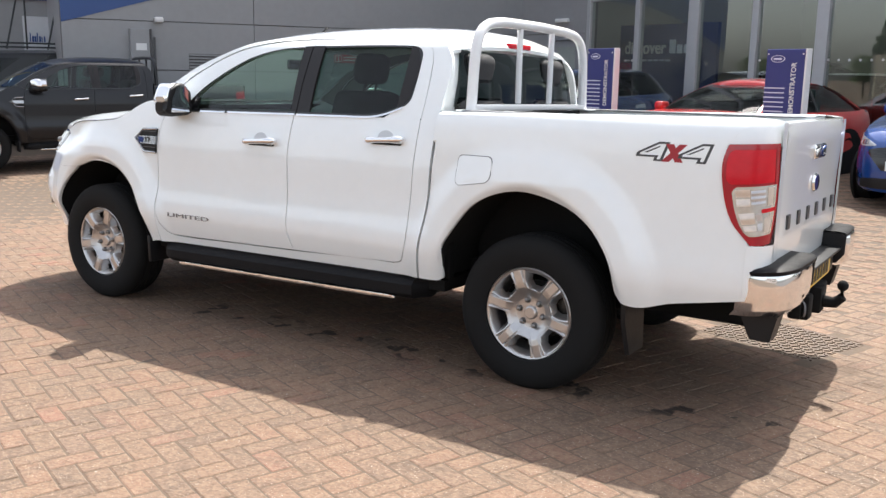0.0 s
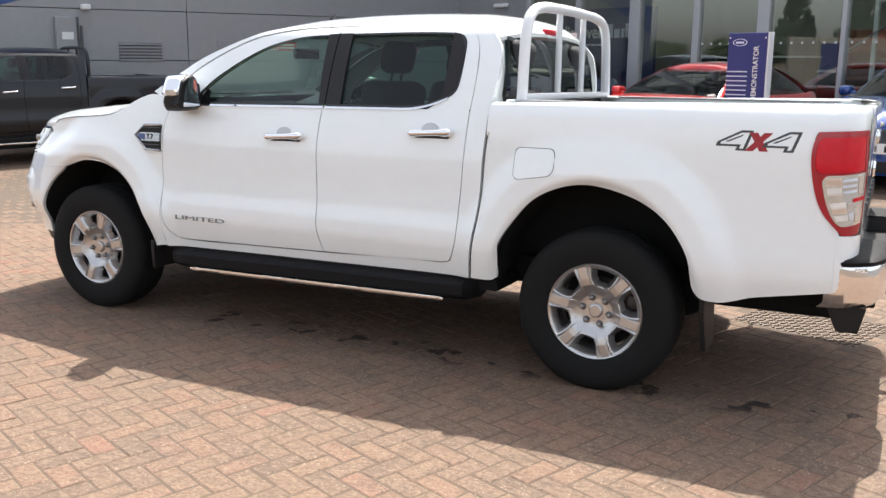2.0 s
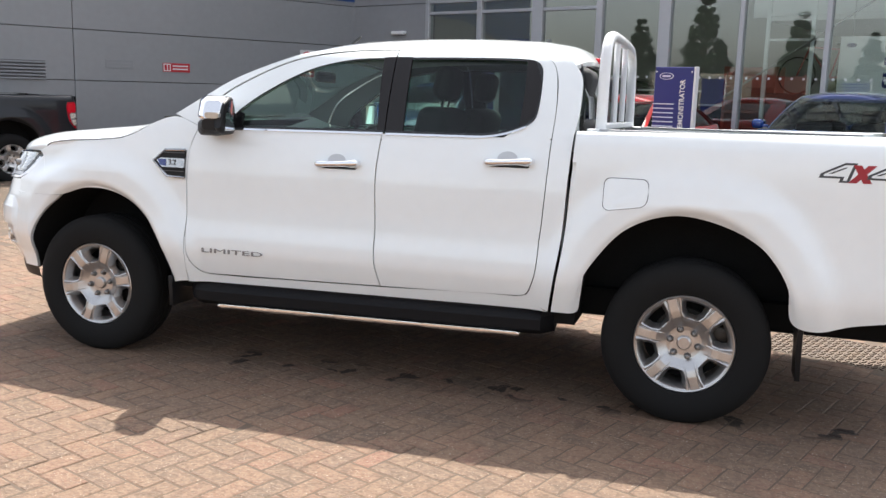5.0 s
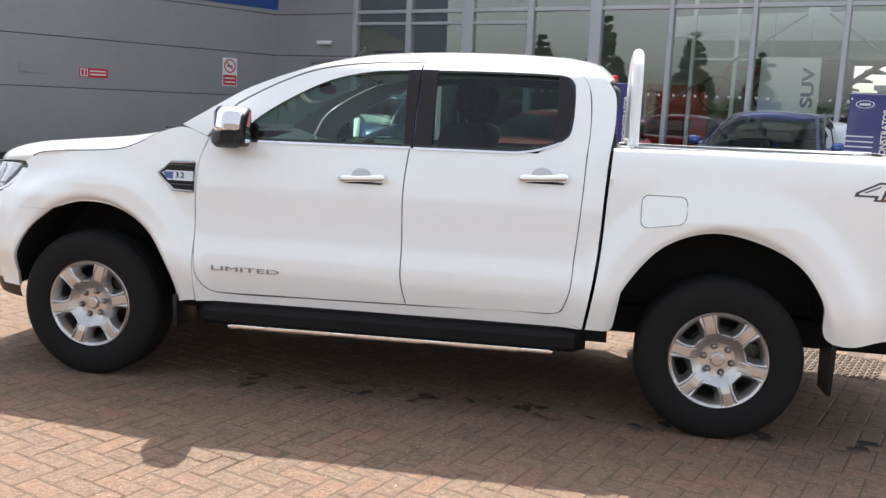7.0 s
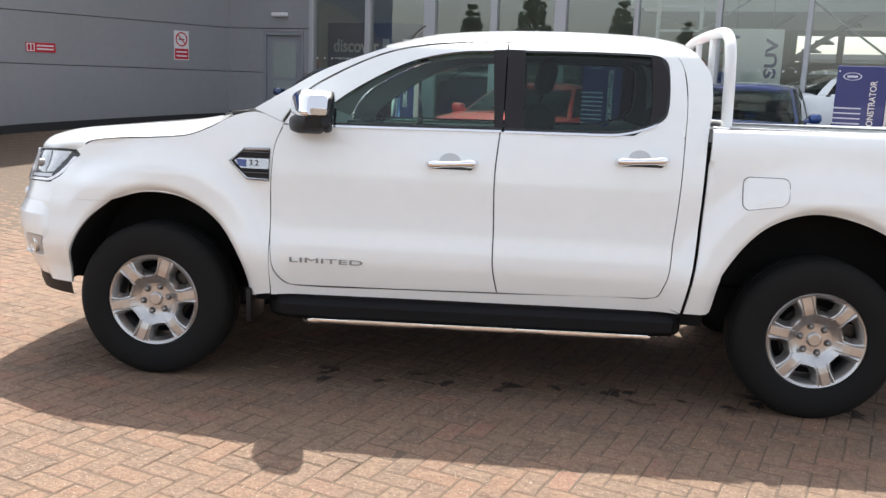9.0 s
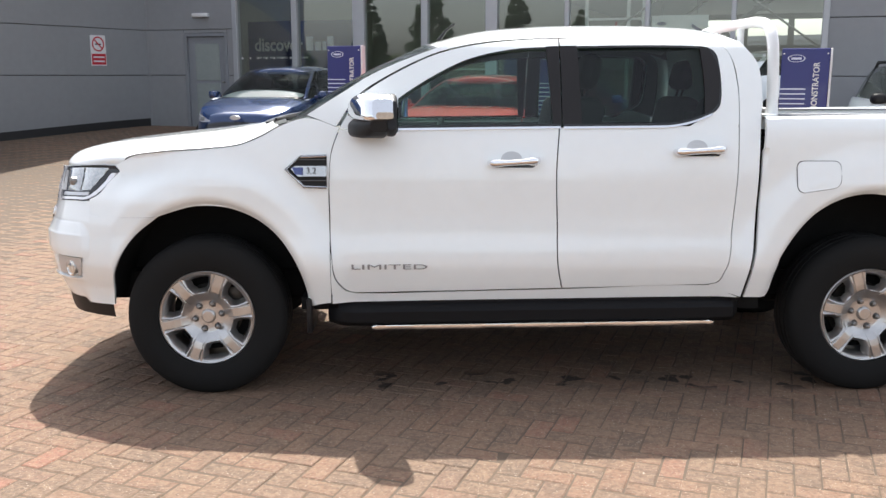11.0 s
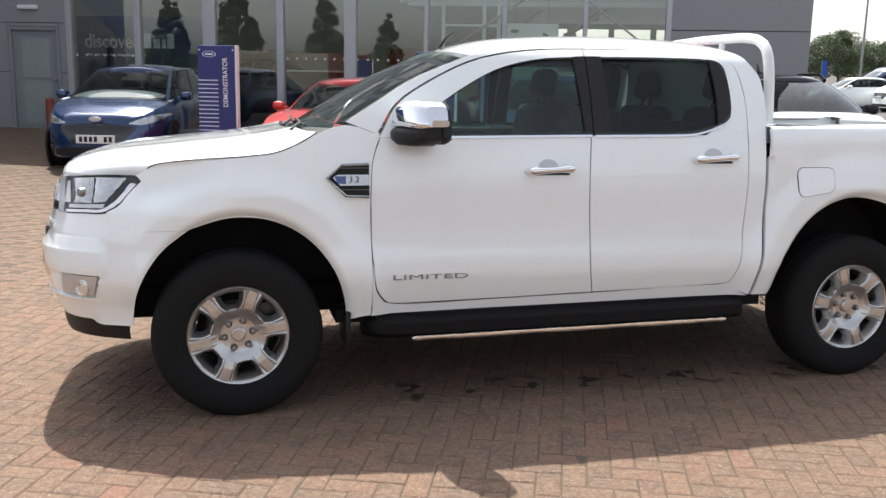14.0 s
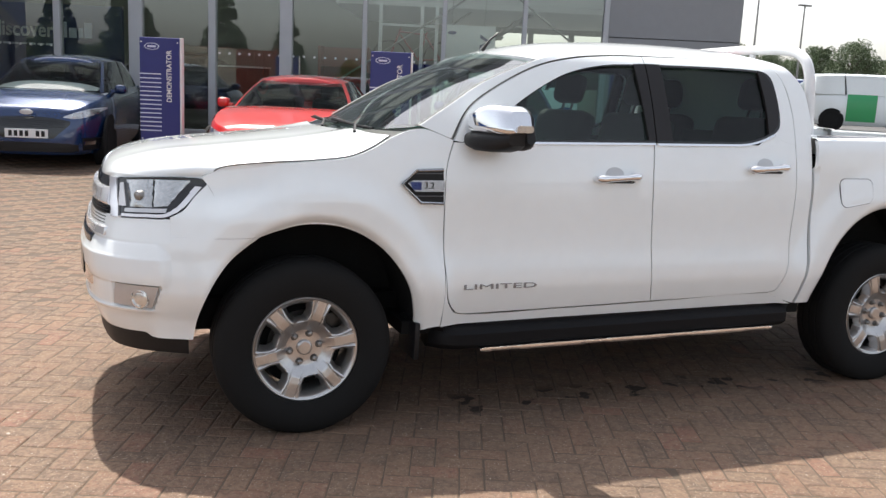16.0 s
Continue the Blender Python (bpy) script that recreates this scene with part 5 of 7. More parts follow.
    lo_in = P("lower_intake", band(0.45, 0.775, 0.838, 0.020), GLOSS_BLACK, "black lower intake with chrome edging")
    P("intake_chrome", band(0.44, 0.615, 0.772, 0.032, 0.03), CHROME, "chrome intake surround", lo_in)
    P("intake_mesh", band(0.36, 0.64, 0.75, 0.036), GLOSS_BLACK, "", lo_in)
    # bonnet
    edge = smooth_line([(-0.44, 1.112, 0.772), (-0.36, 1.143, 0.785), (-0.17, 1.175, 0.80), (0.05, 1.192, 0.80), (0.19, 1.211, 0.795), (0.29, 1.252, 0.78), (0.37, 1.297, 0.75)], 30)
    lip = smooth_line([(-0.815, 1.075), (-0.76, 1.12), (-0.60, 1.185), (-0.36, 1.225), (-0.02, 1.265), (0.15, 1.285), (0.26, 1.300)], 30)
    rows = []
    for kk, ((xe, ze, ye), (xm, zm)) in enumerate(zip(edge, lip)):
        row = []
        ye = min(ye, float(half_width(xe, ze)) - 0.001) if xe < 0.1 else ye
        for v in np.linspace(-1, 1, 41):
            a = abs(v)
            near = (1 - kk / 29.0) ** 6
            front = float(np.interp(a * 0.888, NOSE[:, 1], NOSE[:, 0])) + 0.062
            f = 1 - a**2.4
            bulge = 0.012 * math.exp(-((a - 0.62) / 0.16) ** 2)
            row.append(((xe + (xm - xe) * (1 - a**3.0)) * (1 - near) + near * front, ye * v, ze + (zm - ze) * f + bulge * (1 - a**8)))
        rows.append(row)
    bon = P("bonnet", sheet(bmesh.new(), rows, (0, 0, -0.02)), paint)
    for k in (0, -1):
        line = [Vector(r[k]) + Vector((0, 0.0015 if k else -0.0015, -0.001)) for r in rows[2:]]
        P("shut_line", tube(bmesh.new(), line, 0.0030, 6), DECAL_GREY, "", bon)
    # scuttle, windscreen, wipers
    bm = bmesh.new()
    sheet(bm, [[(0.22 + 0.13 * abs(v) ** 2.2, 0.76 * v, 1.262 + 0.0 * v) for v in np.linspace(-1, 1, 21)], [(0.36 + 0.15 * abs(v) ** 2.2, 0.74 * v, 1.300 + 0.012 * abs(v)) for v in np.linspace(-1, 1, 21)]])
    P("scuttle", bm, BLACK_PLASTIC, "black scuttle panel")
    rows = []
    for f in np.linspace(0, 1, 14):
        row = []
        for v in np.linspace(-1, 1, 31):
            lo = Vector((0.30 + 0.19 * abs(v) ** 2.2, 0.725 * v, 1.290 + 0.045 * v * v))
            hi = Vector((1.06 + 0.07 * abs(v) ** 2.2, 0.575 * v, 1.708 - 0.045 * v * v))
            p = lo.lerp(hi, f)
            p.z += 0.03 * math.sin(math.pi * f)
            row.append(p)
        rows.append(row)
    ws = P("windscreen", sheet(bmesh.new(), rows), SCREEN, "clear laminated windscreen")
    ws.visible_shadow = False
    for y0, y1 in ((-0.45, 0.15), (0.15, 0.62)):
        bm = bmesh.new()
        tube(bm, [(0.27, y0 - 0.1, 1.300), (0.33, y0 + 0.1, 1.325), (0.345 + 0.03 * abs(y1), y1, 1.335)], 0.008, 6)
        tube(bm, [(0.33, y0 - 0.18, 1.322), (0.335, y0 + 0.1, 1.322), (0.36, y1 + 0.05, 1.330)], 0.006, 6)
        P("wiper", bm, BLACK_PLASTIC, "black wiper", truck)
    # roof
    rail = smooth_line([p for p in RAIL if p[0] > 1.05], 40)
    mid = smooth_line(ROOF_MID, 40)
    rows = []
    for (xr, zr), (xm, zm) in zip(rail, mid):
        w = float(half_width(xr, zr))
        rows.append([(xr + (xm - xr) * (1 - abs(v) ** 2.2), w * v, zr + (zm - zr) * (1 - abs(v) ** 2.6)) for v in np.linspace(-1, 1, 41)])
    P("roof", sheet(bmesh.new(), rows, (0, 0, -0.02)), paint)
    P("aerial", tube(bmesh.new(), [(1.13, 0.0, 1.73), (1.17, 0.0, 1.785), (1.22, 0.0, 1.825)], [0.012, 0.008, 0.006], 8), BLACK_PLASTIC, "short black roof aerial")
    # cab back with its window
    rows = []
    for z in np.linspace(0.60, 1.70, 26):
        w = float(half_width(2.6, z)) - 0.015
        x = float(np.interp(z, [0.6, 1.33, 1.5, 1.62, 1.70], [2.655, 2.665, 2.660, 2.635, 2.60]))
        rows.append([(x - 0.03 * (abs(v)) ** 6, w * v, z) for v in np.linspace(-1, 1, 31)])
    P("cab_back", sheet(bmesh.new(), rows), paint)
    rows = []
    for z in np.linspace(1.36, 1.655, 10):
        w = float(np.interp(z, [1.36, 1.655], [0.655, 0.555]))
        x = float(np.interp(z, [1.33, 1.5, 1.62, 1.70], [2.672, 2.667, 2.645, 2.62]))
        rows.append([(x + 0.003, w * v, z) for v in np.linspace(-1, 1, 15)])
    P("rear_window", sheet(bmesh.new(), rows, (-0.02, 0, 0)), REAR_GLASS, "dark tinted rear window")
    P("brake_light", boxed(2.63, 2.665, -0.13, 0.13, 1.685, 1.715, 0.008), RED_LENS, "red high-level brake lamp").matrix_local = pose(0, 0, 0.0)
    # bed
    P("bed_floor", boxed(2.69, 4.28, -0.43, 0.43, 0.70, 0.74), BLACK_PLASTIC, "black ribbed bed liner", smooth=0)
    for k in range(8):
        P("bed_rib", boxed(2.72, 4.26, -0.35 + 0.1 * k - 0.025, -0.35 + 0.1 * k + 0.025, 0.735, 0.748, 0.004, 1), BLACK_PLASTIC)
    for s in (-1, 1):
        P("wheel_box", boxed(2.70, 4.28, min(s * 0.43, s * 0.72), max(s * 0.43, s * 0.72), 1.035, 1.05), BLACK_PLASTIC, smooth=0)
        P("wheel_box", boxed(2.70, 4.28, s * 0.435 - 0.008, s * 0.435 + 0.008, 0.72, 1.05), BLACK_PLASTIC, smooth=0)
    P("bed_front_wall", boxed(2.685, 2.715, -0.72, 0.72, 1.0, 1.335), BLACK_PLASTIC, smooth=0)
    # tailgate
    bm = bmesh.new()
    rows = []
    for z in np.linspace(0.66, 1.345, 14):
        x = float(np.interp(z, [0.66, 0.80, 1.0, 1.20, 1.31, 1.345], [4.318, 4.325, 4.322, 4.330, 4.338, 4.325]))
        rows.append([(x - 0.006 * abs(v) ** 8, 0.66 * v, z) for v in np.linspace(-1, 1, 21)])
    sheet(bm, rows, (-0.05, 0, 0))
    box(bm, 4.262, 4.325, -0.655, 0.655, 1.325, 1.349, 0.008)
    box(bm, 4.262, 4.28, -0.655, 0.655, 0.70, 1.33)
    tg = P("tailgate", bm, paint)
    P("tailgate_handle", boxed(4.325, 4.345, -0.13, 0.13, 1.165, 1.235, 0.012), CHROME, "chrome tailgate handle", tg)
    bm = bmesh.new()
    lathe(bm, [(0.0, 0.012), (0.042, 0.010), (0.05, 0.0)], 32)
    P("oval_badge", bm, CHROME, "oval chrome badge", tg).matrix_local = pose(4.328, 0.0, 1.045, 0, 0, -90) @ Matrix.Diagonal((1.5, 1, 0.62 * 1.5, 1))
    for k in range(6):
        y = -0.52 + 0.208 * k
        P("letter_bar", boxed(4.318, 4.331, y - 0.026, y + 0.026, 0.872, 0.938, 0.002, 1), DECAL_GREY, "dark lettering bar", tg)
    # rear bumper: chrome corners with black pads, a set-back black middle, tow bar
    plan = smooth_line([(4.205, 0.852), (4.31, 0.868), (4.385, 0.845), (4.425, 0.775), (4.440, 0.62), (4.446, 0.44), (4.445, 0.405)], 30)
    rb = P("rear_bumper", boxed(4.26, 4.385, -0.42, 0.42, 0.545, 0.665, 0.015), BLACK_PLASTIC, "chrome rear bumper with a black step")
    for s in (-1, 1):
        rows = []
        for z, ins in ((0.500, 0.10), (0.515, 0.03), (0.545, 0.004), (0.60, 0.0), (0.680, 0.0), (0.697, 0.004), (0.705, 0.02)):
            rows.append([(x - ins - 0.02 * (y < 0.5), s * (y - ins * min(1, (y - 0.38) * 5)), z + 0.03 * (x - 4.2) / 0.27 + (0.10 * max(0, (0.70 - y) / 0.30) ** 1.5 * max(0, (0.68 - z) / 0.18))) for x, y in plan])
        P("bumper_corner", sheet(bmesh.new(), rows), CHROME, "chrome bumper corner", rb)
        rows = []
        for z, ins in ((0.700, 0.006), (0.714, 0.004), (0.724, 0.016), (0.728, 0.05), (0.728, 0.13), (0.70, 0.17)):
            rows.append([(x - ins, s * (y - ins * min(1, (y - 0.38) * 5)), z + 0.03 * (x - 4.2) / 0.27) for x, y in plan])
        P("bumper_pad", sheet(bmesh.new(), rows), STEP_BLACK, "black ribbed bumper pad", rb)
        P("bumper_end", prism(bmesh.new(), [(4.28, s * 0.41, 0.56), (4.40, s * 0.41, 0.585), (4.436, s * 0.41, 0.63), (4.438, s * 0.41, 0.735), (4.40, s * 0.41, 0.750), (4.28, s * 0.41, 0.738)], (0, s * 0.02, 0)), BLACK_PLASTIC, "", rb, 0)
        P("bumper_bracket", prism(bmesh.new(), [(4.20, s * 0.66, 0.55), (4.37, s * 0.66, 0.52), (4.345, s * 0.66, 0.41), (4.26, s * 0.66, 0.41)], (0, s * 0.13, 0)), BLACK_PLASTIC, "", rb, 0)
    bm = boxed(4.28, 4.42, -0.41, 0.41, 0.655, 0.672, 0.006)
    box(bm, 4.27, 4.30, -0.41, 0.41, 0.60, 0.745, 0.006)
    P("bumper_step", bm, BLACK_PLASTIC, "black plastic bumper step", rb)
    P("number_plate", boxed(4.388, 4.394, -0.26, 0.26, 0.555, 0.655, 0.003, 1), PLATE_YELLOW, "yellow number plate", rb)
    for k in range(6):
        P("plate_bar", boxed(4.3925, 4.3965, -0.22 + 0.075 * k, -0.17 + 0.075 * k, 0.57, 0.64), INK, "", rb, 0)
    bm = bmesh.new()
    tube(bm, [(4.28, 0, 0.47), (4.43, 0, 0.455), (4.475, 0, 0.455), (4.505, 0, 0.485), (4.505, 0, 0.53)], [0.035, 0.03, 0.028, 0.024, 0.02], 12)
    bmesh.ops.create_uvsphere(bm, u_segments=16, v_segments=10, radius=0.027, matrix=pose(4.505, 0, 0.545))
    box(bm, 4.30, 4.42, -0.06, 0.06, 0.40, 0.53, 0.01)
    box(bm, 4.32, 4.38, -0.34, 0.34, 0.42, 0.50, 0.01)
    box(bm, 4.34, 4.40, -0.25, -0.15, 0.40, 0.52, 0.012)
    P("tow_bar", bm, UNDER, "black tow bar with ball")
    bm = bmesh.new()
    lathe(bm, [(0, 0.012), (0.035, 0.012), (0.04, 0.0)], 20)
    P("tow_socket", bm, GREY_PLASTIC, "grey towing socket").matrix_local = pose(4.375, -0.30, 0.465, 0, 0, -60)
    # cabin
    seat_mat = SEAT
    for x, y in ((1.55, -0.37), (1.55, 0.37), (2.28, -0.40), (2.28, 0.40)):
        bm = bmesh.new()
        box(bm, x - 0.30, x + 0.22, y - 0.25, y + 0.25, 0.72, 0.90, 0.06, 3)
        box(bm, -0.08, 0.08, -0.25, 0.25, 0.0, 0.58, 0.06, 3, m=pose(x + 0.20, y, 0.86, 0, 14, 0))
        seat = P("seat", bm, seat_mat, "dark cloth seat")
        bm = bmesh.new()
        box(bm, -0.05, 0.05, -0.13, 0.13, 0.62, 0.80, 0.05, 3, m=pose(x + 0.20, y, 0.86, 0, 12, 0))
        for d in (-0.05, 0.05):
            tube(bm, [(x + 0.20 + 0.12, y + d, 1.40), (x + 0.20 + 0.15, y + d, 1.50)], 0.007, 6)
        P("headrest", bm, seat_mat, "", seat)
    bm = bmesh.new()
    rows = []
    for y in np.linspace(-0.72, 0.72, 25):
        rows.append([(0.30 + 0.10 * abs(y) ** 2, y, 1.235), (0.52, y, 1.24), (0.72, y, 1.25), (0.86, y, 1.24 + 0.02 * math.cos(y * 4)), (0.95, y, 1.18), (0.96, y, 1.02), (0.88, y, 0.85), (0.80, y, 0.6)])
    sheet(bm, rows)
    P("dashboard", bm, CABIN, "grey dashboard")
    wy = 0.37
    bm = bmesh.new()
    ring = [(0.185 * math.cos(a), 0.185 * math.sin(a), 0) for a in np.linspace(0, 2 * math.pi, 36, endpoint=False)]
    tube(bm, ring, 0.017, 8, closed=True)
    box(bm, -0.07, 0.07, -0.05, 0.05, -0.03, 0.02, 0.02)
    for a in (0, math.pi, -math.pi / 2):
        tube(bm, [(0, 0, 0), (0.18 * math.cos(a), 0.18 * math.sin(a), 0)], 0.014, 6)
    P("steering_wheel", bm, CABIN, "dark steering wheel").matrix_local = pose(1.08, wy, 1.12, 0, -66, 0) @ pose(0, 0, 0, 0, 0, 90)
    rows = []
    for (xr, zr), (xm, zm) in zip(rail[2:-3], mid[2:-3]):
        w = float(half_width(xr, zr)) - 0.03
        rows.append([(xr + (xm - xr) * (1 - abs(v) ** 2.2), w * v, zr - 0.035 + (zm - zr) * (1 - abs(v) ** 2.6)) for v in np.linspace(-1, 1, 15)])
    P("headliner", sheet(bmesh.new(), rows), HEADLINER, "pale headliner")
    bm = bmesh.new()
    box(bm, 0.98, 1.01, -0.12, 0.12, 1.55, 1.62, 0.015)
    P("interior_mirror", bm, GLOSS_BLACK, "")
    bm = bmesh.new()
    box(bm, 0.62, 2.6, -0.79, -0.74, 0.55, 1.26)
    box(bm, 0.62, 2.6, 0.74, 0.79, 0.55, 1.26)
    box(bm, 2.57, 2.61, -0.74, 0.74, 0.6, 1.34)
    P("door_cards", bm, CABIN, "", smooth=0)
    # roll hoop behind the cab
    bm = bmesh.new()
    hoop = [(2.757, -0.648, 1.34), (2.757, -0.636, 1.45), (2.757, -0.618, 1.60), (2.757, -0.600, 1.68), (2.757, -0.565, 1.745), (2.757, -0.50, 1.785), (2.757, -0.42, 1.800), (2.757, -0.2, 1.810), (2.757, 0, 1.813)]
    hoop += [(x, -y, z) for x, y, z in hoop[-2::-1]]
    tube(bm, smooth_line(hoop, 60), 0.027, 12, flat=1.0)
    hp = P("roll_hoop", bm, bar, "white painted tubular roll hoop" if bar is BAR_WHITE else "tubular roll hoop")
    for y in (-0.174, 0.187):
        P("hoop_bar", tube(bmesh.new(), [(2.757, y, 1.38), (2.757, y, 1.80)], 0.017, 10), bar, "", hp)
    P("hoop_foot", boxed(2.735, 2.78, -0.65, 0.65, 1.343, 1.376, 0.008), bar, "", hp)
    for s in (-1, 1):
        P("hoop_plate", boxed(2.70, 2.83, s * 0.665 - 0.045, s * 0.665 + 0.045, 1.336, 1.348, 0.004, 1), bar, "", hp)
    return truck


BOWL = material("lamp bowl", (0.50, 0.50, 0.49), 0.24, 0.85, 0.8, 0.25, 9)
SATIN_CHROME = material("satin chrome", (0.80, 0.80, 0.81), 0.22, 0.6, 0.5, 0.03, 10)
DRL_WHITE = material("white light strip", (0.80, 0.80, 0.82), 0.15, 0.2, 1.0, 0.03, 20)
PEARL = material("pearly lens", (0.66, 0.58, 0.50), 0.22, 0.25, 1.0, 0.25, 40)
RED_EDGE = material("deep red lens", (0.36, 0.004, 0.014), 0.2, 0, 0.4, 0.1, 30)
# white paint of the handle hollow with its shade put into the colour
CUP_SHADE = material("shaded handle recess", (0.55, 0.56, 0.57), 0.3, 0, 0.6, 0.02, 5)
BADGE_BLUE = material("blue badge", (0.03, 0.045, 0.15), 0.2, 0.7, 0.8)
FOG_SILVER = material("silver bezel", (0.55, 0.55, 0.56), 0.35, 0.5, 0.2, 0.05, 20)
MIRROR = material("mirror glass", (0.8, 0.82, 0.84), 0.02, 1.0)
REAR_GLASS = glass("dark rear glass", (0.13, 0.16, 0.16), 0.05)
truck = build_truck("pickup_truck", "white double-cab pickup with chrome trim and a white roll hoop", WHITE_PAINT, BAR_WHITE)
# the body widens a little upwards, and stands on the cross-fall
SPREAD = 0.065
for o in truck.children_recursive:
    if o.name.startswith(("wheel", "tyre", "rim", "hub_cap", "brake")):
        continue
    if o.matrix_basis == Matrix.Identity(4):
        for v in o.data.vertices:
            v.co.y *= 1 + SPREAD * v.co.z
    elif o.parent is truck or o.parent.matrix_basis == Matrix.Identity(4):
        o.location.y *= 1 + SPREAD * o.location.z
LEAN_T = pose(0, -0.86, 0, -1.2, 0, 0) @ pose(0, 0.86, 0)
truck.matrix_world = LEAN_T
# decal on the bed side: two open figures and a cross
def figure(x0, k):
    """A slanted open 4, as (along, up) strokes of the decal."""
    sl = lambda u, v: (x0 + 0.128 * u + 0.030 * v, 1.163 + 0.085 * v)
    outer = [sl(0.0, 0.20), sl(0.0, 0.42), sl(0.62, 1.0), sl(1.0, 1.0), sl(1.0, 0.0), sl(0.68, 0.0), sl(0.68, 0.20)]
    inner = [sl(0.12, 0.30), sl(0.12, 0.40), sl(0.66, 0.89), sl(0.90, 0.89), sl(0.90, 0.10), sl(0.78, 0.10), sl(0.78, 0.30)]
    bm = bmesh.new()
    for a, b in ((outer, inner),):
        for i in range(len(a)):
            j = (i + 1) % len(a)
            patch_on(bm, [a[i], a[j], b[j], b[i]], -1, 0.0012, 0.003, SPREAD)
    patch_on(bm, [sl(0.24, 0.42), sl(0.72, 0.80), sl(0.72, 0.72), sl(0.36, 0.42)], -1, 0.0012, 0.003, SPREAD)
    return bm


part("bed_decal", figure(3.722, 0), DECAL_GREY, truck, "grey outlined figure", 0)
part("bed_decal", figure(3.912, 1), DECAL_GREY, truck, "grey outlined figure", 0)
bm = bmesh.new()
for q in ([(3.846, 1.163), (3.880, 1.163), (3.956, 1.240), (3.922, 1.240)], [(3.862, 1.240), (3.897, 1.240), (3.942, 1.163), (3.907, 1.163)]):
    patch_on(bm, q, -1, 0.0018, 0.003, SPREAD)
part("bed_decal", bm, DECAL_RED, truck, "red cross of the decal", 0)


# ---- boards ----
def demo_board(x, y):
    """A navy free-standing demonstrator board with pale stripes."""
    base = float(fall(x, y))
    b = thing("display_board", "navy demonstrator board with white lettering and stripes", "sign", "boards along the parking bays",
              Matrix(((FU.x, -FN.x, 0, x), (FU.y, -FN.y, 0, y), (0, 0, 1, base), (0, 0, 0, 1))))
    top = 1.76
    part("board_panel", boxed(-0.26, 0.26, -0.05, 0.05, 0.03, top, 0.006, 1), BOARD_BLUE, b, smooth=0)
    part("board_edge", boxed(0.262, 0.285, -0.055, 0.055, 0.0, top + 0.003, 0.004, 1), SIGN_WHITE, b, "white edge post", 0)
    part("foot_plate", boxed(-0.30, 0.30, -0.18, 0.18, 0.0, 0.028, 0.006, 1), GREY_PLASTIC, b, smooth=0)
    for k in range(14):
        z = top - 0.47 - 0.056 * k
        part("stripe", boxed(-0.262, 0.02, -0.0530, -0.0505, z, z + 0.014), PALE_PRINT, b, smooth=0)
    oval = lathe(bmesh.new(), [(0.0, -0.0535), (0.060, -0.0535), (0.060, -0.0505)], 32)
    bmesh.ops.scale(oval, vec=(1.6, 1, 0.72), verts=oval.verts)
    bmesh.ops.translate(oval, vec=(-0.10, 0, top - 0.115), verts=oval.verts)
    part("oval_badge", oval, PALE_PRINT, b, "pale oval outline", 0)
    oval = lathe(bmesh.new(), [(0.0, -0.0555), (0.052, -0.0555), (0.052, -0.0535)], 32)
    bmesh.ops.scale(oval, vec=(1.6, 1, 0.70), verts=oval.verts)
    bmesh.ops.translate(oval, vec=(-0.10, 0, top - 0.115), verts=oval.verts)
    part("oval_field", oval, BOARD_BLUE, b, "", 0)
    part("badge_bar", boxed(-0.155, -0.045, -0.0575, -0.0555, top - 0.128, top - 0.104, 0.002, 1), PALE_PRINT, b, smooth=0)
    lettering("board_lettering", "DEMONSTRATOR", 0.092, 0.001, SIGN_WHITE, Matrix(((0, -1, 0, 0.125), (0, 0, -1, -0.0525), (1, 0, 0, top - 0.49), (0, 0, 0, 1))), b, width=0.66, bold=0.018)
    for zz in (top - 0.06, top - 1.3):
        for xx in (-0.235, 0.235):
            part("fixing", lathe(bmesh.new(), [(0, -0.054), (0.010, -0.054), (0.010, -0.0505)], 10, "y", (xx, 0, zz)), SIGN_WHITE, b, smooth=0)
    return b


for x, y in ((-0.08, 7.89), (2.72, 6.87), (5.45, 5.46)):
    demo_board(x, y)


# ---- cars ----
def plan_ring(L, W, n, nose=2.6, tail=3.0, x0=0.0):
    """A closed outline in plan: nose at x0, tail at x0 + L."""
    pts = []
    for k in range(n):
        a = 2 * math.pi * k / n
        c, s = math.cos(a), math.sin(a)
        p = nose if c < 0 else tail
        pts.append((x0 + L / 2 + L / 2 * math.copysign(abs(c) ** (2 / (p * 1.9)), c), W / 2 * math.copysign(abs(s) ** (2 / (p * 1.35)), s)))
    return pts


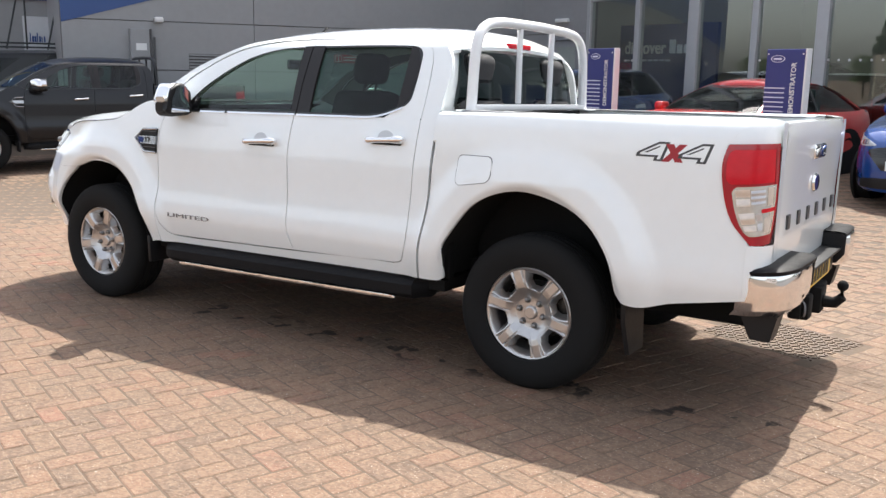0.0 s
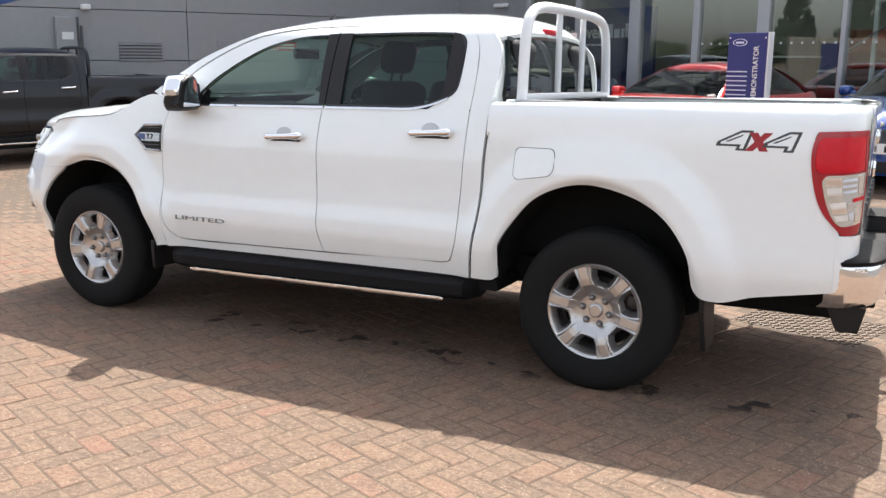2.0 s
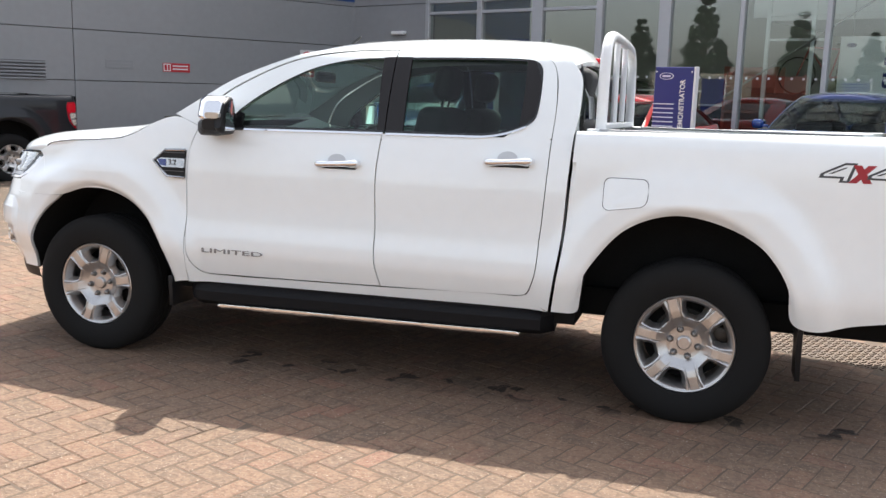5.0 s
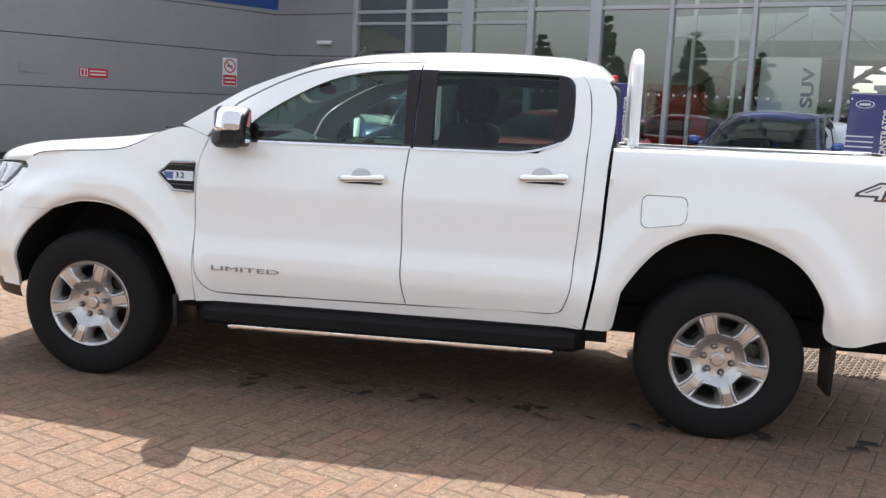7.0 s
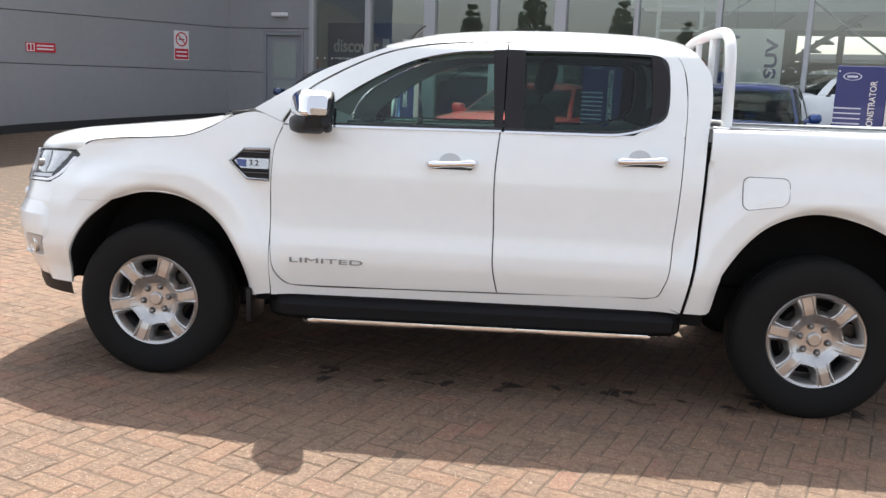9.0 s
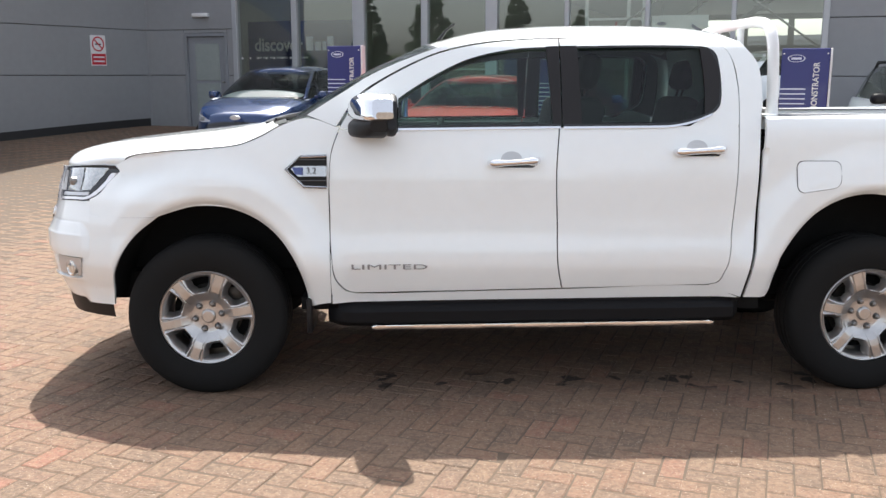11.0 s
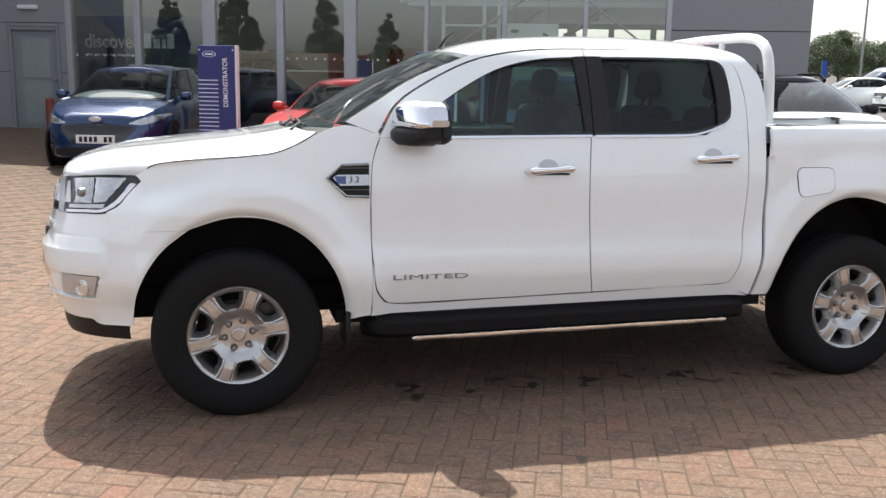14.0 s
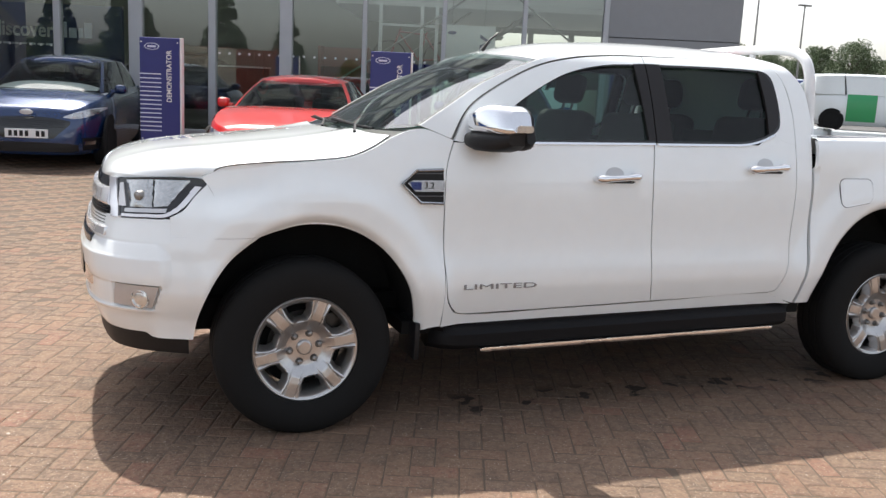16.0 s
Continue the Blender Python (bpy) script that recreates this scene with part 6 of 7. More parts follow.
def build_car(name, label, paint, x, y, heading, L=4.05, W=1.74, belt=((0, 0.62), (0.25, 0.76), (0.9, 0.93), (1.3, 1.0), (3.4, 1.06), (4.05, 0.98)),
              glass_low=(0.95, 3.75), roof=(1.75, 3.25), roof_z=1.46, roof_w=1.12, wheel_r=0.31, axles=(0.82, 3.3), roof_mat=None, grille=0.62, plate=True, rails=False, category="car", windows=True, dash=None, cover=False, quarter=0.075, screen=None):
    """A parked car: its nose at x, y, looking along heading (degrees); body, glasshouse, roof, pillars, wheels, lamps."""
    z0 = float(fall(x, y))
    car = thing(name, label, category, "parked cars", pose(x, y, z0, 0, 0, heading))
    n = 72
    bx, bz = [p[0] for p in belt], [p[1] for p in belt]
    levels = ((0.20, 0.90, 0.03), (0.26, 0.965, 0.005), (0.36, 0.985, 0.0), (0.52, 1.0, 0.0), (0.70, 0.995, 0.005), (0.86, 0.975, 0.02), (0.97, 0.945, 0.045), (1.0, 0.92, 0.07))
    rings = []
    for f, w, ins in levels:
        ring = []
        for px, py in plan_ring(L - 2 * ins, W * w, n, x0=ins):
            top = np.interp(px, bx, bz)
            z = 0.20 + (top - 0.20) * ((f - 0.20) / 0.80)
            ring.append((px, py, z))
        rings.append(ring + [ring[0]])
    body_rings = rings
    bm = sheet(bmesh.new(), rings)
    cap = rings[-1][:-1]
    rows = []
    half = n // 2
    for k in range(half + 1):
        a, b = cap[k], cap[(n - k) % n]
        rows.append([(a[0] + (b[0] - a[0]) * t, a[1] + (b[1] - a[1]) * t, (a[2] + (b[2] - a[2]) * t) + (0.045 - 0.19 * min(max((a[0] - glass_low[0] - 0.10) / 0.35, 0), 1) * min(max((glass_low[1] - a[0]) / 0.2, 0), 1) * windows) * (1 - (2 * t - 1) ** 4) * min(1, abs(a[1]) / (W * 0.4))) for t in np.linspace(0, 1, 13)])
    sheet(bm, rows)
    bm.normal_update()
    for f in bm.faces:
        c = f.calc_center_median()
        if windows and glass_low[0] + 0.14 < c.x < glass_low[1] - 0.12 and abs(c.y) < W * 0.43 and c.z > 0.6 and abs(f.normal.z) > 0.5:
            f.material_index = 2 if c.x < glass_low[0] + 0.75 else 1
    body = part("body", bm, (paint, CABIN, dash or CABIN), car, "", 50)
    # glasshouse
    gl, gh = glass_low
    rl, rh = roof
    base = [(px, py * 0.985, float(np.interp(px, bx, bz)) - 0.005) for px, py in plan_ring(gh - gl, W * (0.90 if windows else 0.962), n, 3.2, 3.2, gl)]
    rtop = [(px, py, roof_z - 0.07 - 0.05 * abs(2 * (px - rl) / (rh - rl) - 1) ** 2.5 * (abs(py) / roof_w * 0.8 + 0.6)) for px, py in plan_ring(rh - rl, roof_w, n, 2.5, 2.8, rl)]
    rings = [[tuple(Vector(a).lerp(Vector(b), t) + Vector((0, 0, 0.03 * math.sin(math.pi * t)))) for a, b in zip(base, rtop)] for t in np.linspace(0, 1, 7)]
    if windows:
        q = int(0.36 * n)
        part("glasshouse", sheet(bmesh.new(), [r[n - q:] + r[:q + 1] for r in rings]), CAR_GLASS, car, "dark car windows", 60)
        part("windscreen", sheet(bmesh.new(), [r[q:n - q + 1] for r in rings]), screen or SCREEN_GLASS, car, "raked windscreen", 60)
    else:
        part("upper_body", sheet(bmesh.new(), [r + [r[0]] for r in rings]), paint, car, "", 60)
        front = [k for k in range(n) if math.cos(2 * math.pi * k / n) < -0.55]
        part("windscreen", sheet(bmesh.new(), [[tuple(Vector(r[k]) + Vector((-0.006, 0, 0.006))) for k in front] for r in rings[1:6]]), CAR_GLASS, car, "dark windscreen", 60)
        for s in (1, -1):
            ks = [k for k in range(n) if 0.62 > -math.cos(2 * math.pi * k / n) > 0.12 and s * math.sin(2 * math.pi * k / n) > 0]
            part("cab_window", sheet(bmesh.new(), [[tuple(Vector(r[k]) + Vector((0, s * 0.006, 0))) for k in ks] for r in rings[1:6]]), CAR_GLASS, car, "", 60)
    # roof and pillars
    rows = []
    for k in range(half + 1):
        a, b = rtop[k], rtop[(n - k) % n]
        rows.append([(a[0] + (b[0] - a[0]) * t, a[1] + (b[1] - a[1]) * t, a[2] + 0.07 * (1 - abs(2 * t - 1) ** 2.6) * min(1, abs(a[1]) / (roof_w * 0.36))) for t in np.linspace(0, 1, 13)])
    bm = sheet(bmesh.new(), rows)
    sheet(bm, [rtop + [rtop[0]], [(p[0] + (p[0] - (rl + rh) / 2) * 0.01, p[1] * 1.02, p[2] - 0.04) for p in rtop + [rtop[0]]]])
    part("roof_panel", bm, roof_mat or paint, car, "", 50)
    for f in (0.345, 0.655, 0.24, 0.76, 0.12, 0.88):
        k = int(f * n)
        middle = f in (0.24, 0.76)
        rows = []
        for j, r in enumerate(rings):
            c = Vector(r[k])
            way = (Vector(r[(k + 1) % n]) - Vector(r[k - 1])).normalized()
            out = Vector((way.y, -way.x, 0.25))
            w = (0.030 if middle else 0.048 if f > 0.3 and f < 0.7 else quarter) * (1 - 0.35 * j / 6)
            rows.append([tuple(c + way * d * w + out * (0.010 - 0.008 * d * d)) for d in (-1, -0.6, 0, 0.6, 1)])
        part("pillar", sheet(bmesh.new(), rows), GLOSS_BLACK if middle else (roof_mat or paint), car, "", 50)
    # wheels
    for ax in axles:
        for s in (-1, 1):
            bm = lathe(bmesh.new(), [(0.0, 0.02), (wheel_r + 0.07, 0.02), (wheel_r + 0.07, -0.012), (0, -0.012)], 36)
            ar = part("wheel_arch", bm, LINER, car)
            ar.matrix_local = pose(ax, s * W * 0.488, wheel_r + 0.02, 0, 0, 0 if s < 0 else 180)
            bm = lathe(bmesh.new(), [(wheel_r * 0.62, -0.02), (wheel_r * 0.66, -0.035), (wheel_r * 0.85, -0.045), (wheel_r * 0.97, -0.03), (wheel_r, 0.0), (wheel_r, 0.14), (wheel_r * 0.6, 0.16)], 36)
            wh = part("wheel", bm, RUBBER, car)
            wh.matrix_local = pose(ax, s * W * 0.474, wheel_r, 0, 0, 0 if s < 0 else 180)
            bm = lathe(bmesh.new(), [(wheel_r * 0.64, -0.03), (wheel_r * 0.60, -0.028), (wheel_r * 0.57, 0.0), (wheel_r * 0.57, 0.05)], 36)
            for q in range(5):
                box(bm, -0.028, 0.028, -0.030, -0.005, 0.0, wheel_r * 0.6, 0.006, 1, m=Matrix.Rotation(2 * math.pi * q / 5, 4, "Y"))
            part("rim", bm, ALLOY, wh)
    # face
    def front_patch(y0, y1, z0, z1, off, nu=14, nv=8):
        rows = []
        for v in np.linspace(0, 1, nv):
            row = []
            for u in np.linspace(0, 1, nu):
                yy = y0 + (y1 - y0) * u
                zz = (z0(u) if callable(z0) else z0) * (1 - v) + (z1(u) if callable(z1) else z1) * v
                prof = []
                for ring in body_rings:
                    q = sorted((abs(p[1]), p[0], p[2]) for p in ring[:-1] if p[0] < L * 0.5 and p[1] * (1 if yy >= 0 else -1) >= -0.001)
                    prof.append((np.interp(abs(yy), [a[0] for a in q], [a[2] for a in q]), np.interp(abs(yy), [a[0] for a in q], [a[1] for a in q])))
                row.append((float(np.interp(zz, [a[0] for a in prof], [a[1] for a in prof])) - off, yy * (1 + off * 0.5), zz))
            rows.append(row)
        return sheet(bmesh.new(), rows, (0.02, 0, 0))
    hz = float(np.interp(0.3, bx, bz))
    part("grille", front_patch(-W * 0.29, W * 0.29, lambda u: hz - 0.24 - 0.18 * min(1, 2.6 * (1 - abs(2 * u - 1))), lambda u: hz - 0.15 - 0.05 * abs(2 * u - 1) ** 3, 0.006, 32), GLOSS_BLACK, car, "black grille")
    for k in range(4):
        part("grille_bar", front_patch(-W * 0.26, W * 0.26, hz - 0.275 + 0.026 * k, hz - 0.271 + 0.026 * k, 0.009, 14, 2), BLACK_PLASTIC, car)
    part("lower_grille", front_patch(-W * 0.34, W * 0.34, 0.235, lambda u: 0.36 - 0.03 * abs(2 * u - 1) ** 3, 0.006), BLACK_PLASTIC, car, "black lower intake")
    for s in (-1, 1):
        hl = part("headlamp", front_patch(s * W * 0.475, s * W * 0.245, lambda u: hz - 0.115 - 0.035 * u - 0.03 * math.sin(math.pi * u) + 0.07 * (1 - u) ** 4, lambda u: hz - 0.005 - 0.135 * u ** 1.3 - 0.02 * (1 - u) ** 4, 0.006, 24), LAMP_GREY, car, "clear swept-back headlamp")
        part("lamp_bowl", front_patch(s * W * 0.45, s * W * 0.385, hz - 0.105, hz - 0.045, 0.010, 8, 5), BOWL, hl)
        part("lamp_bowl", front_patch(s * W * 0.365, s * W * 0.305, hz - 0.145, hz - 0.09, 0.010, 8, 5), BOWL, hl)
        part("fog_lamp", front_patch(s * W * 0.44, s * W * 0.375, 0.33, 0.375, 0.006, 6, 3), CHROME, car, "chrome-edged fog lamp")
        part("bumper_vent", front_patch(s * W * 0.46, s * W * 0.365, 0.26, 0.42, 0.003, 8, 5), BLACK_PLASTIC, car)
        mz = float(np.interp(gl + 0.45, bx, bz))
        bm = boxed(gl + 0.42, gl + 0.62, min(s * (W / 2 - 0.04), s * (W / 2 + 0.12)), max(s * (W / 2 - 0.04), s * (W / 2 + 0.12)), mz - 0.03, mz + 0.10, 0.05, 3)
        box(bm, gl + 0.46, gl + 0.54, min(s * (W / 2 - 0.1), s * (W / 2 + 0.06)), max(s * (W / 2 - 0.1), s * (W / 2 + 0.06)), mz - 0.02, mz + 0.03, 0.01, 1)
        part("door_mirror", bm, BLACK_PLASTIC if rails else paint, car)
        if rails and s > 0:
            part("roof_fin", tube(bmesh.new(), [(rh - 0.35, 0, roof_z - 0.03), (rh - 0.27, 0, roof_z + 0.03), (rh - 0.20, 0, roof_z + 0.15)], [0.06, 0.025, 0.006], 8), BLACK_PLASTIC, car, "black roof aerial")
        if rails:
            part("roof_rail", tube(bmesh.new(), [(rl + 0.16, s * roof_w * 0.44, roof_z - 0.08), (rl + 0.40, s * roof_w * 0.46, roof_z - 0.005), (rh - 0.4, s * roof_w * 0.46, roof_z - 0.005), (rh - 0.16, s * roof_w * 0.44, roof_z - 0.08)], 0.022, 8), BLACK_PLASTIC, car, "black roof rail")
    if plate:
        pz = hz - 0.36
        px = min(v.co.x for v in body.data.vertices if abs(v.co.z - pz) < 0.12) - 0.02
        part("number_plate", boxed(px - 0.012, px + 0.02, -0.26, 0.26, pz - 0.056, pz + 0.056, 0.003, 1), PLATE_WHITE, car, "white number plate", 0)
        for k in range(7):
            if k != 4:
                part("plate_bar", boxed(px - 0.0145, px - 0.0115, 0.215 - 0.066 * k - 0.042, 0.215 - 0.066 * k, pz - 0.036, pz + 0.036), INK, car, smooth=0)
        part("oval_badge", lathe(bmesh.new(), [(0, -0.008), (0.05, -0.006), (0.056, 0.01)], 24), FOG_SILVER, car).matrix_local = pose(px + 0.01, 0, hz - 0.09, 0, 0, -90) @ Matrix.Diagonal((1.5, 1, 0.62, 1))
    # curved pale strip just behind the foot of the windscreen
    if cover:
        rows = []
        for v in np.linspace(0, 1, 6):
            rows.append([(gl + 0.16 + 0.19 * v + 0.22 * abs(y) ** 2, y * W * 0.74, float(np.interp(gl + 0.2, bx, bz)) + 0.03 + 0.105 * v * (1 - 0.7 * abs(2 * y) ** 3)) for y in np.linspace(-0.5, 0.5, 17)])
        part("dash_cover", sheet(bmesh.new(), rows, (0.01, 0, 0)), BANNER_WHITE, car, "pale strip behind the foot of the windscreen")
    # cabin shapes behind the glass
    for sx in (gl + 1.15, gl + 1.95):
        for sy in (-0.36, 0.36):
            if windows:
                bm = boxed(sx - 0.06, sx + 0.10, sy - 0.24, sy + 0.24, 0.5, 1.12, 0.06, 2)
                box(bm, sx + 0.02, sx + 0.12, sy - 0.13, sy + 0.13, 1.14, 1.30, 0.04, 2)
                part("seat", bm, SEAT, car)
    return car


LAMP_GREY = material("grey lamp", (0.56, 0.58, 0.60), 0.2, 0.35, 0.9, 0.35, 14)
CAR_GLASS = glass("parked car glass", (0.20, 0.24, 0.23), 0.025)
SCREEN_GLASS = glass("windscreen glass", (0.50, 0.55, 0.53), 0.03)
build_car("hatchback_car", "blue hatchback parked nose out before the showroom", BLUE_PAINT, -1.71, 8.1, 78,
          belt=((0, 0.60), (0.12, 0.76), (0.40, 0.87), (0.80, 0.95), (1.1, 1.0), (3.4, 1.07), (4.05, 0.98)), glass_low=(0.80, 3.8), roof=(1.73, 3.35), roof_z=1.50, roof_w=1.22, dash=NAME_PANEL, cover=True)
build_car("coupe_car", "red coupe parked nose out before the showroom", RED_PAINT, 1.03, 6.00, 70, L=4.79, W=1.92,
          belt=((0, 0.66), (0.2, 0.80), (1.0, 0.93), (1.75, 1.0), (3.6, 1.0), (4.3, 1.02), (4.79, 0.98)), glass_low=(1.42, 4.45), roof=(2.38, 3.55), roof_z=1.45, roof_w=1.26, wheel_r=0.34, axles=(0.92, 3.64), quarter=0.20)
build_car("crossover_car", "blue crossover parked nose out before the showroom", BRIGHT_BLUE, 4.215, 6.265, 71.4, L=4.1, W=1.77,
          belt=((0, 0.68), (0.25, 0.85), (0.9, 1.0), (1.3, 1.05), (3.4, 1.1), (4.1, 1.0)), glass_low=(0.92, 3.8), roof=(1.92, 3.45), roof_z=1.55, roof_w=1.24, roof_mat=NAVY_PAINT)
build_car("white_crossover_car", "white crossover with a black roof and rails", WHITE_PAINT, 7.15, 4.33, 77, L=4.1, W=1.77,
          belt=((0, 0.72), (0.25, 0.95), (0.9, 1.13), (1.3, 1.17), (3.4, 1.19), (4.1, 1.08)), glass_low=(0.92, 3.8), roof=(1.92, 3.45), roof_z=1.66, roof_w=1.24, roof_mat=GLOSS_BLACK, rails=True, screen=CAR_GLASS)

# dark pickup of the same kind by the wing
dark = copy_thing(truck, pose(-9.16, 3.68, float(fall(-8.5, 5.0)) - 0.005, 0, 0, 67))
dark.name = "dark_pickup_truck"
tagged(dark, "dark grey double-cab pickup parked along the wing", "pickup truck", "parked cars")
for o in dark.children_recursive:
    if o.type == "MESH":
        for slot in o.material_slots:
            if slot.material in (WHITE_PAINT, BAR_WHITE, CUP_SHADE):
                slot.link = "OBJECT"
                slot.material = GREY_PAINT if slot.material is not BAR_WHITE else BLACK_PLASTIC
for o in dark.children_recursive:
    if o.name.startswith("waist_strip"):
        o.material_slots[0].link = "OBJECT"
        o.material_slots[0].material = GLOSS_BLACK
for o in [q for q in dark.children_recursive if q.name.startswith(("bed_decal", "door_lettering", "vent_lettering", "badge"))]:
    bpy.data.objects.remove(o)


# ---- inside the showroom ----
placed("floor_showroom", boxed(-2.2, 13.0, 0.13, 11.0, -0.30, 0.04), SHOW_FLOOR, FACADE, "pale tiled showroom floor")
placed("wall_showroom_back", boxed(-2.2, 8.0, 11.0, 11.2, -0.1, 7.2), SHOW_WALL, FACADE, "pale back wall of the showroom")
bm = bmesh.new()
box(bm, 8.0, 13.07, 11.0, 11.2, -0.1, 1.9)
box(bm, 8.0, 13.07, 11.0, 11.2, 2.6, 7.2)
for u in (8.1, 9.3, 10.5, 11.7, 12.9):
    box(bm, u - 0.08, u + 0.08, 11.0, 11.2, 1.9, 2.6)
placed("wall_showroom_windows", bm, SHOW_WALL, FACADE, "back wall with a band of windows")
placed("wall_showroom_side", boxed(-2.2, -2.05, 0.3, 11.0, -0.1, 7.2), SHOW_WALL, FACADE, "side wall of the showroom")
placed("ceiling_showroom", boxed(-2.05, 13.07, 0.26, 11.0, 7.0, 7.2), SHOW_WALL, FACADE, "showroom ceiling")
# gallery with a curved white edge
bm = bmesh.new()
rows = []
for z, o in ((2.72, 0.0), (2.76, -0.03), (3.10, -0.03), (3.14, 0.0)):
    rows.append([(u, 3.2 + 0.10 * (u - 9.5) ** 2 * 0.35 + o, z) for u in np.linspace(5.6, 13.0, 24)])
sheet(bm, rows)
box(bm, 5.6, 13.0, 4.8, 10.9, 2.74, 3.0)
placed("gallery", bm, SHOW_WHITE, FACADE, "white gallery edge inside the showroom", smooth=40)
# wall board
bd = thing("wall_board", "dark blue exhibition wall with white lettering", "sign", m=FACADE)
part("board_panel", boxed(-1.0, 1.75, 2.04, 2.14, 0.04, 2.26), BOARD_DARK, bd, smooth=0)
lettering("board_lettering", "discover", 0.40, 0.004, SIGN_WHITE, Matrix(((1, 0, 0, -0.23), (0, 0, -1, 2.034), (0, 1, 0, 1.74), (0, 0, 0, 1))), bd, width=1.22, bold=0.02)
for a, w, h in ((0.48, 0.17, 0.30), (0.69, 0.15, 0.19), (0.88, 0.09, 0.19), (1.00, 0.15, 0.30)):
    part("print_bar", boxed(a, a + w, 2.030, 2.04, 1.62, 1.62 + h), PALE_PRINT, bd, smooth=0)
for k in range(8):
    part("print_bar", boxed(-0.80 + 0.17 * k, -0.67 + 0.17 * k, 2.032, 2.04, 1.45, 1.49), PALE_PRINT, bd, smooth=0)
# hanging banner
bn = thing("hanging_banner", "white hanging banner with blue lettering", "banner", m=FACADE)
part("banner_sheet", boxed(8.12, 9.10, 0.90, 0.93, 0.25, 2.14, 0.004, 1), BANNER_WHITE, bn, smooth=0)
lettering("banner_lettering", "SUV", 0.27, 0.001, BOARD_BLUE, Matrix(((0, -1, 0, 8.93), (0, 0, -1, 0.897), (1, 0, 0, 1.64), (0, 0, 0, 1))), bn, width=0.68, bold=0.03)
for k in range(9):
    part("stripe", boxed(8.14, 8.62, 0.896, 0.90, 1.36 - 0.055 * k, 1.374 - 0.055 * k), PALE_PRINT, bn, smooth=0)
ov = lathe(bmesh.new(), [(0, -0.004), (0.055, -0.004), (0.055, 0)], 24)
bmesh.ops.scale(ov, vec=(1.5, 1, 0.6), verts=ov.verts)
bmesh.ops.translate(ov, vec=(8.30, 0.898, 2.0), verts=ov.verts)
part("oval_badge", ov, BOARD_BLUE, bn, smooth=0)
for u in (8.3, 8.9):
    part("cord", tube(bmesh.new(), [(u, 0.915, 2.13), (u, 0.915, 7.0)], 0.006, 6), STEEL, bn)
# white window frame panel, posts and bracing
fr = thing("partition_frame", "white partition frame inside the glass", "partition", m=FACADE)
for u in (7.0, 7.75, 8.02):
    part("post", boxed(u - 0.03, u + 0.03, 0.6, 0.66, 0.04, 4.0), SHOW_WHITE, fr, smooth=0)
for z in (2.08, 2.50):
    part("rail", boxed(7.0, 8.05, 0.6, 0.66, z - 0.02, z + 0.02), SHOW_WHITE, fr, smooth=0)
br = thing("roof_bracing", "steel bracing rods inside the glass", "bracing", m=FACADE)
for p, q in (((6.2, 0.5, 1.0), (8.9, 0.5, 2.82)), ((9.2, 0.5, 2.82), (11.0, 0.5, 1.5)), ((8.9, 0.5, 2.82), (9.2, 0.5, 2.82))):
    part("rod", tube(bmesh.new(), [p, q], 0.018, 8), STEEL, br)
part("node_plate", boxed(8.88, 9.22, 0.47, 0.53, 2.72, 2.92, 0.03), SHOW_WHITE, br)


def bicycle(u, v, z):
    b = thing("bicycle", "bicycle on display inside the showroom", "bicycle", m=FACADE @ pose(u, v, z))
    for x in (0.0, 1.02):
        ring = [(x + 0.33 * math.cos(a), 0, 0.33 + 0.33 * math.sin(a)) for a in np.linspace(0, 2 * math.pi, 40, endpoint=False)]
        w = part("wheel", tube(bmesh.new(), ring, 0.016, 6, closed=True), RUBBER, b)
        bm = bmesh.new()
        for k in range(14):
            a = 2 * math.pi * k / 14
            tube(bm, [(x, 0, 0.33), (x + 0.32 * math.cos(a), 0, 0.33 + 0.32 * math.sin(a))], 0.002, 4)
        part("spokes", bm, STEEL, w)
    bm = bmesh.new()
    for p, q in (((0, 0, 0.33), (0.22, 0, 0.92)), ((0.20, 0, 0.84), (0.72, 0, 0.80)), ((0.21, 0, 0.78), (0.58, 0, 0.30)), ((0.58, 0, 0.30), (0.74, 0, 0.86)), ((0.58, 0, 0.30), (1.02, 0, 0.33)), ((0.72, 0, 0.76), (1.02, 0, 0.33))):
        tube(bm, [p, q], 0.017, 8)
    part("frame", bm, BIKE_RED, b)
    part("handlebar", tube(bmesh.new(), [(0.16, -0.26, 0.98), (0.20, -0.05, 0.95), (0.20, 0.05, 0.95), (0.16, 0.26, 0.98)], 0.013, 6), GLOSS_BLACK, b)
    part("saddle", boxed(0.66, 0.90, -0.06, 0.06, 0.88, 0.93, 0.02), GLOSS_BLACK, b)
    return b


# stands with bicycles, dark shelving
for u, v, h in ((7.05, 2.2, 1.20),):
    st = thing("display_stand", "dark raised display stand", "stand", m=FACADE)
    part("stand_body", boxed(u - 0.5, u + 1.5, v - 0.4, v + 0.4, 0.04, h, 0.01, 1), BLACK_PLASTIC, st, smooth=0)
    bicycle(u, v, h)
sh = thing("display_shelf", "red-brown display rack inside the showroom", "rack", m=FACADE)
for k in range(3):
    part("shelf_board", boxed(5.6, 6.6, 2.4, 2.9, 0.3 + 0.5 * k, 0.36 + 0.5 * k), RACK_RED, sh, smooth=0)
for u in (5.62, 6.58):
    part("shelf_side", boxed(u - 0.03, u + 0.03, 2.4, 2.9, 0.04, 1.7), RACK_RED, sh, smooth=0)
part("shelf_back", boxed(5.65, 6.55, 2.88, 2.92, 0.04, 1.7), RACK_RED, sh, smooth=0)
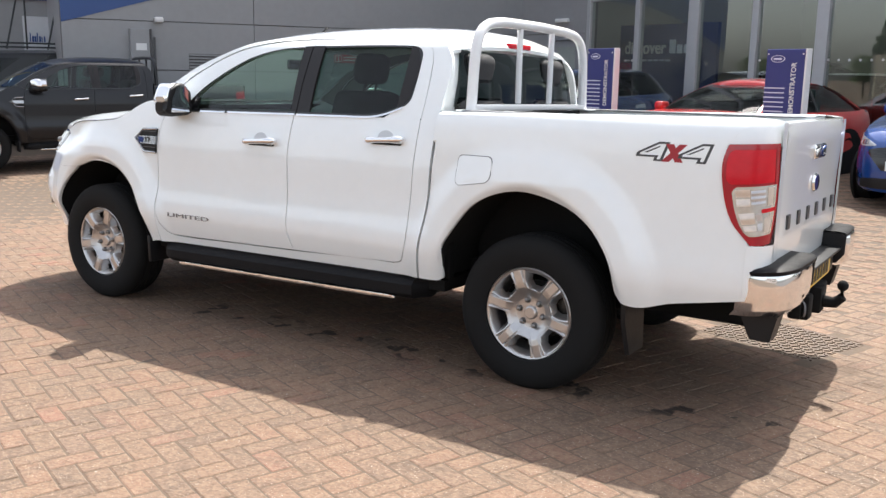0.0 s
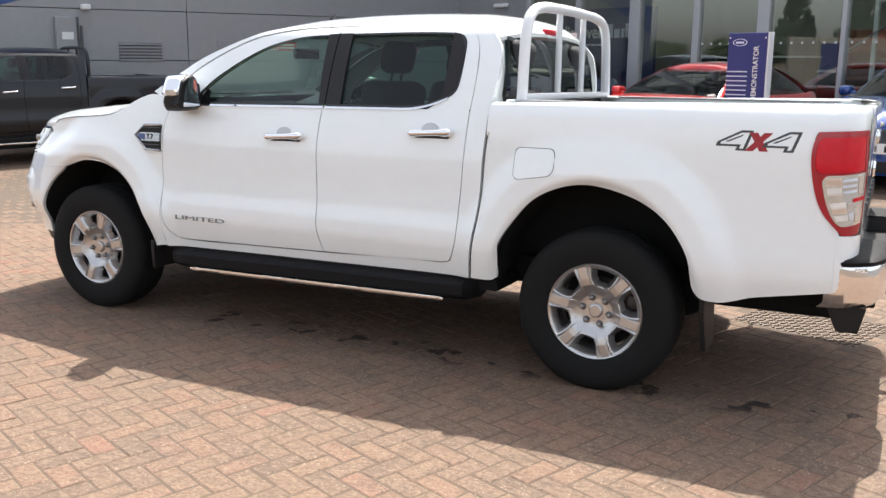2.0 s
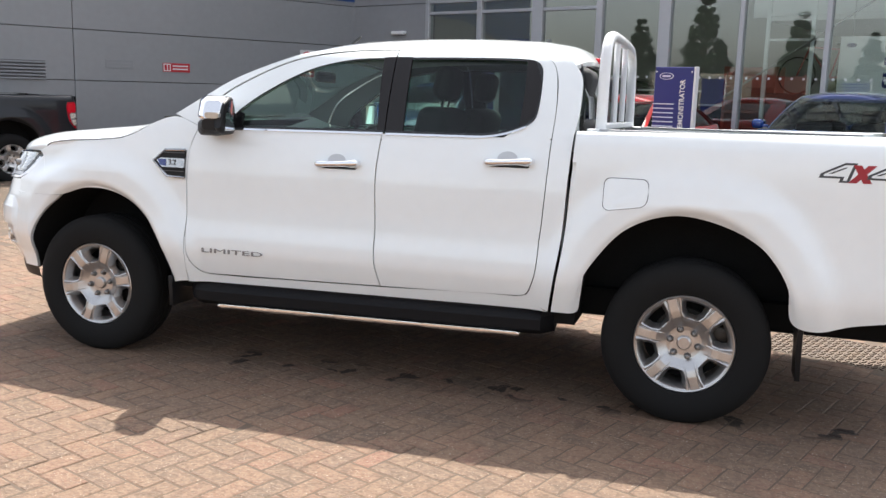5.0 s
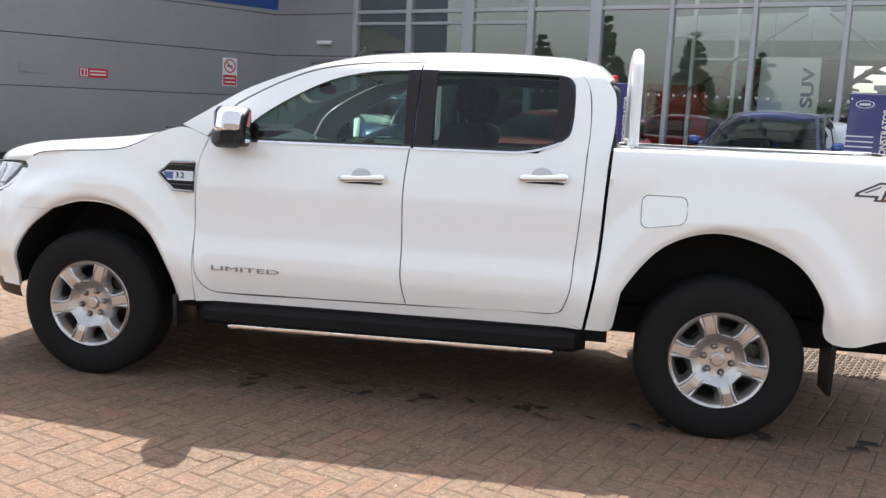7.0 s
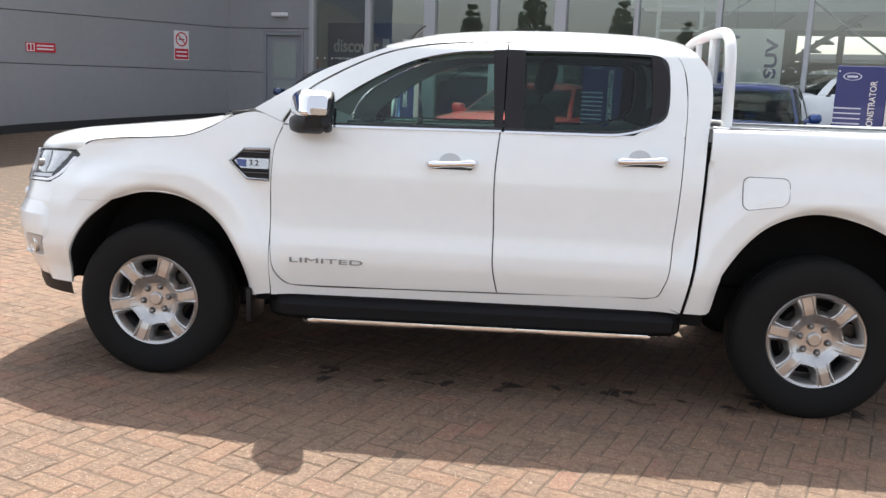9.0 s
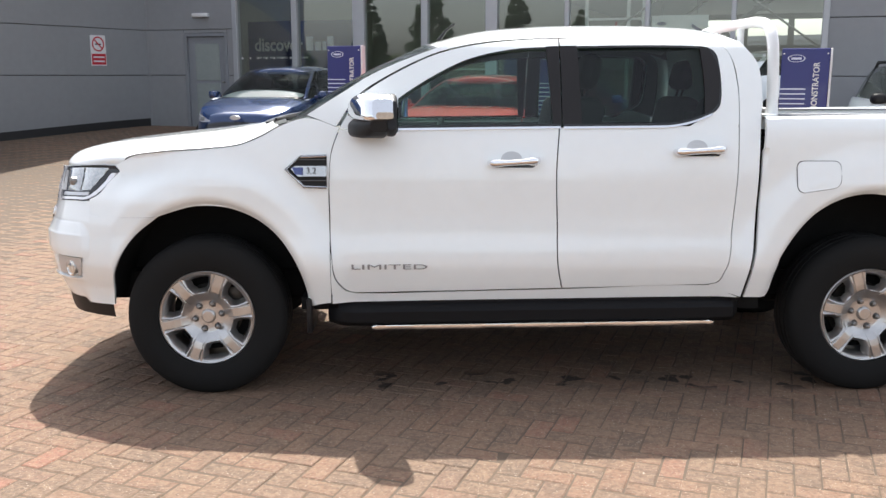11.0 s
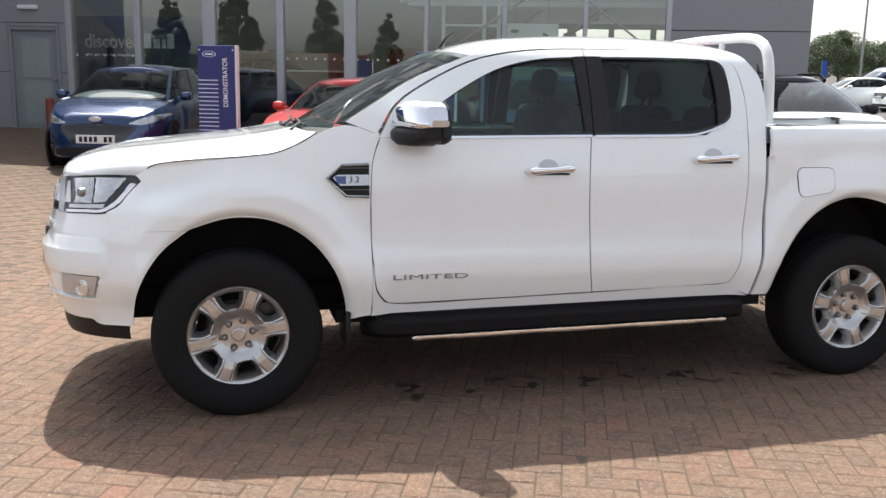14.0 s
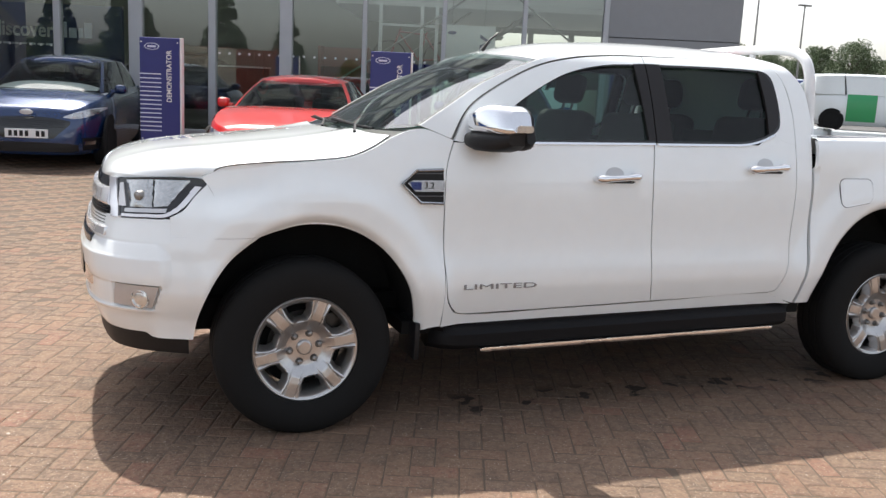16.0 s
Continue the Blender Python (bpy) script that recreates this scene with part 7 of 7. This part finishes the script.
for u, w, h in ((2.9, 1.2, 1.5), (4.4, 0.9, 1.2), (10.4, 0.5, 1.3)):
    ct = thing("counter", "dark reception counter inside the showroom", "counter", m=FACADE)
    part("counter_body", boxed(u, u + w, 4.2, 4.8, 0.04, h - 0.3, 0.01, 1), BLACK_PLASTIC, ct, smooth=0)
    part("counter_top", boxed(u - 0.03, u + w + 0.03, 4.15, 4.85, h - 0.3, h - 0.26, 0.005, 1), SHOW_WHITE, ct, smooth=0)
st = thing("staircase", "steel staircase with a glass-topped rail inside", "staircase", m=FACADE)
for k in range(15):
    part("step", boxed(6.3 + 0.26 * k, 6.6 + 0.26 * k, 5.6, 6.8, 0.08 + 0.19 * k, 0.12 + 0.19 * k), STEEL, st, smooth=0)
part("handrail", tube(bmesh.new(), [(6.3, 5.6, 1.0), (10.2, 5.6, 3.85)], 0.025, 8), STEEL, st)
part("stringer", tube(bmesh.new(), [(6.3, 5.6, 0.0), (10.2, 5.6, 2.85)], 0.06, 8), STEEL, st)


# indoor cars
def indoor_car(u, v, turn, paint, label, name):
    p = FACADE @ Vector((u, v, 0))
    c = build_car(name, label, paint, p.x, p.y, turn, plate=False)
    c.matrix_world = pose(p.x, p.y, LIFT + 0.04, 0, 0, turn)
    return c


indoor_car(12.2, 2.6, 200, WHITE_PAINT, "white car on show inside the glass", "showroom_car")
indoor_car(4.2, 6.2, 190, GREY_PAINT, "dark car on show inside the glass", "showroom_car")

# assumed ceiling panels with area lamps, added to brighten the showroom
for u in (0.5, 4.0, 7.5, 11.0):
    for v in (2.6, 6.8):
        cl = thing("ceiling_light", "square white panel of an added fill light under the showroom ceiling", "ceiling light", "showroom ceiling lights", FACADE @ pose(u, v, 6.93))
        part("frame", boxed(-1.4, 1.4, -1.4, 1.4, 0.0, 0.07, 0.01, 1), SHOW_WHITE, cl, smooth=0)
        la = new("ceiling_lamp", bpy.data.lights.new("ceiling_lamp", "AREA"))
        la.data.energy, la.data.size, la.data.color = 6, 2.6, (1.0, 0.96, 0.90)
        la.parent = cl
        la.matrix_local = pose(0, 0, -0.02)


# ---- beyond the forecourt ----
def leaf_cloud(bm, center, radii, count, size, rng):
    """Small leaf quads scattered through a lumpy cloud."""
    c = Vector(center)
    for _ in range(count):
        d = Vector(rng.normal(size=3)).normalized()
        r = rng.uniform(0.55, 1.0) ** 0.5
        p = c + Vector((d.x * radii[0], d.y * radii[1], d.z * radii[2])) * r
        a, b = Vector(rng.normal(size=3)).normalized(), Vector(rng.normal(size=3)).normalized()
        s = size * rng.uniform(0.6, 1.3)
        v = [bm.verts.new(p + s * (i * a + j * b)) for i, j in ((-1, -0.5), (1, -0.5), (1, 0.5), (-1, 0.5))]
        bm.faces.new(v)


def tree_meshes(seed, height, spread, conifer=False):
    rng = np.random.default_rng(seed)
    bm = bmesh.new()
    tube(bm, [(0, 0, -0.1), (0.05, 0.02, height * 0.25), (-0.04, 0.05, height * 0.55), (0.02, 0, height * 0.9)], [height * 0.028, height * 0.022, height * 0.014, 0.03], 10)
    lobes = []
    for k in range(90 if conifer else 34):
        a, z = rng.uniform(0, 2 * math.pi), height * rng.uniform(0.12 if conifer else 0.32, 0.92)
        r = spread * (0.9 - 0.80 * (z / height - 0.1) / 0.82 if conifer else rng.uniform(0.35, 0.8) * (1.1 - abs(z / height - 0.6)))
        tip = (r * math.cos(a), r * math.sin(a), z + 0.06 * height)
        tube(bm, [(0, 0, z * 0.8), (tip[0] * 0.5, tip[1] * 0.5, z * 0.95), tip], [height * 0.010, height * 0.006, 0.015], 6)
        lobes.append(tip)
    crown = bmesh.new()
    for t in lobes:
        f = rng.uniform(0.24, 0.40) * spread * (1.15 - 0.8 * t[2] / height if conifer else 1)
        leaf_cloud(crown, t, (f, f, f * (0.65 if conifer else 0.8)), 240 if conifer else 300, height * 0.009, rng)
    if not conifer:
        leaf_cloud(crown, (0, 0, height * 0.72), (spread * 0.6, spread * 0.6, height * 0.28), 3000, height * 0.010, rng)
    return bm, crown


TREES = {}


def tree(x, y, kind, scale=1.0, turn=0.0):
    if kind not in TREES:
        wood, crown = tree_meshes(*{"broad": (3, 9.0, 3.6), "tall": (5, 12.0, 3.2), "pine": (8, 13.0, 3.4, True)}[kind])
        t = thing("tree", {"broad": "broad green tree in leaf", "tall": "tall green tree in leaf", "pine": "dark green conifer beyond the road"}[kind], "tree", "trees round the yard")
        part("trunk", wood, BARK, t)
        part("crown", crown, LEAF_DARK if kind == "pine" else LEAF, t, smooth=0)
        TREES[kind] = t
        t.matrix_world = pose(x, y, float(fall(x, y)), 0, 0, turn) @ Matrix.Scale(scale, 4)
        return t
    t = copy_thing(TREES[kind], pose(x, y, float(fall(x, y)), 0, 0, turn))
    t.scale = (scale,) * 3
    return t


ROAD_WALL = material("brown rendered wall", (0.24, 0.20, 0.17), 0.85, 0, 0, 0.10, 0.8)
rs = np.random.default_rng(11)
# line of trees beyond the van park
for k in range(30):
    a = radians(30 + 0.85 * k)
    d = 92 + 16 * rs.uniform(-1, 1)
    tree(0.3 + d * math.sin(a), -5 + d * math.cos(a), ("broad", "broad", "tall")[k % 3], (0.50 + 0.14 * rs.uniform()) * (0.8 if k % 3 == 2 else 1.0), rs.uniform(0, 360))
# trees and a pale hoarding on the far side of the road, behind the walk
for k, (x, y, kind, sc) in enumerate(((-50, -35, "pine", 1.05), (-44, -37, "pine", 1.25), (-38, -42, "pine", 1.1), (-34, -46, "pine", 0.9), (-55, -31, "broad", 0.62), (-59, -29, "broad", 0.55), (-63, -30, "broad", 0.6), (-68, -26, "broad", 0.65), (-73, -27, "broad", 0.6), (-51, -33, "broad", 0.6), (-45, -34, "broad", 0.55), (-39, -37, "broad", 0.6), (-33, -41, "broad", 0.55), (-27, -45, "broad", 0.5), (-20, -48, "broad", 0.5))):
    tree(x, y, kind, sc * (0.62 if kind == "pine" else 0.66), 40 * k)
hd = thing("hoarding", "pale corrugated hoarding at the edge of the yard", "fence", m=pose(-11.7, -3.75, float(fall(-11.7, -3.75)), 0, 0, 98))
for k in range(4):
    bm = bmesh.new()
    for q in range(6):
        box(bm, -2.4 + 1.2 * k + 0.2 * q + 0.02, -2.4 + 1.2 * k + 0.2 * q + 0.12, -0.03, 0.03, 0.0, 2.42)
    box(bm, -2.4 + 1.2 * k + 0.01, -1.2 + 1.2 * k - 0.01, -0.015, 0.015, 0.0, 2.40)
    part("sheet_panel", bm, HOARD, hd, smooth=0)
for u in (-2.4, 0.0, 2.4):
    part("post", boxed(u - 0.04, u + 0.04, 0.035, 0.115, 0.0, 2.45), STEEL, hd, smooth=0)


def container(x, y, turn, length, paint, label):
    """A corrugated steel shipping container."""
    c = thing("shipping_container", label, "container", m=pose(x, y, float(fall(x, y)), 0, 0, turn))
    bm = bmesh.new()
    box(bm, -length / 2, length / 2, -1.15, 1.15, 0.12, 2.50)
    for k in range(int(length / 0.26)):
        u = -length / 2 + 0.14 + 0.26 * k
        for s in (-1, 1):
            box(bm, u - 0.06, u + 0.06, min(s * 1.15, s * 1.185), max(s * 1.15, s * 1.185), 0.22, 2.42)
    part("body", bm, paint, c, smooth=0)
    for u in (-length / 2, length / 2):
        for s in (-1, 1):
            part("corner_post", boxed(u - 0.07, u + 0.07, s * 1.15 - 0.07, s * 1.15 + 0.07, 0.0, 2.58), paint, c, smooth=0)
    return c


container(-13.6, -8.6, 98, 4.0, RACK_RED, "rust-red corrugated shipping container in the yard")
container(-22.0, 3.0, 118, 6.0, FASCIA, "blue corrugated shipping container in the yard")


def van(x, y, turn, paint, label, stripe=None):
    v = build_car("panel_van", label, paint, x, y, turn, L=5.3, W=2.0, belt=((0, 0.75), (0.3, 0.98), (0.9, 1.18), (1.2, 1.25), (5.3, 1.25)), glass_low=(0.85, 5.28), roof=(1.75, 5.2), roof_z=1.98, roof_w=1.80, wheel_r=0.34, axles=(0.98, 4.45), windows=False, category="van")
    v.matrix_world = pose(x, y, float(fall(x, y)) + 0.004, 0, 0, turn)
    if stripe is not None:
        for s in (-1, 1):
            bm = bmesh.new()
            rows = []
            for z, w in ((0.34, 0.992), (0.6, 1.003), (1.0, 1.0), (1.24, 0.965), (1.30, 0.91), (1.6, 0.90), (1.88, 0.87)):
                rows.append([(xx, s * w * 1.004, z) for xx in (3.05, 3.4, 3.7, 4.0)])
            part("side_stripe", sheet(bm, rows), stripe, v, "green side band", 60)
        rm = part("rear_marking", boxed(5.305, 5.312, -0.9, 0.9, 0.5, 1.05), YELLOW_MARK, v, "yellow and black chevron marking", 0)
        for q in range(6):
            y = -0.82 + 0.3 * q
            part("chevron", prism(bmesh.new(), [(5.3125, y, 0.5), (5.3125, y + 0.12, 0.5), (5.3125, y + (0.24 if y < 0 else 0.0), 1.05), (5.3125, y + (0.12 if y < 0 else -0.12), 1.05)], (0.004, 0, 0)), INK, rm, smooth=0)
        for z in (1.12, 1.16):
            part("side_trim", boxed(0.9, 5.2, -1.0, -0.985, z - 0.62, z - 0.58), BLACK_PLASTIC, v, smooth=0) if z > 1.13 else None
    return v


van(27.1, 18.4, 140, WHITE_PAINT, "white panel van with a green side band", GREEN_BAND)
van(28.8, 33.2, -17, NAVY_PAINT, "dark blue panel van in the yard")
van(26.6, 27.8, -12, WHITE_PAINT, "white van parked in the yard")
build_car("parked_car", "white car parked in the far yard", WHITE_PAINT, 25.2, 30.6, -14)
build_car("parked_car", "dark red car parked in the far yard", RED_PAINT, 30.5, 39.0, 215)
van(-13.9, 4.6, 60, GREY_PAINT, "dark van beside the wing with a roof rack")
rk = thing("ladder_rack", "roof rack with upright poles and ladders", "roof rack", m=pose(-13.9, 4.6, float(fall(-13.9, 4.6)), 0, 0, 60))
for k in range(9):
    part("pole", tube(bmesh.new(), [(1.9 + 0.38 * k, -0.75, 1.98), (2.15 + 0.38 * k + (0.3 if k % 2 else -0.25), -0.70, 4.3)], 0.02, 6), POLE_DARK, rk)
for z in (2.02, 2.10):
    part("rail", tube(bmesh.new(), [(1.7, -0.78, z), (5.1, -0.78, z)], 0.02, 6), POLE_DARK, rk)
part("ladder", tube(bmesh.new(), [(1.7, -0.4, 2.2), (1.9, -0.4, 4.2)], 0.03, 6), LADDER, rk)
for x, y, h in ((36, 41, 8.0), (43, 45, 7.5), (46, 38, 8.0)):
    p = thing("street_lamp", "grey steel lamp post in the yard", "lamp post")
    part("post", tube(bmesh.new(), [(x, y, -0.15), (x, y, h)], [0.08, 0.05], 8), STEEL, p)
    part("lamp_head", boxed(x - 0.5, x + 0.5, y - 0.12, y + 0.12, h, h + 0.12, 0.03), STEEL, p)
for x, y in ((44, 58), (46.5, 59)):
    f = thing("flag", "blue feather flag on a pole", "flag")
    part("pole", tube(bmesh.new(), [(x, y, -0.15), (x, y, 3.5)], 0.04, 6), STEEL, f)
    part("cloth", boxed(x + 0.05, x + 0.50, y - 0.02, y + 0.02, 1.6, 3.4, 0.01, 1), FLAG_BLUE, f)
sh = thing("far_building", "low grey industrial building in the distance", "building", m=pose(33, 62, -0.15, 0, 0, -35))
part("wall", boxed(-13, 9, 0, 12, 0, 4.2), CLADDING_SIDE, sh, smooth=0)
part("roof", boxed(-13.2, 9.2, -0.2, 12.2, 4.2, 4.6), CLADDING, sh, smooth=0)
part("sign_board", boxed(-11.5, -7.5, -0.1, -0.02, 3.0, 3.8), SIGN_WHITE, sh, smooth=0)
for k in range(7):
    part("window", boxed(-12 + 3 * k, -10.2 + 3 * k, -0.04, 0.02, 0.9, 2.4), GLOSS_BLACK, sh, smooth=0)

# brown building across the road, behind the walk
ob = thing("roadside_building", "brown building with white-framed windows across the road", "building", m=pose(15, -26, 0.0, 0, 0, 29))
part("wall", boxed(-9, 9, -8, 0, -0.1, 6.0), ROAD_WALL, ob, smooth=0)
part("roof", boxed(-9.3, 9.3, -8.3, 0.3, 6.0, 6.35), CLADDING, ob, smooth=0)
for k in range(4):
    for z in (0.7, 3.6):
        w = part("window", boxed(-8.2 + 4.2 * k, -5.7 + 4.2 * k, 0.005, 0.06, z, z + 2.1), SIGN_WHITE, ob, smooth=0)
        for j in range(2):
            for i in range(2):
                part("pane", boxed(-8.0 + 4.2 * k + 1.13 * j, -7.03 + 4.2 * k + 1.13 * j, 0.06, 0.066, z + 0.15 + 0.96 * i, z + 0.99 + 0.96 * i), GLOSS_BLACK, w, smooth=0)


# ---- block paving, laid in herringbone along the facade ----
TURN_P = math.atan2(FU.y, FU.x)
CP, SP = math.cos(TURN_P), math.sin(TURN_P)
BW = 0.1


def block_verts(horizontal, g=0.0026):
    """Top and shoulder of one block, 200 by 100 mm, its corner cell at the origin."""
    lx, ly = (2 * BW, BW) if horizontal else (BW, 2 * BW)
    out = []
    for ins, z in ((g, -0.006), (g, -0.0032), (g + 0.0055, 0.0)):
        out += [(ins, ins, z), (lx - ins, ins, z), (lx - ins, ly - ins, z), (ins, ly - ins, z)]
    return np.array(out)


FACES = [(0, 1, 5, 4), (1, 2, 6, 5), (2, 3, 7, 6), (3, 0, 4, 7), (4, 5, 9, 8), (5, 6, 10, 9), (6, 7, 11, 10), (7, 4, 8, 11), (8, 9, 10, 11)]
paving = tagged(new("pavement", None), "herringbone block paving in buff and pinkish brown", "", "", "structure")
rng = np.random.default_rng(4)
shapes = {}
for h in (True, False):
    me = bpy.data.meshes.new("block")
    me.from_pydata(block_verts(h).tolist(), [], FACES)
    me.materials.append(PAVER)
    shapes[h] = me
V, F, singles = [], [], 0
for a in range(-190, 190):
    for b in range(-190, 190):
        t = (a - b) % 4
        if t not in (0, 3):
            continue
        h = t == 0
        ux, uy = a * BW, b * BW
        x, y = CP * ux - SP * uy, SP * ux + CP * uy
        if not (-13.5 < x < 11.5 and -6.3 < y < 14.2):
            continue
        r = Vector((x, y, 0)) - FAC
        if r.dot(FN) < 0.02 and r.dot(FU) > -2.4:
            continue
        if (Vector((x, y, 0)) - CORNER).dot(WN) < 0.02:
            continue
        lx, ly = (2 * BW, BW) if h else (BW, 2 * BW)
        if abs(CP * (x - 4.07) + SP * (y - 0.87) + lx / 2) < 0.40 and abs(-SP * (x - 4.07) + CP * (y - 0.87) + ly / 2) < 0.33:
            continue
        z = float(fall(x, y)) + rng.uniform(-0.0012, 0.0012)
        tx, ty = rng.uniform(-0.011, 0.011, 2)
        if -0.55 < x < 4.55 and -2.75 < y < -1.58 and singles < 300:
            ob = new("block", shapes[h])
            ob.parent = paving
            ob.matrix_local = Matrix.Translation((x, y, z)) @ Matrix.Rotation(TURN_P, 4, "Z") @ Matrix.Rotation(tx, 4, "X") @ Matrix.Rotation(ty, 4, "Y")
            singles += 1
            continue
        p = block_verts(h)
        dz = p[:, 2] + z + tx * (p[:, 1] - 0.07) + ty * (p[:, 0] - 0.07)
        k = 12 * len(V)
        V.append(np.stack([x + CP * p[:, 0] - SP * p[:, 1], y + SP * p[:, 0] + CP * p[:, 1], dz], 1))
        F += [tuple(q + k for q in f) for f in FACES]
me = bpy.data.meshes.new("paving_blocks")
me.from_pydata(np.concatenate(V).tolist(), [], F)
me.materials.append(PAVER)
rest = tagged(new("paving_blocks", me), "the rest of the block paving", "", "", "stuff")
rest.parent = paving

# drain cover
dc = thing("drain_cover", "rusty chequered steel drain cover in the paving", "drain cover", m=pose(4.07, 0.87, float(fall(4.07, 0.87)), 0, 0, math.degrees(TURN_P)))
part("cover_frame", boxed(-0.42, 0.42, -0.33, 0.33, -0.02, -0.004, 0.003, 1), RUST, dc, smooth=0)
part("cover_plate", boxed(-0.38, 0.38, -0.29, 0.29, -0.015, 0.0, 0.003, 1), RUST, dc, smooth=0)
bm = bmesh.new()
for i in range(19):
    for j in range(14):
        box(bm, -0.016, 0.016, -0.006, 0.006, 0.0, 0.006, m=pose(-0.36 + 0.04 * i, -0.26 + 0.04 * j, 0, 0, 0, 45 if (i + j) % 2 else -45))
tagged(part("tread_pattern", bm, RUST, dc, smooth=0), "", "", "", "stuff")
